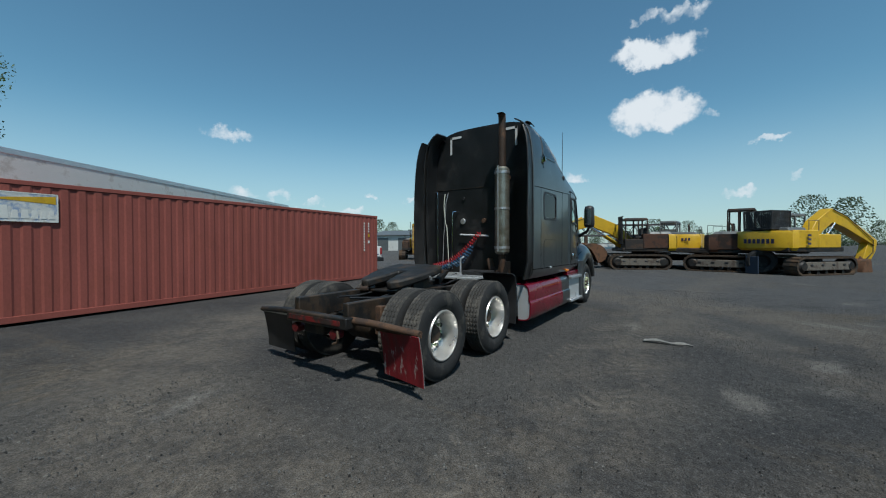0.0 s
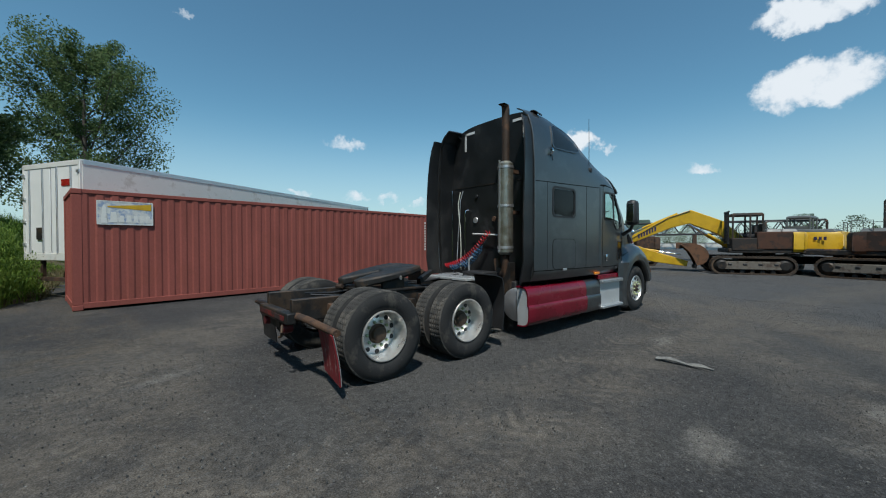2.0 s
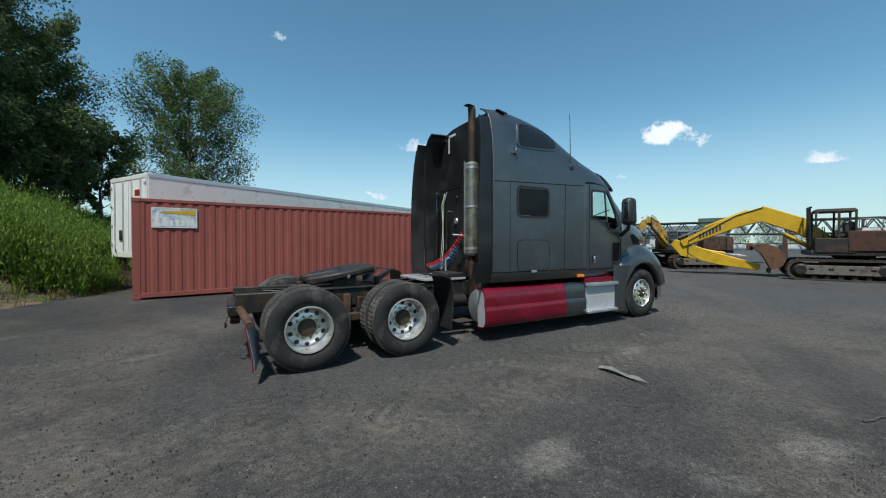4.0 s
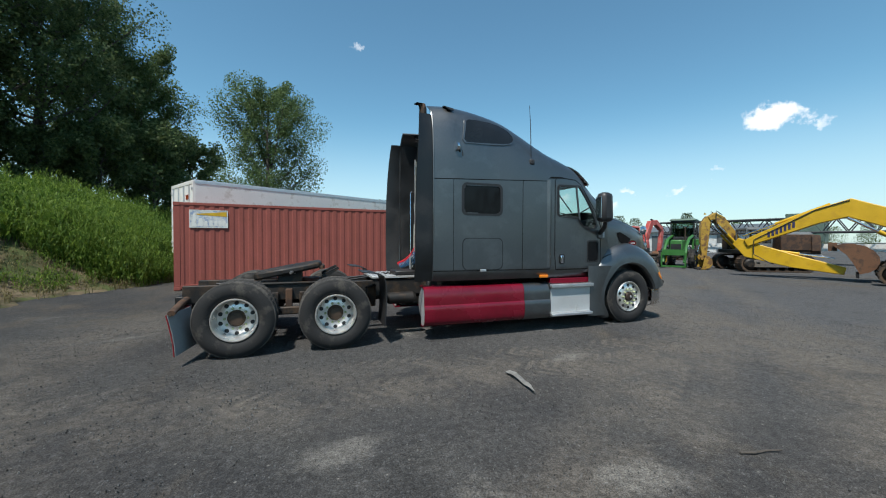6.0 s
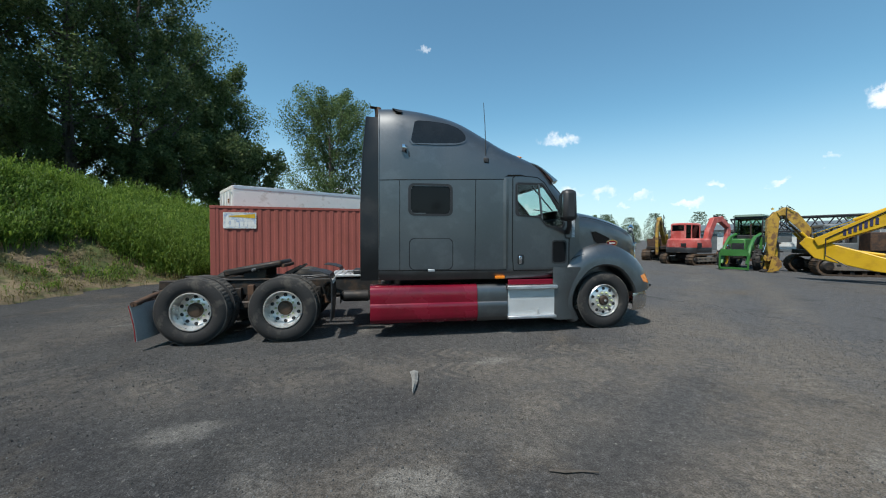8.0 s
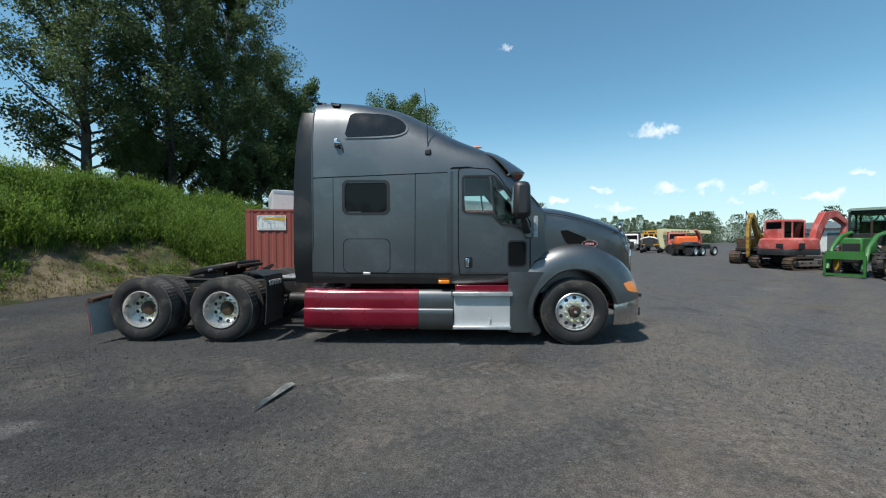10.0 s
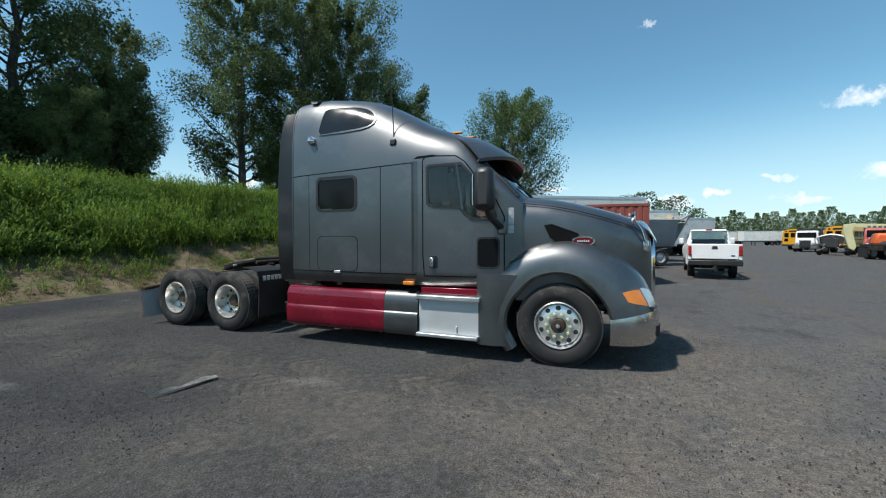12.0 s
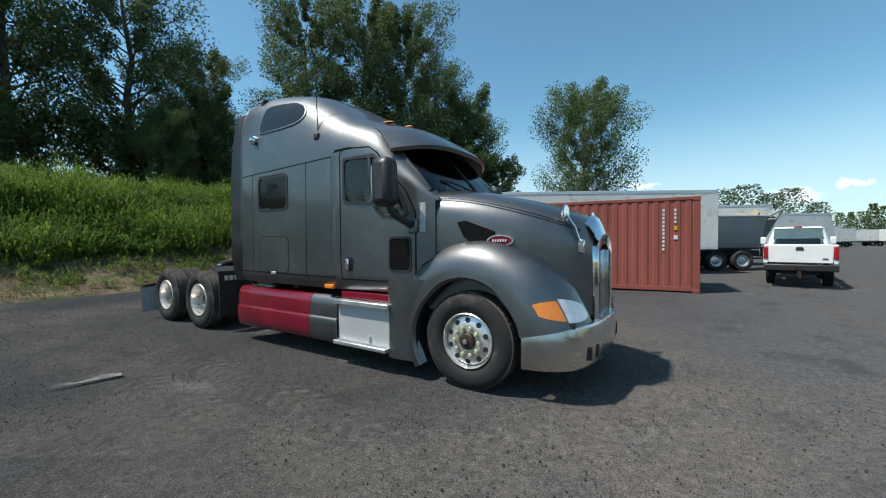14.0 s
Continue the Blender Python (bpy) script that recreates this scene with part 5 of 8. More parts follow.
        col = mixed(m2.outputs[0], col, (0.112, 0.100, 0.084))
    # pale dry patches where puddles have dried out
    rag = noise_at(5.0, 5.0, 0.7)
    for cx, cy, rx, ry, turn in ((1.15, -4.0, 0.50, 0.24, 20), (3.05, -4.95, 0.52, 0.30, -10), (4.3, -2.58, 0.50, 0.22, 5), (-1.9, 0.6, 0.55, 0.16, 30), (6.3, -5.6, 0.8, 0.35, 60)):
        mp = N("ShaderNodeMapping")
        mp.vector_type = "TEXTURE"
        mp.inputs["Location"].default_value, mp.inputs["Rotation"].default_value, mp.inputs["Scale"].default_value = (cx, cy, 0), (0, 0, radians(turn)), (rx, ry, 1)
        K(tc.outputs["Object"], mp.inputs["Vector"])
        ln = N("ShaderNodeVectorMath"); ln.operation = "LENGTH"; K(mp.outputs[0], ln.inputs[0])
        off = N("ShaderNodeMath"); off.operation = "MULTIPLY_ADD"
        K(rag, off.inputs[0]); off.inputs[1].default_value = 1.6; K(ln.outputs["Value"], off.inputs[2])
        col = mixed(ranged(off.outputs[0], 1.75, 0.95, 0.0, 0.7), col, (0.130, 0.124, 0.113))
    pale = N("ShaderNodeMath"); pale.operation = "MULTIPLY"
    K(ranged(noise_at(0.55, 3.0, 0.5), 0.64, 0.74), pale.inputs[0])
    K(ranged(noise_at(5.0, 5.0, 0.7), 0.38, 0.62), pale.inputs[1])
    col = mixed(pale.outputs[0], col, (0.115, 0.110, 0.100))
    # grey aggregate and pale chips
    col = mixed(ranged(speck.outputs["Color"], 0.70, 0.95, 0.0, 0.55), col, (0.083, 0.083, 0.083))
    chip = N("ShaderNodeMath"); chip.operation = "MULTIPLY"
    K(ranged(stones.outputs["Distance"], 0.22, 0.10), chip.inputs[0])
    K(ranged(stones.outputs["Color"], 0.74, 0.84), chip.inputs[1])
    col = mixed(chip.outputs[0], col, (0.127, 0.124, 0.114))
    fine = mixed(ranged(noise_at(90.0, 2.0), 0.3, 0.7), (0.58, 0.58, 0.58), (1.45, 1.45, 1.45))
    mul = N("ShaderNodeMix"); mul.data_type, mul.blend_type = "RGBA", "MULTIPLY"
    mul.inputs["Factor"].default_value = 1.0
    K(col, mul.inputs["A"]); K(fine, mul.inputs["B"])
    # clotted gravel: lighter and darker handfuls
    clot = mixed(ranged(noise_at(13.0, 8.0, 0.8), 0.36, 0.64), (0.76, 0.76, 0.76), (1.34, 1.337, 1.33))
    mul2 = N("ShaderNodeMix"); mul2.data_type, mul2.blend_type = "RGBA", "MULTIPLY"
    mul2.inputs["Factor"].default_value = 1.0
    K(mul.outputs["Result"], mul2.inputs["A"]); K(clot, mul2.inputs["B"])
    K(mul2.outputs["Result"], b.inputs["Base Color"])
    b.inputs["Roughness"].default_value = 0.88
    b.inputs["Specular IOR Level"].default_value = 0.25
    b.inputs["Diffuse Roughness"].default_value = 1.0
    h = N("ShaderNodeMath"); h.operation = "MULTIPLY_ADD"
    K(speck.outputs["Distance"], h.inputs[0]); h.inputs[1].default_value = -0.8
    K(noise_at(45.0, 6.0, 0.75), h.inputs[2])
    bp = N("ShaderNodeBump")
    bp.inputs["Strength"].default_value, bp.inputs["Distance"].default_value = 0.65, 0.016
    K(h.outputs[0], bp.inputs["Height"])
    # broad ruts and ridges
    bp2 = N("ShaderNodeBump")
    bp2.inputs["Strength"].default_value, bp2.inputs["Distance"].default_value = 0.35, 0.08
    K(noise_at(1.6, 6.0, 0.7, (1.0, 0.5, 1), 25), bp2.inputs["Height"])
    K(bp2.outputs[0], bp.inputs["Normal"])
    K(bp.outputs[0], b.inputs["Normal"])
    return mat


def spread(limit, near, step):
    """Grid lines close together near the middle and wide apart far off."""
    out, x = [0.0], 0.0
    while x < limit:
        x += step if x < near else step + (x - near) * 0.25
        out.append(min(x, limit))
    return [-a for a in reversed(out[1:])] + out


GROUND = ground_material()
lines = spread(2500.0, 14.0, 0.5)
m = Mesh()
rows = []
for x in lines:
    row = []
    for y in lines:
        near = math.exp(-((x - 4) ** 2 + (y + 3) ** 2) / 500)
        h = near * 0.022 * (noise.noise(Vector((x * 0.35, y * 0.35, 3.0))) + 0.5 * noise.noise(Vector((x * 0.9, y * 0.9, 7.0)))) - 0.012 * near
        if -1.5 < x < 8.2 and -1.6 < y < 1.6:
            h = min(h, -0.004)
        row.append((x + 4.0, y, h))
    rows.append(row)
ground = part("ground", m.grid(rows), GROUND, None, smooth=60)
tagged(ground, "dark dusty asphalt yard with gravel and brown tyre-swept dirt", "ground", kind="structure")


def bank_height(x, y):
    foot = -5.6 + 2.0 / (1 + math.exp(-(y - 8.0) * 0.8)) - 0.5 * math.exp(-((y - 2) / 6) ** 2) + 0.5 * noise.noise(Vector((0.0, y * 0.25, 1.0))) + 0.28 * noise.noise(Vector((3.0, y * 0.9, 1.0)))
    d = foot - x
    if d <= 0:
        return -0.3
    z = at_x(d, [(0, 0.0), (1.0, 0.18), (2.0, 0.6), (4.0, 1.85), (6.5, 3.2), (9.5, 3.85), (14, 4.1), (25, 4.3), (60, 4.2)])
    return z + 0.22 * min(1, d / 2) * noise.noise(Vector((x * 0.35, y * 0.35, 5.0))) + 0.06 * noise.noise(Vector((x * 1.3, y * 1.3, 9.0)))


EARTH = material("earth and dry litter", (0.125, 0.098, 0.062), 0.95, 0.0, 0.4, 1.2, 20, 0.5, second=(0.055, 0.068, 0.025), amount=0.42, patch=0.8, specular=0.2)
rows = []
for i in range(95):
    x = -2.6 - 0.35 * i if i < 60 else -23.6 - 1.6 * (i - 60)
    rows.append([(x, y, bank_height(x, y)) for y in [-50 + 1.0 * k for k in range(40)] + [-10 + 0.45 * k for k in range(90)] + [30.5 + 2.0 * k for k in range(50)]])
bank = part("grass_bank", Mesh().grid(rows), EARTH, None, smooth=70)
tagged(bank, "earth bank overgrown with tall green weeds", "bank", kind="structure")


def leaf_material(name, a, b_, translucent=0.35):
    mat = bpy.data.materials.new(name)
    mat.use_nodes = True
    nt = mat.node_tree
    N, K = nt.nodes.new, nt.links.new
    b = nt.nodes["Principled BSDF"]
    geo = N("ShaderNodeNewGeometry")
    ramp = N("ShaderNodeMix"); ramp.data_type = "RGBA"
    K(geo.outputs["Random Per Island"], ramp.inputs["Factor"])
    ramp.inputs["A"].default_value, ramp.inputs["B"].default_value = (*a, 1), (*b_, 1)
    K(ramp.outputs["Result"], b.inputs["Base Color"])
    b.inputs["Roughness"].default_value = 0.6
    b.inputs["Specular IOR Level"].default_value = 0.3
    tr = N("ShaderNodeBsdfTranslucent")
    K(ramp.outputs["Result"], tr.inputs["Color"])
    mx = N("ShaderNodeMixShader"); mx.inputs["Fac"].default_value = translucent
    K(b.outputs[0], mx.inputs[1]); K(tr.outputs[0], mx.inputs[2])
    K(mx.outputs[0], nt.nodes["Material Output"].inputs["Surface"])
    return mat


WEED = leaf_material("weed green", (0.060, 0.125, 0.018), (0.215, 0.31, 0.052), 0.5)
WEED2 = leaf_material("deep weed green", (0.042, 0.095, 0.016), (0.15, 0.235, 0.044), 0.5)
DRYWEED = leaf_material("dry weed", (0.12, 0.11, 0.04), (0.22, 0.19, 0.09))
LEAF = leaf_material("poplar leaf", (0.045, 0.080, 0.031), (0.15, 0.20, 0.075), 0.48)
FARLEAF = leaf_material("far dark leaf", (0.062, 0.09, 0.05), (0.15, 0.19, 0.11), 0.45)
LEAF_LIGHT = leaf_material("light poplar leaf", (0.055, 0.095, 0.034), (0.15, 0.21, 0.075), 0.45)
BARK = material("grey-brown bark", (0.07, 0.06, 0.05), 0.9, 0.0, 0.3, 3, 30, 0.6, second=(0.12, 0.11, 0.1), amount=0.3, stretch=(1, 1, 0.3))


def quick_mesh(name, verts, faces, mat, parent=None):
    data = bpy.data.meshes.new(name)
    data.from_pydata(verts, [], faces)
    data.materials.append(mat)
    ob = new(name, data)
    if parent:
        ob.parent = parent
    return ob


def weeds(name, spots, lo, hi, mat, rng, leaves=9, size=0.05, bush=0.09):
    """Upright stalks, each set with small pointed leaves."""
    verts, faces = [], []
    for x, y, z in spots:
        tall = (lo + (hi - lo) * rng.random() ** 1.4) * (1.0 + 0.55 * noise.noise(Vector((x * 1.1, y * 1.1, 6.0))))
        lx, ly = 0.15 * tall * rng.gauss(0, 1), 0.15 * tall * rng.gauss(0, 1)
        o = len(verts)
        verts += [(x - 0.008, y, z - 0.05), (x + 0.008, y + 0.006, z - 0.05), (x + lx, y + ly, z + tall)]
        faces.append((o, o + 1, o + 2))
        for k in range(leaves):
            q = 0.12 + 0.88 * (k + rng.random()) / leaves
            a = rng.random() * 6.283
            c, s_ = math.cos(a), math.sin(a)
            g = size * (0.6 + 0.9 * rng.random()) * (1.15 - 0.5 * q)
            px_, py, pz = x + lx * q + bush * 0.4 * rng.gauss(0, 1), y + ly * q + bush * 0.4 * rng.gauss(0, 1), z + tall * q
            up = g * rng.uniform(0.8, 3.4)
            o = len(verts)
            verts += [(px_, py, pz), (px_ + c * g - s_ * g * 0.32, py + s_ * g + c * g * 0.32, pz + up * 0.8),
                      (px_ + c * g * 2, py + s_ * g * 2, pz + up * 0.9), (px_ + c * g + s_ * g * 0.32, py + s_ * g - c * g * 0.32, pz + up * 0.8)]
            faces.append((o, o + 1, o + 2, o + 3))
    return quick_mesh(name, verts, faces, mat)


rng = random.Random(4)
spots, short, dry = [], [], []
while len(spots) < 50000:
    q = rng.random()
    y = rng.uniform(-8, 22) if q < 0.6 else rng.uniform(-24, 42) if q < 0.95 else rng.uniform(42, 90)
    x = -3.5 - rng.random() ** 1.35 * 17
    z = bank_height(x, y)
    if noise.noise(Vector((x * 1.6, y * 1.6, 3.0))) < -0.28 and rng.random() < 0.8:
        continue
    low = 0.85 + 0.55 / (1 + math.exp(-(y - 4.5) * 1.2))
    if z > low + 0.5 * noise.noise(Vector((x, y, 2.0))):
        spots.append((x, y, z))
    elif z > 0.02:
        (short if rng.random() < 0.7 else dry).append((x, y, z))
tall_spots = [p for p in spots if noise.noise(Vector((p[0] * 0.45, p[1] * 0.45, 8.0))) > 0.05]
mid_spots = [p for p in spots if noise.noise(Vector((p[0] * 0.45, p[1] * 0.45, 8.0))) <= 0.05]
tagged(weeds("tall_weeds", tall_spots, 0.5, 1.3, WEED, rng, 13, 0.075, 0.12), "tall bright green weeds on the bank", "weeds", kind="stuff")
tagged(weeds("thick_weeds", mid_spots, 0.25, 0.8, WEED2, rng, 11, 0.078, 0.11), "thick leafy green weeds on the bank", "weeds", kind="stuff")
tagged(weeds("short_weeds", [p for p in short if p[2] > 0.12 and noise.noise(Vector((p[0] * 0.9, p[1] * 0.9, 4.0))) > 0.0][:2400], 0.08, 0.36, WEED, rng, 9, 0.045), "short green weeds at the foot of the bank", "weeds", kind="stuff")
brush = [(x, y, bank_height(x, y)) for x, y in ((rng.uniform(-7.4, -3.9), rng.uniform(8.6, 17.0)) for _ in range(2700)) if not (y > 11.0 and x > -4.9)]
brush = [p for p in brush if p[2] > 0.0]
tagged(weeds("tall_brush", [p for p in brush if p[0] < -4.7], 0.9, 2.0, WEED, rng, 32, 0.06, 0.28), "tall bushy green weeds beside the white trailer", "weeds", kind="stuff")
tagged(weeds("low_brush", [p for p in brush if p[0] >= -4.7], 0.4, 1.2, WEED, rng, 16, 0.05, 0.15), "low leafy weeds beside the red container", "weeds", kind="stuff")
tagged(weeds("dry_grass", dry[:4200], 0.06, 0.32, DRYWEED, rng, 7, 0.035), "dry grass at the foot of the bank", "grass", kind="stuff")


def tree(name, height, spread_, seed, leaf, leaves, leaf_size, label, trunk_share=0.2, lobes=26):
    """A tapered trunk, bent limbs and a crown of small leaves clustered round the limb ends."""
    r = random.Random(seed)
    t = thing(name, label, "tree")
    trunk = [(0.25 * r.gauss(0, 1) * q, 0.25 * r.gauss(0, 1) * q, height * 0.92 * q) for q in (0, 0.15, 0.3, 0.45, 0.6, 0.75, 0.9, 1.0)]
    trunk[0] = (0, 0, -0.6)
    base = height * 0.016
    part("trunk", Mesh().tube(trunk, [base * (1.15 - 1.05 * k / 7) for k in range(8)], 10), BARK, t)
    limbs = Mesh()
    centres = []
    for k in range(lobes):
        q = trunk_share + (0.97 - trunk_share) * (k + r.random()) / lobes
        i = min(int(q * 7), 6)
        p = Vector(trunk[i]).lerp(Vector(trunk[i + 1]), q * 7 - i)
        a = k * 2.4 + r.uniform(-0.5, 0.5)
        reach = spread_ * (0.35 + 0.65 * math.sin(math.pi * min(0.98, 0.12 + 0.86 * q)) ** 0.8) * r.uniform(0.6, 1.12)
        rise = reach * r.uniform(0.5, 1.2)
        end = p + Vector((math.cos(a) * reach, math.sin(a) * reach, rise))
        mid = p.lerp(end, 0.5) + Vector((0, 0, -0.12 * reach))
        limbs.tube([p, mid, end], [base * 0.42 * (1.1 - q), base * 0.25 * (1.1 - q), base * 0.07], 6)
        centres += [(end, reach * 0.30), (mid, reach * 0.20), (p.lerp(end, 0.75), reach * 0.26)]
    part("branching", limbs, BARK, t)
    verts, faces = [], []
    for _ in range(leaves):
        c, rad = centres[r.randrange(len(centres))]
        d = Vector((r.gauss(0, 1), r.gauss(0, 1), r.gauss(0, 1.15)))
        d = d.normalized() * rad * r.random() ** 0.45
        p = c + d
        n = Vector((r.gauss(0, 1), r.gauss(0, 1), r.gauss(0, 1) + 0.4)).normalized()
        u = n.orthogonal().normalized()
        u.rotate(Matrix.Rotation(r.random() * 6.28, 3, n))
        v = n.cross(u)
        s = leaf_size * r.uniform(0.6, 1.3)
        o = len(verts)
        verts += [tuple(p - u * s), tuple(p + v * s * 0.62), tuple(p + u * s), tuple(p - v * s * 0.62)]
        faces.append((o, o + 1, o + 2, o + 3))
    quick_mesh("crown", verts, faces, leaf, t)
    return t


def place_tree(source, x, y, z, turn, scale):
    ob = copy_thing(source, pose(x, y, z, 0, 0, turn))
    ob.scale = (scale, scale, scale)
    return ob


poplar_a = tree("poplar_tree", 21.0, 5.2, 11, LEAF, 50000, 0.105, "tall dark green poplar with dense foliage on the bank", 0.10, 52)
poplar_a.matrix_basis = pose(-16.2, 26.7, 3.6)
poplar_b = tree("poplar_tree", 16.0, 4.6, 23, LEAF_LIGHT, 52000, 0.105, "poplar with lighter loose foliage behind the bank", 0.06, 52)
poplar_b.matrix_basis = pose(-14.2, 36.5, 3.3)
poplar_c = tree("round_crowned_tree", 24.0, 7.2, 37, LEAF_LIGHT, 60000, 0.135, "lone bushy tree with a loose open crown", 0.10, 56)
poplar_c.matrix_basis = pose(-4.8, 56.8, 0.0)
for x, y, z, turn, s in ((-18.2, 22.9, 4.0, 70, 1.0), (-20.6, 18.2, 4.0, 150, 0.9), (-27.8, 7.2, 4.1, 220, 1.0), (-29.2, 13.2, 4.1, 95, 0.72), (-30.6, 1.2, 4.2, 310, 1.0), (-32.2, -4.1, 4.2, 20, 1.0), (-35.8, -9.9, 4.2, 130, 1.05), (-17.1, 34.4, 4.4, 200, 0.85)):
    place_tree(poplar_a, x, y, z, turn, s)
for x, y, z, turn, s in ((-25.6, 11.9, 4.3, 40, 0.62), (-22.5, 7.6, 4.7, 140, 0.38), (-28.0, -0.2, 4.7, 250, 0.4), (-18.6, 20.1, 4.6, 10, 0.35)):
    place_tree(poplar_b, x, y, z, turn, s)

shrub = tree("shrub", 5.2, 2.3, 51, LEAF, 9000, 0.11, "dark bushy shrub on the crest of the bank", 0.02, 30)
shrub.matrix_basis = pose(-16.0, 27.0, 3.6)
for n, (x, y, s) in enumerate(((-10.6, 29.0, 1.15), (-11.6, 33.0, 1.3), (-9.6, 35.5, 1.2), (-12.6, 26.0, 1.0), (-15.1, 24.4, 0.8), (-20.6, 22.6, 1.0), (-18.9, 24.8, 0.8), (-24.9, 11.2, 1.2), (-25.1, 8.0, 1.0), (-27.3, 6.0, 1.2), (-28.7, 1.2, 1.0), (-30.4, -1.2, 1.25), (-31.7, -4.1, 1.0), (-34.0, -7.9, 1.3), (-29.0, 12.6, 1.4))):
    place_tree(shrub, x, y, 4.0, 47 * n, s)


def woods(name, spots, mat, label, seed):
    """A far belt of trees as one sheet of leaf clumps."""
    r = random.Random(seed)
    verts, faces = [], []
    for x, y, h, w in spots:
        seen = -62 < math.degrees(math.atan2(x - 3, y + 5)) < 112
        for _ in range(1700 if seen else 160):
            q = r.random()
            rad = w * (0.35 + 0.65 * math.sin(math.pi * min(0.97, q * 0.9 + 0.12)))
            a, b = r.random() * 6.28, r.random() ** 0.5
            p = Vector((x + math.cos(a) * rad * b, y + math.sin(a) * rad * b, h * (0.06 + 0.94 * q)))
            n = Vector((r.gauss(0, 1), r.gauss(0, 1), r.gauss(0, 1))).normalized()
            u = n.orthogonal().normalized()
            v = n.cross(u)
            s = h * (0.0165 if seen else 0.04) * r.uniform(0.6, 1.5)
            o = len(verts)
            verts += [tuple(p - u * s), tuple(p + v * s * 0.7), tuple(p + u * s), tuple(p - v * s * 0.7)]
            faces.append((o, o + 1, o + 2, o + 3))
    return tagged(quick_mesh(name, verts, faces, mat), label, "trees", kind="stuff")

# ---- container, trailer, pickup ----
def shipping_container():
    L, W, H = 12.19, 2.44, 2.80
    c = thing("shipping_container", "faded red-brown corrugated forty-foot steel container", "container", pose(-3.05, 7.12, 0.0, 0, 0, 6.8))
    for s, y in ((0, 0.0), (1, W)):
        rows, xs, x = [], [], 0.16
        pitch = 0.2785
        out, inn = (0.014, 0.033) if s == 0 else (W - 0.014, W - 0.033)
        while x < L - 0.16:
            for dx, yy in ((0.0, out), (0.105, out), (0.145, inn), (0.24, inn)):
                if x + dx < L - 0.14:
                    xs.append((x + dx, yy))
            x += pitch
        xs = [(0.10, out)] + xs + [(L - 0.10, out)]
        part("side_panel", Mesh().grid([[(x, yy, z) for x, yy in xs] for z in (0.16, 0.8, 1.5, 2.2, H - 0.10)]), BOXRED, c, smooth=20, thick=0.004)
        part("top_rail", Mesh().box((L / 2, y + (0.03 if s == 0 else -0.03), H - 0.05), (L - 0.3, 0.06, 0.09)), BOXRED, c, bevel=0.008)
        part("bottom_rail", Mesh().box((L / 2, y + (0.03 if s == 0 else -0.03), 0.11), (L - 0.3, 0.06, 0.13)), BOXRED, c, bevel=0.008)
        for x in (0.09, L - 0.09):
            part("corner_post", Mesh().box((x, y + (0.08 if s == 0 else -0.08), H / 2), (0.18, 0.16, H - 0.26)), BOXRED, c, bevel=0.01)
            for z in (0.065, H - 0.06):
                part("corner_casting", Mesh().box((x, y + (0.08 if s == 0 else -0.08), z), (0.19, 0.18, 0.12)), BOXRED, c, bevel=0.012)
    rows, y = [], 0.16
    ys = []
    while y < W - 0.2:
        ys += [(y, 0.02), (y + 0.1, 0.02), (y + 0.14, 0.06), (y + 0.23, 0.06)]
        y += 0.27
    for x0, s in ((0.0, 1), (L, -1)):
        part("end_panel", Mesh().grid([[(x0 + s * d, yy, z) for yy, d in ys] for z in (0.16, H - 0.1)]), BOXRED, c, smooth=20, thick=0.004)
        part("end_rail", Mesh().box((x0 + s * 0.05, W / 2, H - 0.05), (0.1, W - 0.3, 0.1)), BOXRED, c, bevel=0.008)
        part("end_sill", Mesh().box((x0 + s * 0.05, W / 2, 0.1), (0.1, W - 0.3, 0.14)), BOXRED, c, bevel=0.008)
    roof = []
    for k in range(81):
        x = 0.05 + (L - 0.1) * k / 80
        roof.append([(x, 0.02 + (W - 0.04) * q / 6, H - 0.035 + (0.02 if k % 2 else 0.0) + 0.035 * math.sin(math.pi * q / 6) * (0.5 + 0.5 * noise.noise(Vector((x * 0.5, q, 0))))) for q in range(7)])
    part("roof", Mesh().grid(roof), BOXRED, c, thick=0.004)
    part("floor", Mesh().box((L / 2, W / 2, 0.17), (L - 0.2, W - 0.1, 0.06)), STEEL, c)
    # worn company panel: pale board with a yellow beam, a blue field and an unreadable pale word bar
    part("sign_board", Mesh().box((0.96, -0.008, 2.28), (1.06, 0.012, 0.56)), SIGNBLUE, c, "weathered blue and white sign panel", bevel=0.003)
    part("sign_border", Mesh().box((0.96, -0.012, 2.555), (1.06, 0.012, 0.02)).box((0.96, -0.012, 2.005), (1.06, 0.012, 0.02)).box((0.435, -0.012, 2.28), (0.02, 0.012, 0.55)).box((1.485, -0.012, 2.28), (0.02, 0.012, 0.55)), OFFWHITE, c)
    part("sign_beam", Mesh().add([(0.62, -0.018, 2.44), (1.46, -0.018, 2.52), (1.46, -0.018, 2.36), (0.62, -0.018, 2.41)], [(0, 1, 2, 3)]), YELLOW, c, "yellow beam on the sign", thick=0.004)
    part("sign_tower", Mesh().add([(0.50, -0.018, 2.03), (0.62, -0.018, 2.03), (0.595, -0.018, 2.40), (0.56, -0.018, 2.48), (0.525, -0.018, 2.40)], [(0, 1, 2, 3, 4)]), OFFWHITE, c, thick=0.004)
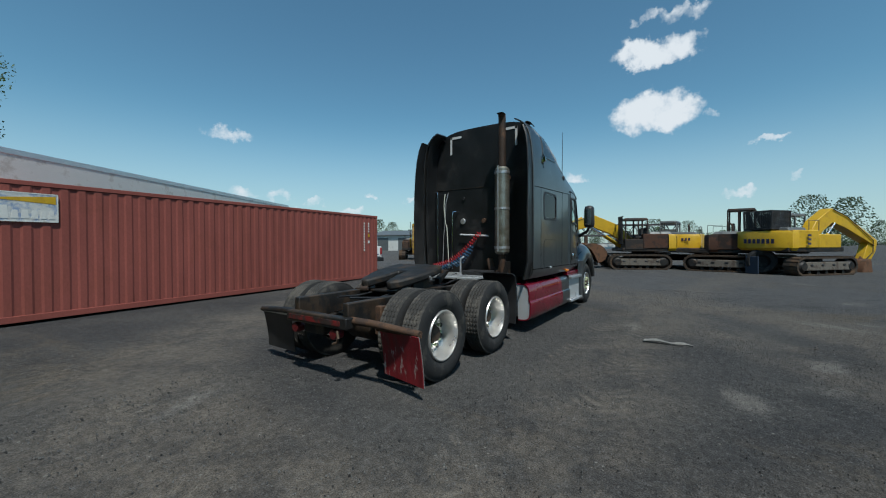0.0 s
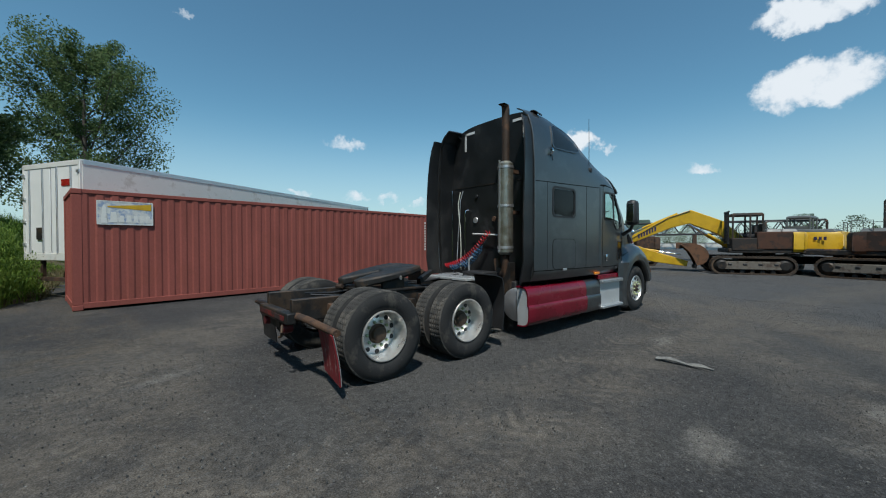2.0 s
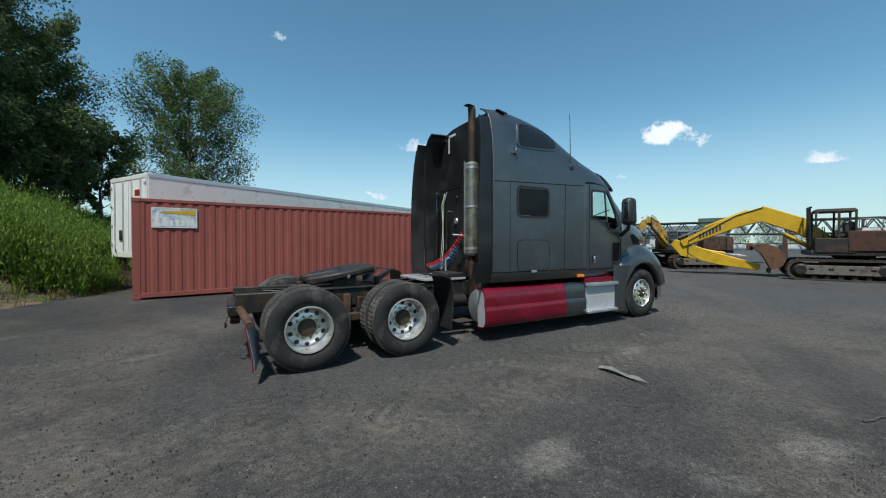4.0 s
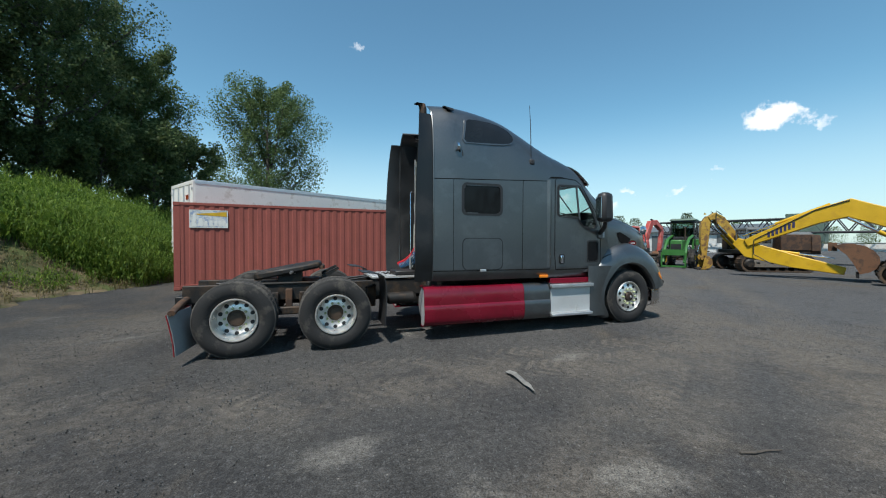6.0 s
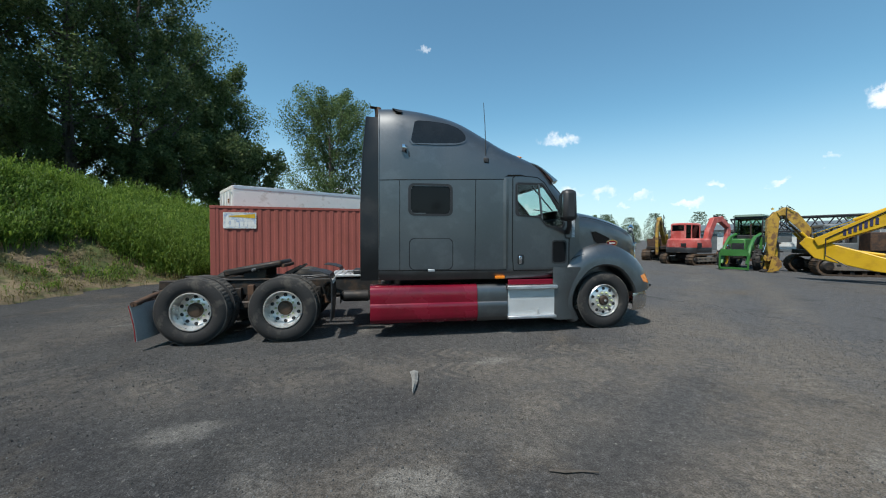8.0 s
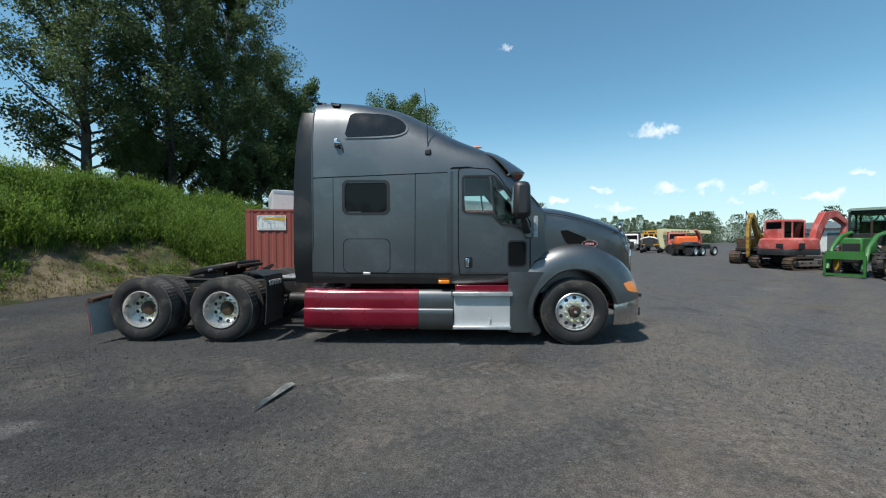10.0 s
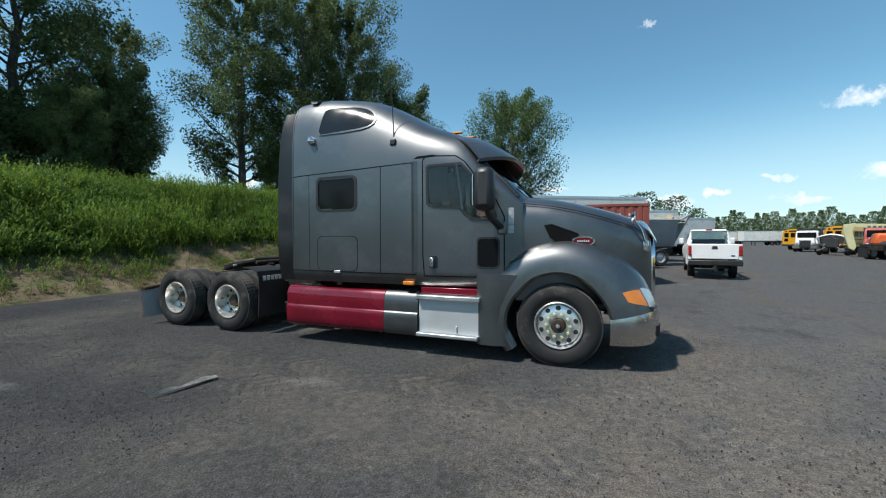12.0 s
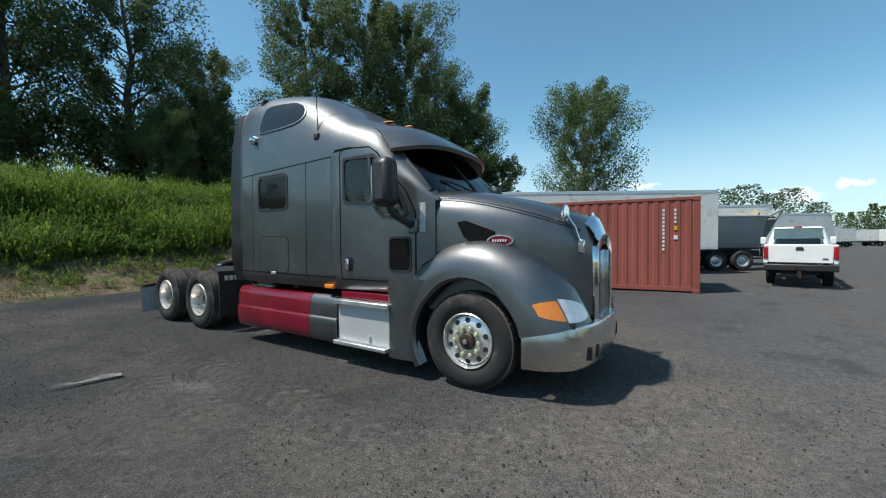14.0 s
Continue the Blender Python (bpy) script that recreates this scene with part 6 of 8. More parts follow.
    for k, (x0, x1, z0, z1) in enumerate(((0.66, 0.80, 2.05, 2.30), (0.83, 0.93, 2.06, 2.22), (0.96, 1.07, 2.06, 2.22), (1.10, 1.20, 2.06, 2.22), (1.23, 1.32, 2.06, 2.22), (1.35, 1.44, 2.06, 2.22))):
        part("sign_bar", Mesh().box(((x0 + x1) / 2, -0.017, (z0 + z1) / 2), (x1 - x0, 0.006, z1 - z0), top=(0.7, 1)), OFFWHITE, c)
    # upright code characters as bars
    for k in range(11):
        part("code_bar", Mesh().box((L - 0.92, 0.002, 2.42 - 0.115 * k), (0.055, 0.022, 0.075)), OFFWHITE, c)
    for k in range(4):
        part("code_bar", Mesh().box((L - 0.62, 0.002, 2.42 - 0.115 * k), (0.055, 0.022, 0.075)), OFFWHITE, c)
    part("yellow_label", Mesh().box((L - 0.61, 0.002, 1.90), (0.09, 0.022, 0.13)), YELLOW, c)
    part("pale_label", Mesh().box((L - 0.61, 0.002, 1.62), (0.10, 0.022, 0.12)), OFFWHITE, c)
    return c


SIGNBLUE = material("weathered blue sign", (0.26, 0.33, 0.46), 0.55, 0.0, 0.15, 4, 60, 0.03, second=(0.58, 0.58, 0.55), amount=0.6, patch=5)
shipping_container()


def box_trailer(name, m, L, H, label, doors=True, group=""):
    """A white van trailer: rear doors at x = 0, nose at x = L."""
    t = thing(name, label, "trailer", m, group)
    W, z0 = 2.6, 1.12
    for y in (0.0, W):
        part("side_wall", Mesh().box((L / 2, y, (z0 + H) / 2), (L, 0.05, H - z0)), OFFWHITE, t)
        part("top_rail", Mesh().box((L / 2, y, H - 0.06), (L, 0.075, 0.14)), DULL_ALLOY, t, bevel=0.01)
        part("bottom_rail", Mesh().box((L / 2, y, z0 + 0.08), (L, 0.075, 0.18)), DULL_ALLOY, t, bevel=0.01)
    part("roof", Mesh().box((L / 2, W / 2, H), (L, W, 0.03)), OFFWHITE, t)
    part("nose", Mesh().box((L, W / 2, (z0 + H) / 2), (0.05, W, H - z0)), OFFWHITE, t)
    part("floor", Mesh().box((L / 2, W / 2, z0), (L, W, 0.10)), STEEL, t)
    if doors:
        for s in (0, 1):
            d = part("rear_door", Mesh().box((-0.02, W * (0.255 + 0.49 * s), (z0 + H) / 2 + 0.03), (0.05, W * 0.47, H - z0 - 0.25)), WHITE, t, "dirty white rear door", bevel=0.01)
            for y in (0.12, 0.36):
                part("lock_bar", Mesh().tube([(-0.07, W * (0.02 + 0.49 * s + y * 1.0), z0 + 0.15), (-0.07, W * (0.02 + 0.49 * s + y), H - 0.15)], 0.018, 8), DULL_ALLOY, d)
            for k in range(4):
                part("hinge", Mesh().box((-0.06, W * (0.02 if s == 0 else 0.98), z0 + 0.4 + 0.65 * k), (0.04, 0.12, 0.08)), DULL_ALLOY, d)
            part("door_box", Mesh().box((-0.06, W * (0.2 + 0.5 * s), z0 + 0.7), (0.04, 0.22, 0.34)), STEEL, d)
        part("rear_frame", Mesh().box((-0.01, W / 2, H - 0.07), (0.1, W, 0.14)).box((-0.01, W / 2, z0 + 0.05), (0.1, W, 0.2)).box((-0.01, 0.03, (z0 + H) / 2), (0.1, 0.08, H - z0)).box((-0.01, W - 0.03, (z0 + H) / 2), (0.1, 0.08, H - z0)), OFFWHITE, t, bevel=0.01)
        part("rear_guard", Mesh().box((0.0, W / 2, 0.55), (0.1, 2.2, 0.1)).box((0.05, 0.7, 0.85), (0.08, 0.1, 0.55)).box((0.05, W - 0.7, 0.85), (0.08, 0.1, 0.55)), RUST, t)
        part("mark", Mesh().box((-0.05, 0.62, 3.2), (0.02, 0.34, 0.18)), REDLENS, t)
    for x in (1.3, 2.55):
        for y in (0.3, W - 0.3):
            w = new("wheel")
            w.parent = t
            w.location = (x, y, 0.51)
            part("tyre", Mesh().lathe([(0.28, -0.24), (0.33, -0.27), (0.48, -0.27), (0.51, -0.22), (0.51, 0.22), (0.48, 0.27), (0.33, 0.27), (0.28, 0.24)], 28), TYRE, w)
            part("rim", Mesh().lathe([(0, -0.1), (0.12, -0.12), (0.2, -0.1), (0.26, -0.2), (0.29, -0.24)], 24), WHITE, w)
    part("bogie", Mesh().box((1.9, W / 2, 0.8), (2.6, 1.1, 0.3)), STEEL, t)
    for y in (0.6, W - 0.6):
        part("landing_leg", Mesh().box((L - 2.8, y, 0.6), (0.14, 0.14, 1.15)).box((L - 2.8, y, 0.04), (0.3, 0.3, 0.04)), STEEL, t)
    return t


box_trailer("box_trailer", pose(-2.95, 9.12, 0.0, 0, 0, 30.0), 14.8, 3.78, "long white box trailer standing behind the red container")


def car_wheel(parent, x, y, r, w, rim_mat, turn=0.0):
    o = new("wheel")
    o.parent = parent
    o.location, o.rotation_euler = (x, y, r), (0, 0, radians(turn))
    part("tyre", Mesh().lathe([(r * 0.58, -w * 0.42), (r * 0.66, -w * 0.5), (r * 0.92, -w * 0.5), (r, -w * 0.38), (r, w * 0.38), (r * 0.92, w * 0.5), (r * 0.66, w * 0.5), (r * 0.58, w * 0.42)], 32), TYRE, o)
    part("rim", Mesh().lathe([(0, -w * 0.34), (r * 0.2, -w * 0.36), (r * 0.4, -w * 0.26), (r * 0.55, -w * 0.40), (r * 0.6, -w * 0.42)], 28), rim_mat, o)
    part("rim", Mesh().lathe([(0, w * 0.34), (r * 0.2, w * 0.36), (r * 0.4, w * 0.26), (r * 0.55, w * 0.40), (r * 0.6, w * 0.42)], 28), rim_mat, o)
    return o


def pickup():
    """Tail at y = 0, nose along +y."""
    t = thing("pickup_truck", "white pickup truck with a dark bumper and tow hitch", "pickup", pose(11.75, 11.8, 0.0, 0, 0, -9) @ Matrix.Diagonal((0.88, 1.0, 1.05, 1.0)))
    W = 0.99
    # bed
    for s in (-1, 1):
        rows = []
        for y in [0.02 + 0.1 * k for k in range(21)]:
            rows.append([(s * (W - 0.03), y, 0.58), (s * W, y, 0.72), (s * (W + 0.005), y, 1.0), (s * (W - 0.01), y, 1.22), (s * (W - 0.03), y, 1.30), (s * (W - 0.10), y, 1.305), (s * (W - 0.10), y, 0.85)])
        arch = lambda p: math.hypot(p.y - 1.25, p.z - 0.40) < 0.46
        part("bed_side", Mesh().grid(rows, skip=lambda p: abs(p.x) > W - 0.06 and arch(p)), WHITE, t, "white bed side", thick=0.01)
        part("wheel_arch_lip", Mesh().tube([(s * (W + 0.005), 1.25 + 0.46 * math.cos(a), 0.40 + 0.46 * math.sin(a)) for a in [math.pi * (0.06 + 0.88 * k / 14) for k in range(15)]], 0.02, 6), WHITE, t)
        part("tail_lamp", Mesh().box((s * (W - 0.06), -0.01, 1.06), (0.13, 0.07, 0.36)), REDLENS, t, "tall red tail lamp", bevel=0.02)
        part("rear_corner", Mesh().box((s * (W - 0.06), 0.02, 0.80), (0.13, 0.05, 0.16)), WHITE, t, bevel=0.02)
        part("rear_corner", Mesh().box((s * (W - 0.06), 0.02, 1.27), (0.13, 0.05, 0.07)), WHITE, t, bevel=0.02)
        part("door_mirror", Mesh().box((s * 1.13, 3.55, 1.42), (0.2, 0.12, 0.28)), WHITE, t, bevel=0.04)
        car_wheel(t, s * 0.82, 1.25, 0.39, 0.27, DULL_ALLOY, 90)
        car_wheel(t, s * 0.82, 4.75, 0.39, 0.27, DULL_ALLOY, 90)
        part("front_fender", Mesh().grid([[(s * (W - 0.05), y, 0.6), (s * W, y, 0.8), (s * W, y, 1.1), (s * (W - 0.06), y, 1.22), (s * 0.6, y, 1.27), (0, y, 1.29)] for y in [3.9 + 0.1 * k for k in range(17)]], skip=lambda p: math.hypot(p.y - 4.75, p.z - 0.40) < 0.47 and abs(p.x) > 0.8), WHITE, t, thick=0.01)
    part("tailgate", Mesh().box((0, 0.0, 1.03), (1.72, 0.07, 0.56)), WHITE, t, "white tailgate", bevel=0.02)
    part("tailgate_handle", Mesh().box((0, -0.045, 1.19), (0.24, 0.03, 0.10), top=(0.7, 1)), PLASTIC, t, "black tailgate handle", bevel=0.02)
    part("tailgate_mark", Mesh().box((0.66, -0.04, 0.88), (0.14, 0.008, 0.05)), BLUE, t)
    part("bed_floor", Mesh().box((0, 1.05, 0.84), (1.6, 2.0, 0.05)), STEEL, t)
    part("bed_front", Mesh().box((0, 2.07, 1.05), (1.8, 0.06, 0.5)), WHITE, t)
    part("bumper", Mesh().box((0, -0.12, 0.61), (1.98, 0.22, 0.20)), PLASTIC, t, "dark rear step bumper", bevel=0.03)
    part("bumper_plate", Mesh().box((0, -0.235, 0.62), (0.34, 0.01, 0.13)), STEEL, t)
    part("tow_hitch", Mesh().box((0, -0.16, 0.44), (0.12, 0.3, 0.10)).box((0, -0.3, 0.41), (0.07, 0.1, 0.22)).tube([(-0.09, -0.28, 0.46), (-0.1, -0.3, 0.36), (-0.05, -0.3, 0.32)], 0.012, 6), STEEL, t, "tow hitch", bevel=0.008)
    part("under_body", Mesh().box((0, 2.5, 0.50), (1.0, 5.0, 0.22)).box((0, 1.25, 0.40), (1.5, 0.14, 0.14)), STEEL, t)
    # cab
    rows = []
    for z, x, y0, y1 in ((0.55, 0.94, 2.12, 3.9), (0.8, 0.98, 2.10, 3.95), (1.15, 0.97, 2.10, 3.95), (1.30, 0.94, 2.11, 3.92), (1.62, 0.84, 2.22, 3.55), (1.84, 0.76, 2.32, 3.22), (1.89, 0.70, 2.38, 3.12)):
        row = []
        for k in range(40):
            a = 2 * math.pi * (k + 0.5) / 40
            c, s_ = math.cos(a), math.sin(a)
            row.append((x * math.copysign(abs(c) ** 0.22, c), (y0 + y1) / 2 + (y1 - y0) / 2 * math.copysign(abs(s_) ** 0.22, s_), z))
        rows.append(row)
    rows2 = []
    for k in range(len(rows) - 1):
        for q in range(4):
            rows2.append([tuple(Vector(a).lerp(Vector(b), q / 4)) for a, b in zip(rows[k], rows[k + 1])])
    rows2.append(rows[-1])

    def is_glass(p):
        return 1.33 < p.z < 1.82 and ((p.y < 2.45 and abs(p.x) < 0.74) or (abs(p.x) > 0.70 and 2.45 < p.y < 3.35) or (p.y > 3.2 and abs(p.x) < 0.78))
    part("cab", Mesh().grid(rows2, wrap=True, skip=is_glass), WHITE, t, "white cab", thick=0.02)
    part("cab_glass", Mesh().grid(rows2, wrap=True, skip=lambda p: not is_glass(p)), PANE, t, "green tinted cab windows")
    part("cab_roof", Mesh().add(rows[-1], [tuple(range(40))]), WHITE, t, thick=0.02)
    part("cab_lamp", Mesh().box((0, 2.33, 1.90), (0.26, 0.06, 0.05)), REDLENS, t, bevel=0.01)
    part("cab_seats", Mesh().box((0, 2.75, 1.15), (1.4, 0.2, 0.7)), CABIN, t, bevel=0.05)
    return t


pickup()


# ---- excavators and other machines ----
FRAMEDUST = material("dusty track frame", (0.13, 0.115, 0.095), 0.85, 0.0, 0.25, 3, 50, 0.15, second=(0.06, 0.045, 0.035), amount=0.4, patch=3)
BUCKETRUST = material("brown rusted bucket", (0.15, 0.072, 0.036), 0.75, 0.1, 0.25, 3, 60, 0.25, second=(0.07, 0.04, 0.025), amount=0.35, patch=3)

def crawler(parent, length, gauge, height, shoe, body_mat, ahead=0.0):
    """Two tracks, each with its shoes, frame, idler and sprocket."""
    for s in (-1, 1):
        tr = new("track")
        tr.parent = parent
        tr.location = (ahead, s * gauge / 2, 0)
        r = height / 2
        path = []
        n = 10
        for k in range(n + 1):
            a = -math.pi / 2 + math.pi * k / n
            path.append((length / 2 - r + r * math.cos(a), r + r * math.sin(a)))
        for k in range(n + 1):
            a = math.pi / 2 + math.pi * k / n
            path.append((-length / 2 + r + r * math.cos(a), r + r * math.sin(a)))
        inner = [(x * (1 - 0.07 / (length / 2)), r + (z - r) * (1 - 0.07 / r)) for x, z in path]
        m = Mesh()
        m.grid([[(x, -shoe / 2, z) for x, z in path], [(x, shoe / 2, z) for x, z in path], [(x, shoe / 2, z) for x, z in inner], [(x, -shoe / 2, z) for x, z in inner], [(x, -shoe / 2, z) for x, z in path]], wrap=True)
        part("track_belt", m, TRACK, tr, "rusty steel track")
        total = 2 * (length - height) + math.pi * height
        count = int(total / 0.19)
        shoe_mesh = None
        for k in range(count):
            d = total * k / count
            if d < length - height:
                x, z, a = -length / 2 + r + d, 0.0, 0
            elif d < length - height + math.pi * r:
                a = (d - (length - height)) / r
                x, z = length / 2 - r + r * math.sin(a), r - r * math.cos(a)
            elif d < 2 * (length - height) + math.pi * r:
                x, z, a = length / 2 - r - (d - (length - height) - math.pi * r), height, math.pi
            else:
                a = math.pi + (d - 2 * (length - height) - math.pi * r) / r
                x, z = -length / 2 + r + r * math.sin(a), r - r * math.cos(a)
            if shoe_mesh is None:
                shoe_mesh = part("track_shoe", Mesh().box((0, 0, 0), (0.15, shoe * 1.02, 0.05)).box((0.04, 0, -0.025), (0.025, shoe, 0.03)), TRACK, tr)
                o = shoe_mesh
            else:
                o = new("track_shoe", shoe_mesh.data)
                o.parent = tr
            o.location, o.rotation_euler = (x, 0, max(z, 0.03)), (0, -a, 0)
        part("track_frame", Mesh().box((0, 0, r * 1.02), (length - height * 1.25, shoe * 1.05, height * 0.46), top=(0.94, 0.9)), FRAMEDUST, tr, bevel=0.03)
        for q in range(4):
            part("frame_hole", Mesh().box((-length * 0.27 + length * 0.18 * q, 0, r * 1.15), (0.16, shoe * 1.08, 0.09)), PLASTIC, tr, bevel=0.02)
        for x in (-length / 2 + r, length / 2 - r):
            part("idler", Mesh().lathe([(0, -shoe * 0.53), (r * 0.42, -shoe * 0.53), (r * 0.5, -shoe * 0.45), (r * 0.78, -shoe * 0.3), (r * 0.8, shoe * 0.3), (r * 0.42, shoe * 0.53), (0, shoe * 0.53)], 20, pose(x, 0, r)), STEEL, tr)
        for k in range(5):
            part("roller", Mesh().lathe([(0, -shoe * 0.4), (0.09, -shoe * 0.4), (0.1, 0), (0.09, shoe * 0.4), (0, shoe * 0.4)], 12, pose(-length / 2 + height + (length - 2 * height) * k / 4, 0, 0.14)), STEEL, tr)


def beam(parent, name, pts, widths, thick, mat, y=0.0, label=""):
    """A box-section arm along (x, z) points with its depth at each."""
    top, low = [], []
    for i, (x, z) in enumerate(pts):
        a, b = pts[max(i - 1, 0)], pts[min(i + 1, len(pts) - 1)]
        d = Vector((b[0] - a[0], b[1] - a[1])).normalized()
        n = Vector((-d.y, d.x)) * widths[i] / 2
        top.append((x + n.x, z + n.y))
        low.append((x - n.x, z - n.y))
    return part(name, Mesh().prism(top + low[::-1], y - thick / 2, y + thick / 2, "y"), mat, parent, label, bevel=0.025)


def ram(parent, a, b, y, r=0.07):
    a, b = Vector((a[0], y, a[1])), Vector((b[0], y, b[1]))
    part("ram_barrel", Mesh().tube([a, a.lerp(b, 0.6)], r, 14), YELLOW, parent)
    part("ram_rod", Mesh().tube([a.lerp(b, 0.58), b], r * 0.55, 12), CHROME, parent)


def bucket(parent, m, w, mat, size=1.0, shape=None):
    outer = [(0.0, 0.1), (0.25, 0.35), (0.60, 0.40), (0.95, 0.25), (1.12, -0.1), (1.10, -0.45), (0.92, -0.72)]
    outer = shape or [(x * size, z * size) for x, z in outer]
    b = new("bucket")
    b.parent = parent
    b.matrix_basis = m
    part("bucket_shell", Mesh().grid([[(x, -w / 2, z) for x, z in outer], [(x, w / 2, z) for x, z in outer]]), mat, b, "rusty bucket shell", thick=0.03)
    for s in (-1, 1):
        part("bucket_cheek", Mesh().prism(outer + ([(2.42, 0.72), (2.62, 1.08)] if shape else []), s * w / 2 - 0.015, s * w / 2 + 0.015, "y"), mat, b)
    for k in range(5):
        y = -w / 2 + 0.08 + (w - 0.16) * k / 4
        part("bucket_tooth", Mesh().box((outer[-1][0] - (0.06 if not shape else -0.06), y, outer[-1][1] - 0.06), (0.09, 0.09, 0.20)), STEEL, b, bevel=0.01)
    for y in (-0.16, 0.16):
        part("bucket_ear", Mesh().box((outer[0][0] + 0.02, y, outer[0][1] - 0.05), (0.26, 0.05, 0.34)), mat, b)


def glazed_cab(parent, c, size, mat, post=0.06, label="", glass_mat=None, cage=False):
    """A cab of posts, panes, a roof and a lower body."""
    x, y, z = c
    lx, ly, lz = size
    k = new("operator_cab")
    k.parent = parent
    if label:
        tagged(k, label)
    part("cab_base", Mesh().box((x, y, z + lz * 0.17), (lx, ly, lz * 0.34)), mat, k, bevel=0.03)
    part("cab_roof", Mesh().box((x, y, z + lz - 0.07), (lx * 1.02, ly * 1.02, 0.15), top=(0.93, 0.9)), mat, k, bevel=0.05)
    part("cab_back", Mesh().box((x - lx / 2 + 0.04, y, z + lz * 0.45), (0.05, ly - 0.05, lz * 0.5)), mat, k)
    for sx in (-1, 1):
        for sy in (-1, 1):
            part("cab_post", Mesh().box((x + sx * (lx - post) / 2, y + sy * (ly - post) / 2, z + lz * 0.65), (post, post, lz * 0.64)), mat, k, bevel=0.01)
    for sy in (-1, 1):
        part("cab_post", Mesh().box((x - lx * 0.08, y + sy * (ly - post) / 2, z + lz * 0.65), (post, post * 0.9, lz * 0.62)), mat, k)
    if glass_mat:
        for sy in (-1, 1):
            part("cab_pane", Mesh().box((x, y + sy * (ly / 2 - 0.03), z + lz * 0.64), (lx - post * 2, 0.012, lz * 0.58)), glass_mat, k)
        for sx in (-1, 1):
            part("cab_pane", Mesh().box((x + sx * (lx / 2 - 0.03), y, z + lz * 0.64), (0.012, ly - post * 2, lz * 0.58)), glass_mat, k)
    part("cab_seat", Mesh().box((x - lx * 0.15, y, z + lz * 0.40), (0.45, 0.45, 0.14)).box((x - lx * 0.3, y, z + lz * 0.55), (0.12, 0.45, 0.5)), CABIN, k, bevel=0.03)
    for side in (-0.2, 0.2):
        part("cab_lever", Mesh().tube([(x + lx * 0.2, y + side, z + lz * 0.3), (x + lx * 0.24, y + side, z + lz * 0.6)], 0.02, 6), PLASTIC, k)
    if cage:
        for q in range(5):
            part("guard_bar", Mesh().tube([(x + lx / 2 + 0.12, y - ly * 0.4 + ly * 0.2 * q, z + lz * 0.2), (x + lx / 2 + 0.14, y - ly * 0.4 + ly * 0.2 * q, z + lz * 1.06)], 0.025, 6), PLASTIC, k)
        part("guard_bar", Mesh().box((x + lx / 2 + 0.13, y, z + lz * 1.05), (0.06, ly, 0.06)).box((x + lx / 2 + 0.13, y, z + lz * 0.2), (0.06, ly, 0.06)), PLASTIC, k)
    return k


def letter_bars(parent, x0, z0, y, w, h, n, mat, slope=0.0, face="y"):
    """Unlettered marks: a row of bars the size of a maker's name."""
    for k in range(n):
        px_ = x0 + w * (k + 0.5) / n
        c = (px_, y, z0 + slope * (k + 0.5) / n) if face == "y" else (y, px_, z0 + slope * (k + 0.5) / n)
        s = (w / n * 0.62, 0.012, h) if face == "y" else (0.012, w / n * 0.62, h)
        part("name_bar", Mesh().box(c, s), mat, parent)


NAVYSHEET = material("dull dark blue sheet", (0.02, 0.035, 0.06), 0.6, 0.0, 0.15, 3, 50, 0.03)
NAVY = material("navy lettering", (0.03, 0.03, 0.08), 0.5, 0.0, 0.1, 6, 60, 0.0)
BURNT = material("burnt rusty sheet", (0.085, 0.035, 0.018), 0.8, 0.1, 0.3, 2, 40, 0.2, second=(0.03, 0.02, 0.016), amount=0.5, patch=2)
CHARRED = material("charred cab steel", (0.022, 0.019, 0.017), 0.75, 0.1, 0.3, 3, 50, 0.1, second=(0.05, 0.03, 0.02), amount=0.35, patch=3)


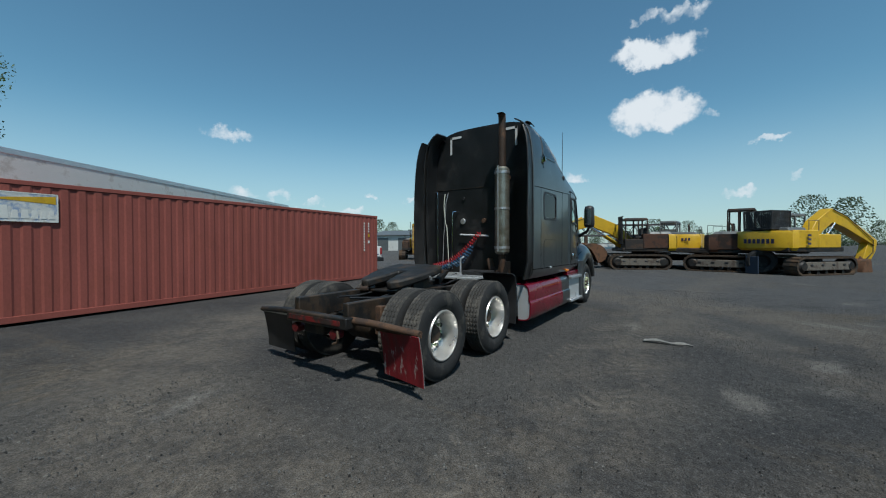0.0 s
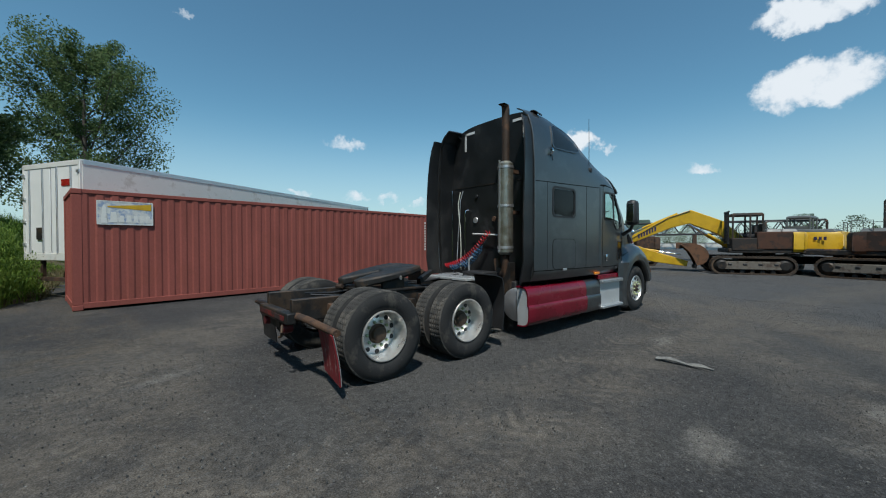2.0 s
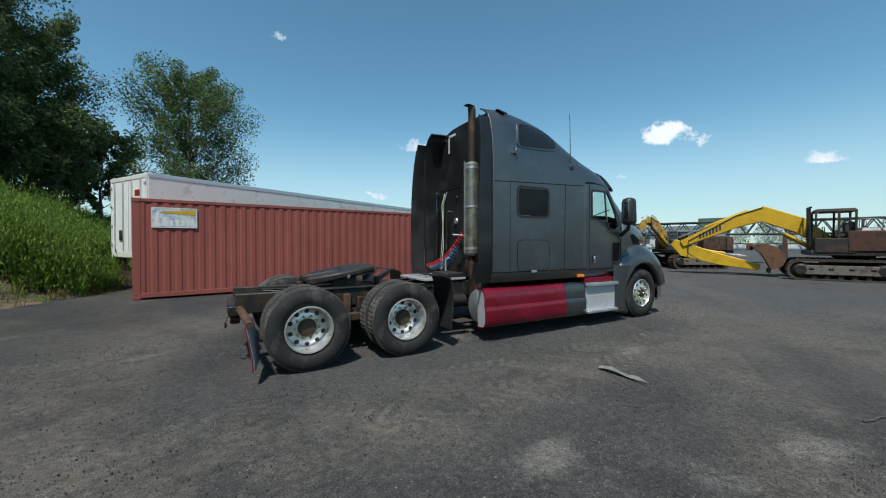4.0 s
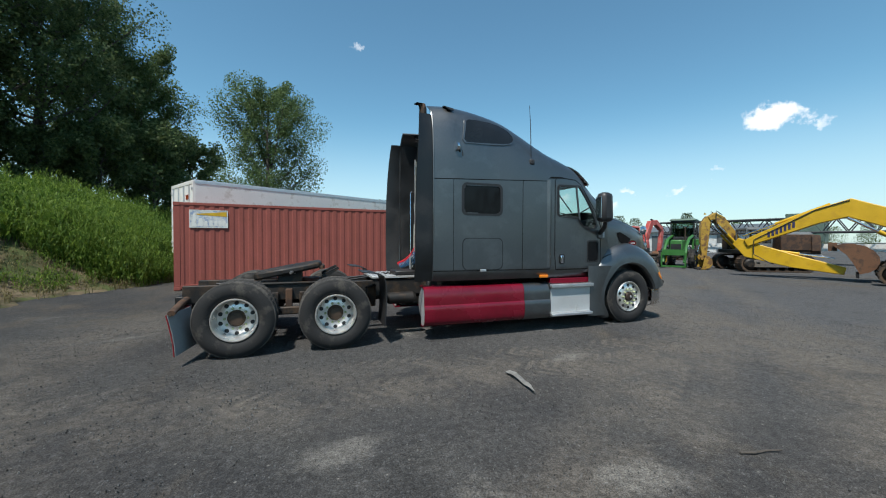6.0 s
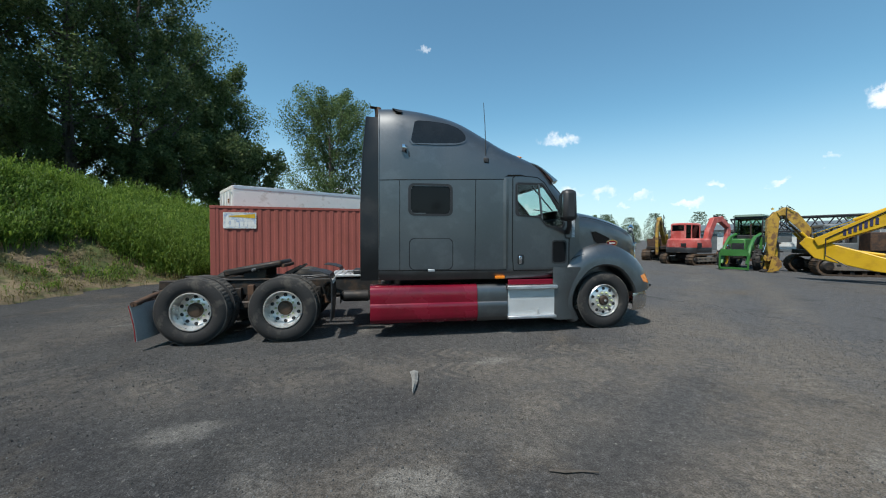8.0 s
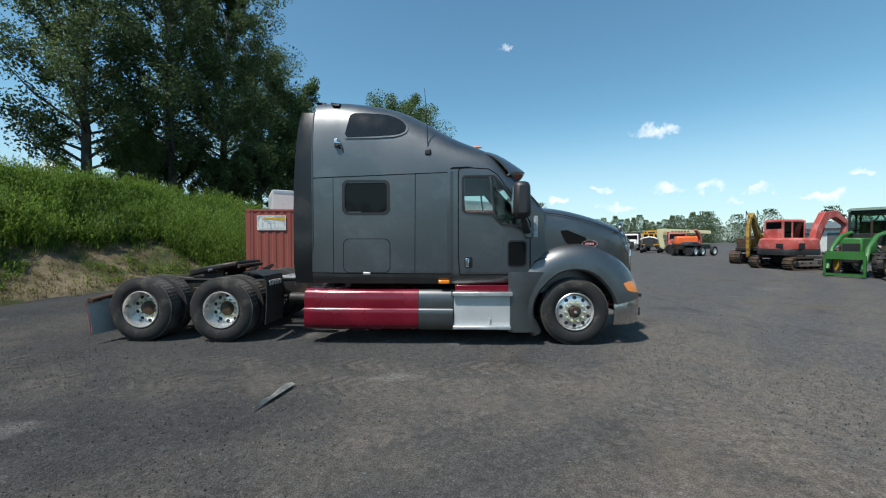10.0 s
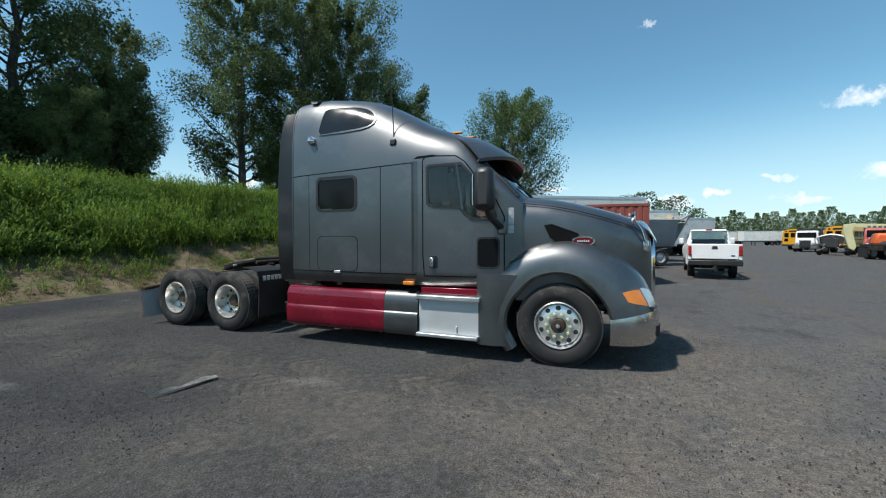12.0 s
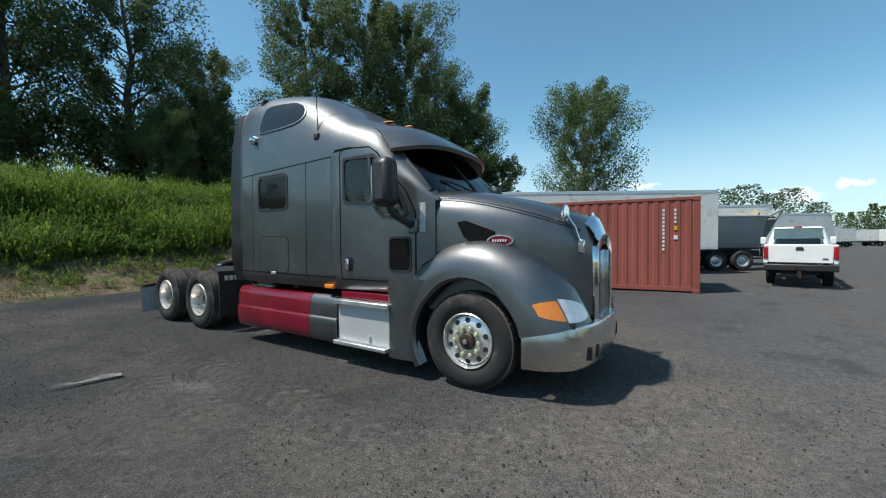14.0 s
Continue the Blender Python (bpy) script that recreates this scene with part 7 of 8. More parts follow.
def upper_body(t, rear_mat, mid_mat, rear=-2.35, deck=1.05):
    part("turntable", Mesh().lathe([(0.62, 0.0), (0.66, 0.05), (0.66, 0.3), (0.0, 0.3)], 28, pose(0, 0, deck - 0.12, 90)), STEEL, t)
    part("car_body", Mesh().box((0, 0, 0.62), (1.9, 1.5, 0.36)), STEEL, t, bevel=0.05)
    part("deck", Mesh().box((-0.3, 0, deck + 0.1), (3.6, 2.5, 0.22)), STEEL, t, bevel=0.03)
    rows = []
    for z, e in ((deck + 0.05, 0.10), (deck + 0.18, 0.0), (deck + 0.85, 0.0), (deck + 1.0, 0.06)):
        row = [(rear + 0.75, -1.36 + e, z), (rear + 0.35, -1.36 + e, z)]
        row += [(rear + e + 0.30 * (1 - math.cos(a)) ** 1.0 if False else rear + e + 0.35 * abs(k / 6) ** 3, (1.36 - e) * k / 6, z) for k, a in [(k, 0) for k in range(-6, 7)]]
        row += [(rear + 0.35, 1.36 - e, z), (rear + 0.75, 1.36 - e, z)]
        rows.append(row)
    m = Mesh().grid(rows)
    n = len(rows[0])
    m.f.append(tuple(len(m.v) - n + k for k in range(n)))
    part("counterweight", m, rear_mat, t, bevel=0.02)
    part("engine_house", Mesh().box((rear + 1.35, 0, deck + 0.60), (1.5, 2.6, 0.85)), mid_mat, t, bevel=0.04)
    part("engine_hood", Mesh().box((rear + 1.1, 0, deck + 1.08), (1.2, 2.2, 0.16), top=(0.9, 0.9)), SHEETGREY, t, bevel=0.03)
    part("exhaust_pipe", Mesh().tube([(rear + 1.3, -0.6, deck + 1.1), (rear + 1.3, -0.6, deck + 1.5), (rear + 1.2, -0.6, deck + 1.6)], 0.05, 10), SOOT, t)
    part("side_tank", Mesh().box((0.55, -0.95, deck + 0.5), (1.5, 0.62, 0.65)), mid_mat, t, bevel=0.04)


def excavator(name, label, m, paint, rear_mat=None, mid_mat=None, cab_mat=None, boom=True, boom_pts=None, stick=None, bucket_at=None, cage=False, names=True, cab_glass=None, deck=1.05, cab_h=1.85, length=3.9, rear=-2.35, stout=1.0, back=0.0, scoop=None):
    t = thing(name, label, "excavator", m @ Matrix.Translation((-back, 0, 0)))
    crawler(t, length, 2.45, 0.86, 0.6, STEEL, back * 0.75)
    upper_body(t, rear_mat or paint, mid_mat or paint, rear, deck)
    glazed_cab(t, (0.75, 0.78, deck + 0.1), (1.25, 1.0, cab_h), cab_mat or PLASTIC, 0.07, "operator cab with open window frames", cab_glass, cage)
    if boom:
        b = boom_pts or [(0.55, 1.45), (1.35 + back * 0.5, 2.40), (2.2 + back, 2.95), (3.2 + back, 2.62), (5.45 + back, 1.52)]
        beam(t, "boom", b, [stout * v for v in (0.42, 0.70, 0.74, 0.60, 0.34)], 0.52 * stout, paint, -0.1, "bent box-section boom")
        ram(t, (1.0, 1.15), (2.25 + back, 2.55), 0.24)
        ram(t, (1.0, 1.15), (2.25 + back, 2.55), -0.44)
        ram(t, (2.75 + back, 3.14), (b[-1][0] + 0.15, b[-1][1] + 0.35), -0.1, 0.06)
        for y in (-0.40, 0.18):
            part("hydraulic_hose", Mesh().tube([(b[2][0], y, b[2][1] + 0.30), (b[3][0], y, b[3][1] + 0.28), (b[4][0] - 0.3, y, b[4][1] + 0.15), (b[4][0] - 0.3, y, b[4][1] - 0.5), (b[4][0] - 0.9, y, b[4][1] - 0.9)], 0.022, 6), PLASTIC, t)
        if names:
            dx, dz = b[4][0] - b[3][0], b[4][1] - b[3][1]
            letter_bars(t, b[3][0] + 0.25 * dx, b[3][1] + 0.25 * dz, 0.17, dx * 0.42, 0.24, 7, NAVY, dz * 0.42)
        s = stick or [(5.85 + back, 1.62), (5.35 + back, 1.22), (3.8 + back, 0.74), (2.6 + back * 0.6, 0.40)]
        beam(t, "stick", s, [stout * v for v in (0.35, 0.72, 0.56, 0.30)], 0.36 * stout, paint, -0.1, "dipper arm folded back under the boom")
        if bucket_at is not False:
            ram(t, (s[1][0] - 0.1, s[1][1] + 0.1), (s[3][0] + 0.3, s[3][1] + 0.5), -0.1, 0.06)
            w, mat, size = scoop or (1.15, BUCKETRUST, 0.95)
            bucket(t, bucket_at or pose(back * 0.55, -0.1, 0), w, mat, size, None if bucket_at else [(3.0, 1.44), (2.7, 1.52), (2.4, 1.51), (2.12, 1.42), (1.9, 1.25), (1.76, 1.02), (1.74, 0.78), (1.84, 0.55), (2.0, 0.42), (2.25, 0.33)])
    for y in (-1.1, 1.1):
        part("handrail", Mesh().tube([(-0.6, y, deck + 1.0), (-0.6, y, deck + 1.5), (0.05, y, deck + 1.5), (0.05, y, deck + 1.0)], 0.018, 6), SHEETGREY, t)
    return t


x1 = excavator("excavator", "yellow excavator with burnt brown body and folded boom", pose(22.2, 0.0, 0.0, 0, 0, 113.5), YELLOW, YELLOW, BURNT, CHARRED, cage=True, length=3.3, rear=-1.7, back=0.8)
x2 = excavator("excavator", "yellow excavator with a black mesh guard on its back", pose(22.4, -7.5, 0.0, 0, 0, -42), YELLOW, YELLOW, YELLOW, SHEETGREY, deck=1.12, stick=[(5.55, 1.75), (5.3, 1.3), (4.9, 0.6), (4.6, 0.2)], bucket_at=pose(4.55, -0.1, 0.62, 0, 60, 180))
letter_bars(x2, -0.85, 1.62, -2.36, 1.5, 0.22, 7, NAVY, 0.0, "x")
letter_bars(x2, -1.15, 1.9, -1.375, 0.34, 0.10, 1, NAVY)
letter_bars(x2, -1.15, 1.7, -1.375, 0.34, 0.10, 1, NAVY)
letter_bars(x2, -1.15, 1.5, -1.375, 0.34, 0.10, 1, NAVY)
guard = thing("mesh_guard", "black wire mesh guard box standing on the excavator", "guard", pose(21.15, -6.35, 2.16, 0, 0, -42))
part("guard_panel", Mesh().box((0, 0, 0.06), (1.2, 1.35, 0.08)), PLASTIC, guard, bevel=0.02)
for sx in (-1, 1):
    for sy in (-1, 1):
        part("guard_post", Mesh().tube([(sx * 0.58, sy * 0.64, 0.05), (sx * 0.60, sy * 0.66, 0.95)], 0.035, 8), PLASTIC, guard)
for k in range(20):
    z = 0.12 + 0.042 * k
    part("guard_wire", Mesh().tube([(-0.59, -0.65, z), (0.59, -0.65, z), (0.59, 0.65, z), (-0.59, 0.65, z), (-0.59, -0.65, z)], 0.018, 5), PLASTIC, guard)
for k in range(16):
    q = -0.62 + 1.24 * k / 15
    part("guard_wire", Mesh().tube([(-0.59, q, 0.1), (-0.60, q, 0.95), (0.60, q, 0.95), (0.59, q, 0.1)], 0.016, 5), PLASTIC, guard)

x3 = excavator("excavator", "yellow excavator seen from behind with a grey engine hood", pose(25.5, -2.6, 0.0, 0, 0, -8), YELLOW, YELLOW, YELLOW, SHEETGREY, boom=False)
letter_bars(x3, -0.9, 1.75, -2.36, 0.5, 0.16, 3, NAVY, 0.0, "x")
x4 = excavator("excavator", "burnt rusty excavator with a tall empty cab", pose(22.9, -4.7, 0.0, 0, 0, -98), BURNT, BURNT, BURNT, CHARRED, boom=False, deck=1.0, cab_h=2.35, rear=-0.85, length=3.3)
part("loader_frame", Mesh().box((-1.25, 0, 1.1), (0.5, 2.0, 0.3)), BURNT, x4, bevel=0.04)
part("big_tyre", Mesh().lathe([(0, -0.05), (0.28, -0.08), (0.34, -0.25), (0.52, -0.28), (0.62, -0.18), (0.62, 0.18), (0.52, 0.28), (0.34, 0.25), (0.28, 0.08), (0, 0.05)], 30, pose(1.7, -1.75, 0.62, 0, 0, 10)), TYRE, x4, "worn black tyre leaning on the machine")
part("blue_panel", Mesh().box((-2.48, 0.1, 0.44), (0.08, 0.6, 0.86)), NAVYSHEET, x2, "dull dark blue sheet", bevel=0.01)

# red excavator facing away
def compact_excavator(m):
    t = thing("compact_excavator", "faded red compact excavator with a glazed cab and raised boom", "excavator", m)
    crawler(t, 3.0, 1.85, 0.68, 0.46, STEEL)
    part("car_body", Mesh().box((0, 0, 0.52), (1.3, 1.3, 0.34)), STEEL, t, bevel=0.04)
    rows = []
    for z, e in ((0.80, 0.06), (0.92, 0.0), (1.30, 0.0), (1.62, 0.05), (1.72, 0.16)):
        rows.append([((-1.45 + e) * math.copysign(abs(math.cos(a)) ** 0.6, math.cos(a)) * -1 * (1.0 if math.cos(a) < 0 else 0.55), (1.1 - e) * math.copysign(abs(math.sin(a)) ** 0.55, math.sin(a)), z) for a in [2 * math.pi * k / 28 for k in range(28)]])
    body = Mesh().grid(rows, wrap=True)
    body.f.append(tuple(len(body.v) - 28 + k for k in range(28)))
    part("upper_body", body, REDPAINT, t, "faded red rounded engine cover")
    skirt = [[(x * 1.012, y * 1.012, z) for x, y, _ in rows[1]] for z in (0.79, 0.90, 1.10)] + [[(x, y, 1.13) for x, y, _ in rows[1]]]
    part("counterweight", Mesh().grid(skirt, wrap=True), PLASTIC, t, "dark grey scuffed counterweight")
    part("side_grille", Mesh().box((-0.75, -1.085, 1.28), (0.4, 0.03, 0.3)), PLASTIC, t, bevel=0.01)
    part("rear_grille", Mesh().box((-1.44, -0.5, 1.3), (0.03, 0.36, 0.22)), PLASTIC, t, bevel=0.01)
    glazed_cab(t, (0.05, 0.45, 1.0), (1.5, 1.05, 1.75), REDPAINT, 0.09, "red cab with tinted windows", DARKGLASS)
    beam(t, "boom", [(0.75, 1.15), (1.05, 2.2), (1.5, 2.95), (2.15, 3.05), (2.9, 2.55)], [0.32, 0.42, 0.46, 0.38, 0.24], 0.32, REDPAINT, -0.45, "raised curved boom")
    beam(t, "stick", [(2.95, 2.75), (3.0, 2.3), (2.85, 1.4), (2.7, 0.8)], [0.2, 0.36, 0.28, 0.18], 0.24, REDPAINT, -0.45)
    part("ram_barrel", Mesh().tube([(1.0, -0.45, 1.2), (1.5, -0.45, 2.3)], 0.07, 12), REDPAINT, t)
    part("ram_rod", Mesh().tube([(1.5, -0.45, 2.3), (1.7, -0.45, 2.75)], 0.04, 10), CHROME, t)
    part("stick_ram", Mesh().tube([(1.6, -0.45, 3.25), (2.9, -0.45, 2.95)], 0.06, 12), PLASTIC, t)
    bucket(t, pose(2.75, -0.45, 0.8, 0, 60, 180), 0.7, BUCKETRUST, 0.7)
    return t


compact_excavator(pose(23.6, 15.0, 0.0, 0, 0, 12))
# yellow machine with an upright folded boom between the tractor and the first excavator
x6 = excavator("excavator", "weathered yellow machine with its boom folded upright", pose(24.7, 7.2, 0.0, 0, 0, 150), DULLYELLOW, RUST, RUST, SHEETGREY, boom_pts=[(0.9, 1.3), (1.5, 2.1), (2.0, 2.8), (2.3, 3.05), (2.6, 2.9)], stick=[(2.6, 3.0), (2.75, 2.6), (2.8, 1.4), (2.8, 0.5)], bucket_at=pose(2.9, -0.1, 0.75, 0, 60, 180), scoop=(0.62, DULLYELLOW, 0.62), names=False, deck=0.95, cab_h=1.3, length=3.4, stout=0.7)
x7 = excavator("excavator", "yellow machine standing behind the red excavator", pose(25.7, 19.4, 0.0, 0, 0, 215), DULLYELLOW, DULLYELLOW, RUST, SHEETGREY, boom_pts=[(0.9, 1.3), (1.5, 2.1), (2.0, 2.9), (2.3, 3.2), (2.6, 3.0)], stick=[(2.6, 3.1), (2.75, 2.6), (2.8, 1.4), (2.8, 0.5)], bucket_at=False, names=False, deck=0.9, cab_h=1.2, length=3.4, stout=0.5)


def farm_tractor(m):
    t = thing("farm_tractor", "green farm tractor with a front loader and yellow wheels", "tractor", m)
    for x, r, y, w in ((-0.9, 0.82, 0.85, 0.46), (1.35, 0.56, 0.78, 0.34)):
        for s in (-1, 1):
            o = new("wheel")
            o.parent = t
            o.location = (x, s * y, r)
            part("tyre", Mesh().lathe([(r * 0.55, -w * 0.4), (r * 0.65, -w * 0.5), (r * 0.92, -w * 0.48), (r, -w * 0.3), (r, w * 0.3), (r * 0.92, w * 0.48), (r * 0.65, w * 0.5), (r * 0.55, w * 0.4)], 30), TYRE, o)
            part("rim", Mesh().lathe([(0, -w * 0.2), (r * 0.3, -w * 0.2), (r * 0.5, -w * 0.38), (r * 0.57, -w * 0.4), (r * 0.57, w * 0.4), (r * 0.5, w * 0.38), (r * 0.3, w * 0.2), (0, w * 0.2)], 24), YELLOW, o)
            lug = None
            for k in range(18):
                a = 2 * math.pi * k / 18
                if lug is None:
                    lug = part("tread_lug", Mesh().box((0, 0, r), (0.07, w * 0.8, 0.06)), TYRE, o)
                    q = lug
                else:
                    q = new("tread_lug", lug.data)
                    q.parent = o
                q.rotation_euler = (0, a, 0.25 if k % 2 else -0.25)
    part("hood", Mesh().box((1.0, 0, 1.34), (1.7, 0.72, 0.7), top=(0.95, 0.85)), GREENPAINT, t, "green hood", bevel=0.06)
    part("grille", Mesh().box((1.86, 0, 1.22), (0.03, 0.55, 0.45)), PLASTIC, t)
    part("chassis", Mesh().box((0.5, 0, 0.8), (2.6, 0.5, 0.4)), STEEL, t, bevel=0.04)
    for s in (-1, 1):
        part("fender", Mesh().box((-0.85, s * 0.85, 1.70), (1.1, 0.5, 0.08)).box((-0.35, s * 0.85, 1.5), (0.08, 0.5, 0.4)), GREENPAINT, t, bevel=0.03)
        part("loader_arm", Mesh().tube([(0.1, s * 0.56, 1.95), (1.2, s * 0.56, 1.75), (2.0, s * 0.56, 1.25), (2.45, s * 0.56, 0.35)], 0.085, 8), GREENPAINT, t, "green loader arm")
        part("loader_post", Mesh().box((0.1, s * 0.6, 1.3), (0.14, 0.12, 0.95)), GREENPAINT, t)
        part("loader_ram", Mesh().tube([(0.2, s * 0.62, 1.0), (1.3, s * 0.62, 1.3)], 0.04, 8), CHROME, t)
    part("loader_frame", Mesh().box((2.5, 0, 0.95), (0.06, 1.2, 0.34)).box((2.5, 0, 0.12), (0.06, 1.3, 0.1)).box((2.5, -0.62, 0.5), (0.06, 0.08, 0.9)).box((2.5, 0.62, 0.5), (0.06, 0.08, 0.9)), GREENPAINT, t, "green loader carriage")
    glazed_cab(t, (-0.55, 0, 1.35), (1.3, 1.35, 1.6), PLASTIC, 0.07, "black-framed tractor cab", PANE)
    part("cab_cap", Mesh().box((-0.55, 0, 3.0), (1.5, 1.5, 0.14), top=(0.85, 0.85)), SHEETGREEN, t, "grey-green cab roof", bevel=0.05)
    part("exhaust_pipe", Mesh().tube([(0.75, 0.28, 1.5), (0.75, 0.28, 2.5)], 0.04, 8), SOOT, t)
    part("work_lamp", Mesh().box((0.1, -0.5, 2.98), (0.08, 0.14, 0.1)), CLEAR, t)
    part("work_lamp", Mesh().box((0.1, 0.5, 2.98), (0.08, 0.14, 0.1)), CLEAR, t)
    return t


SHEETGREEN = material("grey-green sheet", (0.10, 0.15, 0.12), 0.6, 0.1, 0.15, 2, 40, 0.05)
farm_tractor(pose(23.6, 11.0, 0.0, 0, 0, -152))


def lattice_crane():
    t = thing("crane_boom", "dark lattice crane boom lying behind the machines", "crane boom", pose(31.3, 19.0, 0.0, 0, 0, -72))
    L, h = 22.0, 0.62
    for y in (-h, h):
        for z in (2.25, 3.25):
            part("chord", Mesh().tube([(0, y, z), (L, y, z)], 0.075, 8), SHEETDARK, t)
        n = 36
        for k in range(n):
            a, b = L * k / n, L * (k + 1) / n
            part("lacing", Mesh().tube([(a, y, 2.25 if k % 2 else 3.25), (b, y, 3.25 if k % 2 else 2.25)], 0.04, 6), SHEETDARK, t)
    for k in range(4):
        x = 1.5 + 6.2 * k
        part("stand", Mesh().box((x, 0, 1.1), (0.4, 1.6, 2.2), top=(0.6, 0.9)), RUST, t)
    part("house", Mesh().box((9.5, 0.3, 2.6), (2.0, 1.9, 2.0)), SHEETGREEN, t, "grey-green machine house", bevel=0.04)
    part("bed", Mesh().box((10, 0.8, 1.2), (19, 1.6, 0.5)), OFFWHITE, t, "pale trailer bed")
    return t


SHEETDARK = material("dark steel lattice", (0.035, 0.038, 0.042), 0.6, 0.3, 0.2, 3, 40, 0.05)
BUSYELLOW = material("school bus yellow", (0.62, 0.30, 0.012), 0.4, 0.0, 0.06, 2, 50, 0.02)
lattice_crane()


def boom_lift():
    t = thing("boom_lift", "orange boom lift with a long cream telescopic boom", "boom lift", pose(30.7, 37.7, 0.0, 0, 0, 165))
    part("chassis", Mesh().box((0, 0, 0.75), (3.0, 1.6, 0.5)), STEEL, t, bevel=0.05)
    for x in (-1.1, 1.1):
        for s in (-1, 1):
            car_wheel(t, x, s * 0.9, 0.5, 0.36, OFFWHITE)
    part("turret", Mesh().box((-0.3, 0, 1.55), (2.6, 1.7, 1.0), top=(0.85, 0.85)), ORANGE, t, "orange turret cover", bevel=0.18)
    part("mast", Mesh().prism([(1.95, 2.95), (2.62, 2.85), (2.70, 2.3), (2.35, 0.75), (2.0, 0.55), (1.85, 0.9), (2.12, 2.2)], -0.2, 0.2, "y"), CREAM, t, "cream boom head", bevel=0.03)
    part("boom", Mesh().box((-0.1, 0, 2.62), (4.9, 0.34, 0.36), pose(0, 0, 0, 0, -3, 0)), CREAM, t, "cream telescopic boom", bevel=0.03)
    letter_bars(t, -0.6, 2.6, 0.19, 1.9, 0.16, 6, SHEETGREY)
    return t


def flat_chassis():
    t = thing("truck_chassis", "bare dark truck chassis with double rear wheels", "truck", pose(28.0, 32.5, 0.0, 0, 0, 30))
    part("frame", Mesh().box((1.2, 0, 0.85), (5.0, 0.9, 0.3)), STEEL, t)
    part("deck", Mesh().box((0.6, 0, 1.1), (3.2, 2.3, 0.14)), STEEL, t, bevel=0.02)
    part("coupling_cover", Mesh().prism([(-0.6, 1.15), (0.2, 1.38), (1.1, 1.42), (1.6, 1.25), (1.6, 1.15)], -0.5, 0.5, "y"), PLASTIC, t, "black coupling cover", bevel=0.05)
    beam(t, "crane_arm", [(3.0, 1.0), (3.1, 1.7), (2.7, 2.3), (2.1, 2.7)], [0.3, 0.34, 0.3, 0.2], 0.26, REDPAINT, 0.3, "red folded crane arm")
    for x in (-0.3, 0.95):
        for s in (-1, 1):
            car_wheel(t, x, s * 0.92, 0.5, 0.5, WHITE)
    for s in (-1, 1):
        part("mud_flap", Mesh().box((-1.05, s * 0.9, 0.5), (0.03, 0.62, 0.7)), PLASTIC, t)
        car_wheel(t, 3.2, s * 0.95, 0.5, 0.3, WHITE)
    return t


boom_lift()
flat_chassis()


def school_bus(m, label):
    t = thing("school_bus", label, "bus", m)
    L, W, H = 9.0, 1.2, 3.0
    rows = []
    for x in [L * k / 18 for k in range(19)]:
        sec = [(-W, 0.7), (-W, 1.9), (-W * 0.98, 2.5), (-W * 0.8, 2.88), (-W * 0.4, 3.02), (0, 3.05), (W * 0.4, 3.02), (W * 0.8, 2.88), (W * 0.98, 2.5), (W, 1.9), (W, 0.7)]
        rows.append([(x, y, z) for y, z in sec])
    part("body", Mesh().grid(rows), BUSYELLOW, t, "yellow bus body", thick=0.03)
    end = [(y, z) for _, y, z in rows[0]]
    part("rear_wall", Mesh().prism(end, 0.0, 0.04, "x"), BUSYELLOW, t)
    part("front_wall", Mesh().prism(end, L - 0.04, L, "x"), BUSYELLOW, t)
    for y in (-0.72, 0.0, 0.72):
        part("rear_window", Mesh().box((-0.02, y, 2.15), (0.03, 0.5, 0.62)), BLACKGLASS, t, bevel=0.01)
    for y in (-0.75, 0.75):
        part("rear_window", Mesh().box((-0.02, y, 1.45), (0.03, 0.42, 0.4)), BLACKGLASS, t, bevel=0.01)
        part("rear_lamp", Mesh().lathe([(0, -0.04), (0.1, -0.03), (0.11, 0)], 14, pose(-0.01, y, 2.70, 0, 0, -90)), REDLENS, t)
    part("rear_sign", Mesh().box((-0.02, 0, 2.72), (0.03, 0.9, 0.2)), PLASTIC, t)
    for s in (-1, 1):
        for k in range(9):
            part("side_window", Mesh().box((0.7 + 0.88 * k, s * (W + 0.0), 2.12), (0.74, 0.05, 0.6)), BLACKGLASS, t, bevel=0.01)
        part("rub_rail", Mesh().box((L / 2, s * (W + 0.01), 1.5), (L, 0.04, 0.07)).box((L / 2, s * (W + 0.01), 1.05), (L, 0.04, 0.07)), PLASTIC, t)
        car_wheel(t, 2.2, s * 0.95, 0.5, 0.45, BUSYELLOW)
        car_wheel(t, 7.6, s * 0.95, 0.5, 0.3, BUSYELLOW)
    part("bumper", Mesh().box((-0.1, 0, 0.68), (0.14, 2.4, 0.26)), PLASTIC, t, bevel=0.02)
    return t


school_bus(pose(34.6, 63.9, 0.0, 0, 0, 50), "yellow school bus seen from behind in the row of machines")
school_bus(pose(33.1, 49.8, 0.0, 0, 0, 50), "yellow school bus with dark windows behind a stripped truck")


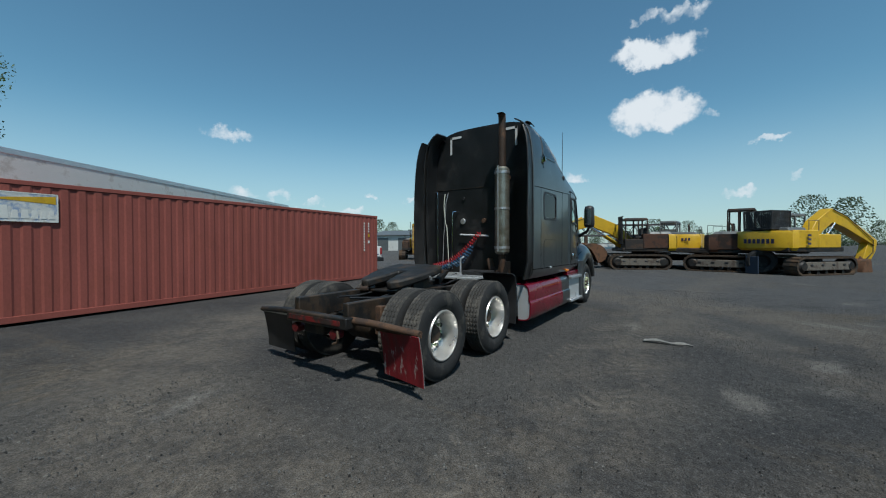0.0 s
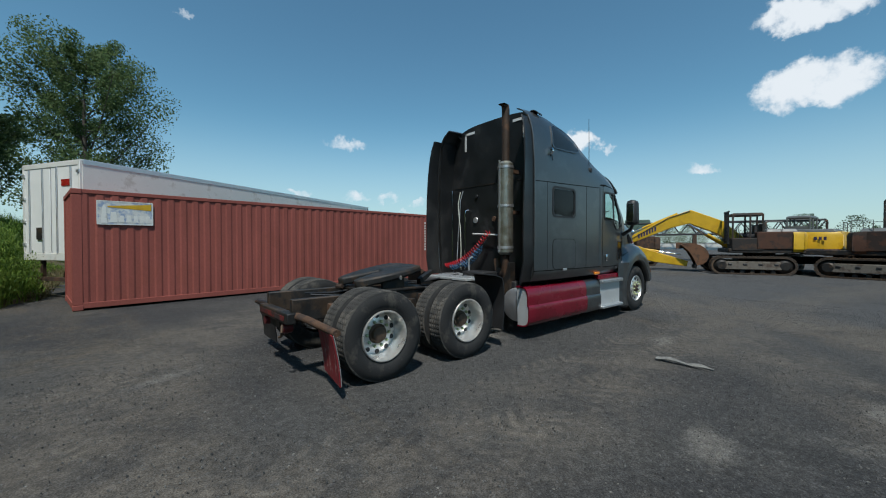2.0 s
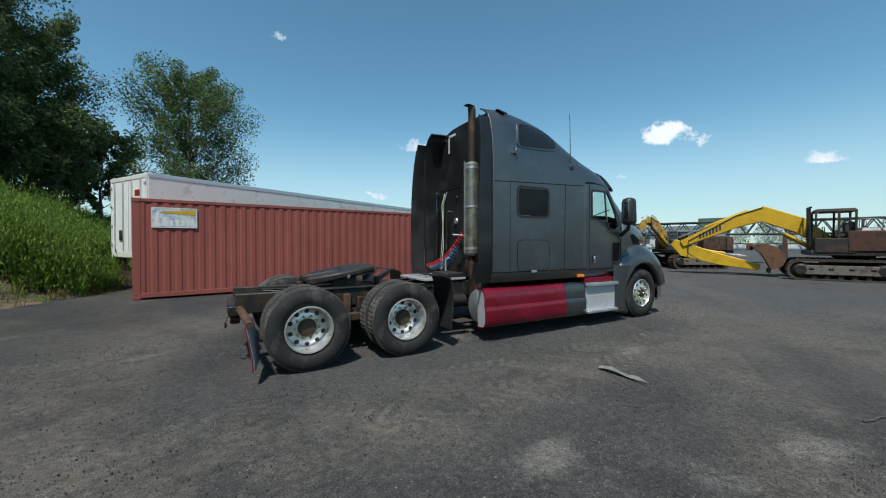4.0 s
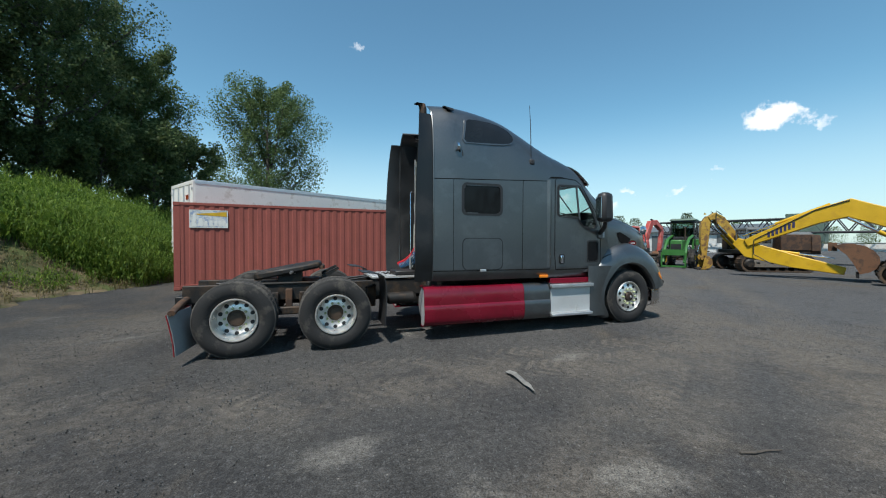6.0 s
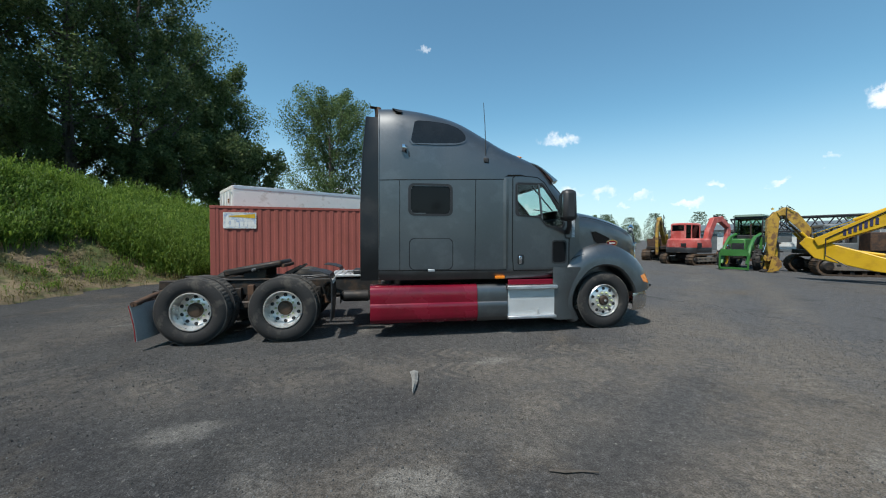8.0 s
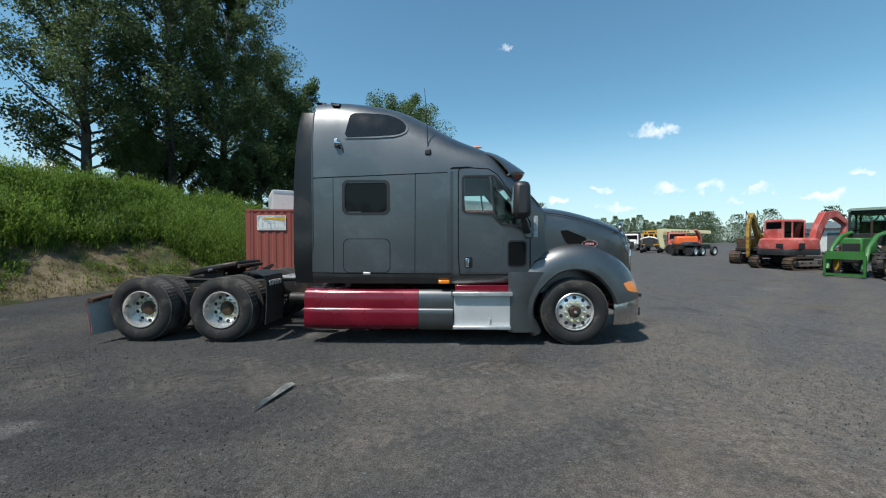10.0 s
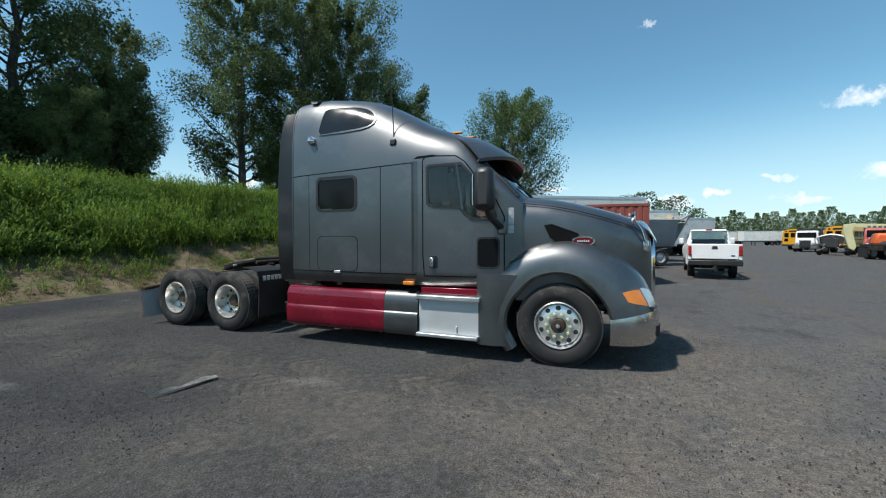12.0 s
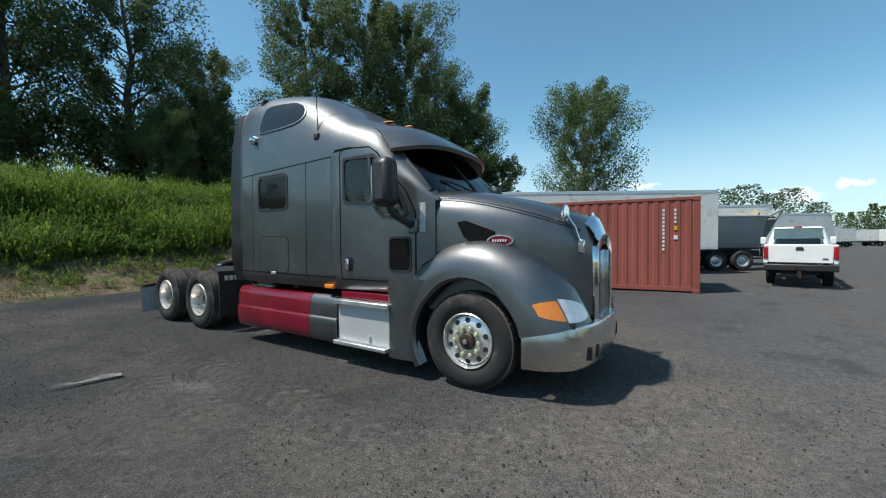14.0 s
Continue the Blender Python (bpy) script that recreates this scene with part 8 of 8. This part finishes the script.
def small_truck(m, paint, label, nose=PLASTIC):
    t = thing("truck", label, "truck", m)
    part("frame", Mesh().box((0, 0, 0.75), (6.0, 0.9, 0.3)), STEEL, t)
    part("cab", Mesh().box((-0.2, 0, 1.75), (1.7, 2.2, 1.7), top=(0.72, 0.88), shift=(0.1, 0)), paint, t, bevel=0.14)
    part("hood", Mesh().box((-1.7, 0, 1.25), (1.5, 1.9, 0.9), top=(0.9, 0.8)), paint, t, bevel=0.12)
    part("windshield", Mesh().box((-0.98, 0, 2.05), (0.06, 1.7, 0.65), pose(0, 0, 0, 0, 0, 0)), BLACKGLASS, t, bevel=0.01)
    part("grille", Mesh().box((-2.46, 0, 1.1), (0.05, 1.0, 0.6)), nose, t)
    part("bumper", Mesh().box((-2.55, 0, 0.6), (0.2, 2.2, 0.35)), SHEETGREY, t, bevel=0.03)
    for s in (-1, 1):
        car_wheel(t, -1.6, s * 0.95, 0.48, 0.3, SHEETGREY)
        car_wheel(t, 2.0, s * 0.95, 0.48, 0.5, SHEETGREY)
        part("headlamp", Mesh().box((-2.46, s * 0.72, 1.05), (0.05, 0.3, 0.2)), CLEAR, t, bevel=0.02)
        part("side_glass", Mesh().box((-0.1, s * 1.02, 2.1), (0.9, 0.05, 0.5)), BLACKGLASS, t)
    part("box", Mesh().box((2.2, 0, 1.9), (2.6, 2.2, 1.9)), SHEETDARK, t, bevel=0.03)
    return t


small_truck(pose(32.5, 54.8, 0.0, 0, 0, 62), WHITE, "white truck parked nose towards the yard")
small_truck(pose(33.0, 43.0, 0.0, 0, 0, 62), REDPAINT, "red truck between the school bus and the boom lift")


def stripped_truck(m):
    t = thing("stripped_truck", "dark stripped truck with bare engine and bent pale hood", "truck", m)
    part("frame", Mesh().box((0.6, 0.42, 0.8), (4.6, 0.1, 0.26)).box((0.6, -0.42, 0.8), (4.6, 0.1, 0.26)), STEEL, t)
    part("engine", Mesh().box((-0.7, 0, 1.2), (1.1, 0.7, 0.7), top=(0.8, 0.7)).tube([(-1.1, -0.3, 1.5), (-0.7, 0.1, 1.7), (-0.2, 0.2, 1.4)], 0.09, 8), STEEL, t, "bare greasy engine", bevel=0.04)
    part("radiator", Mesh().box((-1.55, 0, 1.2), (0.1, 0.9, 0.8)), SHEETDARK, t, bevel=0.02)
    part("hood_edge", Mesh().grid([[(-1.7 + 0.1 * q, y, 1.95 - 0.28 * abs(y) ** 1.7 + 0.05 * q) for q in range(3)] for y in [-1.05 + 0.15 * k for k in range(15)]]), OFFWHITE, t, "bent pale hood edge", thick=0.03)
    part("cowl", Mesh().box((0.4, 0, 1.5), (0.2, 2.0, 0.8)), SHEETDARK, t, bevel=0.04)
    for s in (-1, 1):
        part("fender_stay", Mesh().tube([(-1.5, s * 0.45, 0.8), (-1.65, s * 0.85, 1.2), (-1.6, s * 1.0, 1.66)], 0.05, 6), SHEETGREY, t)
        part("bumper_horn", Mesh().tube([(-1.6, s * 0.4, 0.8), (-2.0, s * 0.6, 0.6), (-2.05, s * 0.95, 0.45)], 0.06, 6), SHEETGREY, t)
        car_wheel(t, -0.8, s * 0.95, 0.5, 0.3, RUST)
        car_wheel(t, 2.2, s * 0.95, 0.5, 0.5, RUST)
    return t


stripped_truck(pose(29.4, 42.4, 0.0, 0, 0, 58))


def tipper():
    t = thing("tipper_trailer", "grey tipper trailer body with a torn tarpaulin", "trailer", pose(9.8, 19.9, 0.0, 0, 0, 28))
    rows = []
    for x, e in ((-2.4, 0.0), (-2.2, 0.03), (1.6, 0.03), (1.8, 0.0)):
        rows.append([(x, -0.75, 1.15), (x, -0.95 - e, 1.5), (x, -1.25 - e, 2.65), (x, -1.2, 2.72)])
    part("near_side", Mesh().grid(rows), GREYBODY, t, thick=0.05)
    part("far_side", Mesh().grid([[(x, -y, z) for x, y, z in r] for r in rows]), GREYBODY, t, thick=0.05)
    part("tail", Mesh().add([(1.8, -0.75, 1.15), (1.8, 0.75, 1.15), (2.5, 1.25, 3.0), (2.5, -1.25, 3.0)], [(0, 1, 2, 3)]), GREYBODY, t, thick=0.06)
    part("top_rail", Mesh().tube([(-2.4, -1.26, 2.7), (1.9, -1.26, 2.7), (2.5, -1.27, 3.02)], 0.07, 8), GREYBODY, t)
    part("floor", Mesh().box((-0.3, 0, 1.12), (4.2, 1.5, 0.12)), STEEL, t)
    part("frame", Mesh().box((-0.3, 0, 0.85), (4.6, 1.0, 0.3)), STEEL, t)
    part("tarpaulin", Mesh().grid([[(0.7 + 0.16 * k, -1.2 + 0.2 * q, 2.62 + 0.30 * noise.noise(Vector((k * 0.9, q * 1.1, 4))) + 0.34 * math.sin(math.pi * k / 10) * math.sin(math.pi * (q + 1) / 8)) for q in range(7)] for k in range(11)]), TARP, t, "torn tan tarpaulin", thick=0.02)
    for x in (-0.4, 0.85):
        for s in (-1, 1):
            car_wheel(t, x, s * 0.85, 0.5, 0.5, DULL_ALLOY)
    return t


TARP = material("tan tarpaulin", (0.30, 0.25, 0.15), 0.8, 0.0, 0.2, 3, 40, 0.2)
tipper()
far_trailer = box_trailer("box_trailer", pose(11.9, 27.1, 0.0, 0, 0, 200), 9.0, 3.6, "white box trailer parked along the yard road", True, "far white trailers")
for x, y, r in ((16.8, 39.6, 215), (20.5, 55.4, 215), (27.5, 81.2, 210), (34.0, 100.0, 210), (44.0, 118.0, 200), (52.0, 116.0, 190), (60.0, 112.0, 185)):
    copy_thing(far_trailer, pose(x, y, 0.0, 0, 0, r))
warehouse = thing("storage_shed", "long low white shed at the far end of the yard", "shed", pose(62.0, 40.0, 0.0, 0, 0, 100))
part("wall", Mesh().box((0, 0, 1.6), (30, 9, 3.2)), OFFWHITE, warehouse)
part("roof", Mesh().prism([(-5, 3.2), (5, 3.2), (0, 4.3)], -15.4, 15.4, "x"), SHEETGREY, warehouse)
for k in range(6):
    part("shed_door", Mesh().box((-12.5 + 5 * k, 4.52, 1.3), (2.6, 0.08, 2.6)), SHEETGREY, warehouse)

# far woods all round, denser clumps where they stand higher
r = random.Random(9)
ring_dark, ring_light = [], []
for k in range(440):
    a = radians(k * 0.82 + r.uniform(-0.4, 0.4))
    if 0.1 < (k * 0.37) % 1.0 < 0.95:
        d = r.uniform(170, 230)
        (ring_dark if r.random() < 0.6 else ring_light).append((4 + d * math.sin(a), -5 + d * math.cos(a), r.uniform(5, 9.5), r.uniform(2.2, 4.0)))
for az, d, h, w in ((7, 80, 10, 4), (9, 85, 11, 4.5), (11, 88, 9.5, 4), (12.5, 92, 10.5, 4), (14.5, 95, 8, 3), (100, 120, 13, 6), (103, 122, 12, 5), (97, 125, 9, 5), (84, 130, 9, 5), (88, 128, 8, 4), (80, 150, 8, 5), (44, 150, 11, 4), (46, 150, 10, 3.5), (52, 160, 12, 3.5), (30, 150, 10, 5), (33, 150, 11, 5), (36, 155, 10, 4), (39, 150, 11, 4)):
    ring_dark.append((4 + d * math.sin(radians(az)), -5 + d * math.cos(radians(az)), h, w))
for k in range(60):
    a, d = radians(118 + 2.6 * k + r.uniform(-1, 1)), r.uniform(75, 110)
    ring_dark.append((4 + d * math.sin(a), -5 + d * math.cos(a), r.uniform(9, 15), r.uniform(3.5, 5.5)))
for k in range(26):
    a = radians(15 + 0.75 * k)
    ring_light.append((4 + 165 * math.sin(a), -5 + 165 * math.cos(a), r.uniform(8, 12), r.uniform(1.5, 2.8)))
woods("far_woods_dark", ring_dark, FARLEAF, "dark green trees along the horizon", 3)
woods("far_woods_light", ring_light, LEAF_LIGHT, "light green poplars along the horizon", 5)

# ---- litter on the ground ----
LITTER = material("grey torn rubber", (0.19, 0.19, 0.178), 0.85, 0.0, 0.4, 8, 60, 0.3)
strip = thing("torn_strip", "torn grey rubber strip lying on the asphalt", "debris", pose(3.17, -3.22, 0.0, 0, 0, 263))
rows = []
for k in range(13):
    q = k / 12
    w = 0.05 * (1 - q) ** 0.9 + 0.008
    y = 0.018 * math.sin(q * 3.0)
    rows.append([(-0.33 + 0.66 * q, y - w, 0.012 + 0.02 * abs(math.sin(5 * q))), (-0.33 + 0.66 * q, y, 0.03 + 0.03 * math.sin(q * 6) ** 2), (-0.33 + 0.66 * q, y + w * 0.8, 0.012 + 0.045 * q * (1 - q))])
part("strip", Mesh().grid(rows), LITTER, strip, thick=0.012)
branch = thing("twig", "short pale twig on the asphalt", "debris", pose(4.1, -5.05, 0.0, 0, 0, -12))
part("stem", Mesh().tube([(-0.16, 0.01, 0.012), (-0.06, -0.012, 0.018), (0.05, 0.008, 0.014), (0.17, -0.01, 0.02)], [0.008, 0.011, 0.009, 0.005], 6), BARK, branch)

r = random.Random(21)
verts, faces = [], []
for _ in range(60000):
    x, y = r.uniform(-5, 11), r.uniform(-8.5, 1.5)
    dens = 0.5 + 0.5 * noise.noise(Vector((x * 0.5, y * 0.5, 11.0)))
    if r.random() > dens + 0.15:
        continue
    s = 0.003 + 0.008 * r.random() ** 3
    o = len(verts)
    a = r.random() * 6.28
    base = [(x + s * math.cos(a + q), y + s * math.sin(a + q) * 0.8, -0.006) for q in (0, 1.6, 3.1, 4.7)]
    top = [(x + 0.55 * s * math.cos(a + q + 0.3), y + 0.5 * s * math.sin(a + q + 0.3), s * r.uniform(0.35, 0.65)) for q in (0, 1.6, 3.1, 4.7)]
    verts += base + top
    faces += [(o + 4, o + 5, o + 6, o + 7)] + [(o + k, o + (k + 1) % 4, o + (k + 1) % 4 + 4, o + k + 4) for k in range(4)]
STONE = leaf_material("loose gravel", (0.025, 0.025, 0.025), (0.15, 0.147, 0.14), 0.0)
tagged(quick_mesh("loose_gravel", verts, faces, STONE), "loose grey gravel scattered over the asphalt", "gravel", kind="stuff")
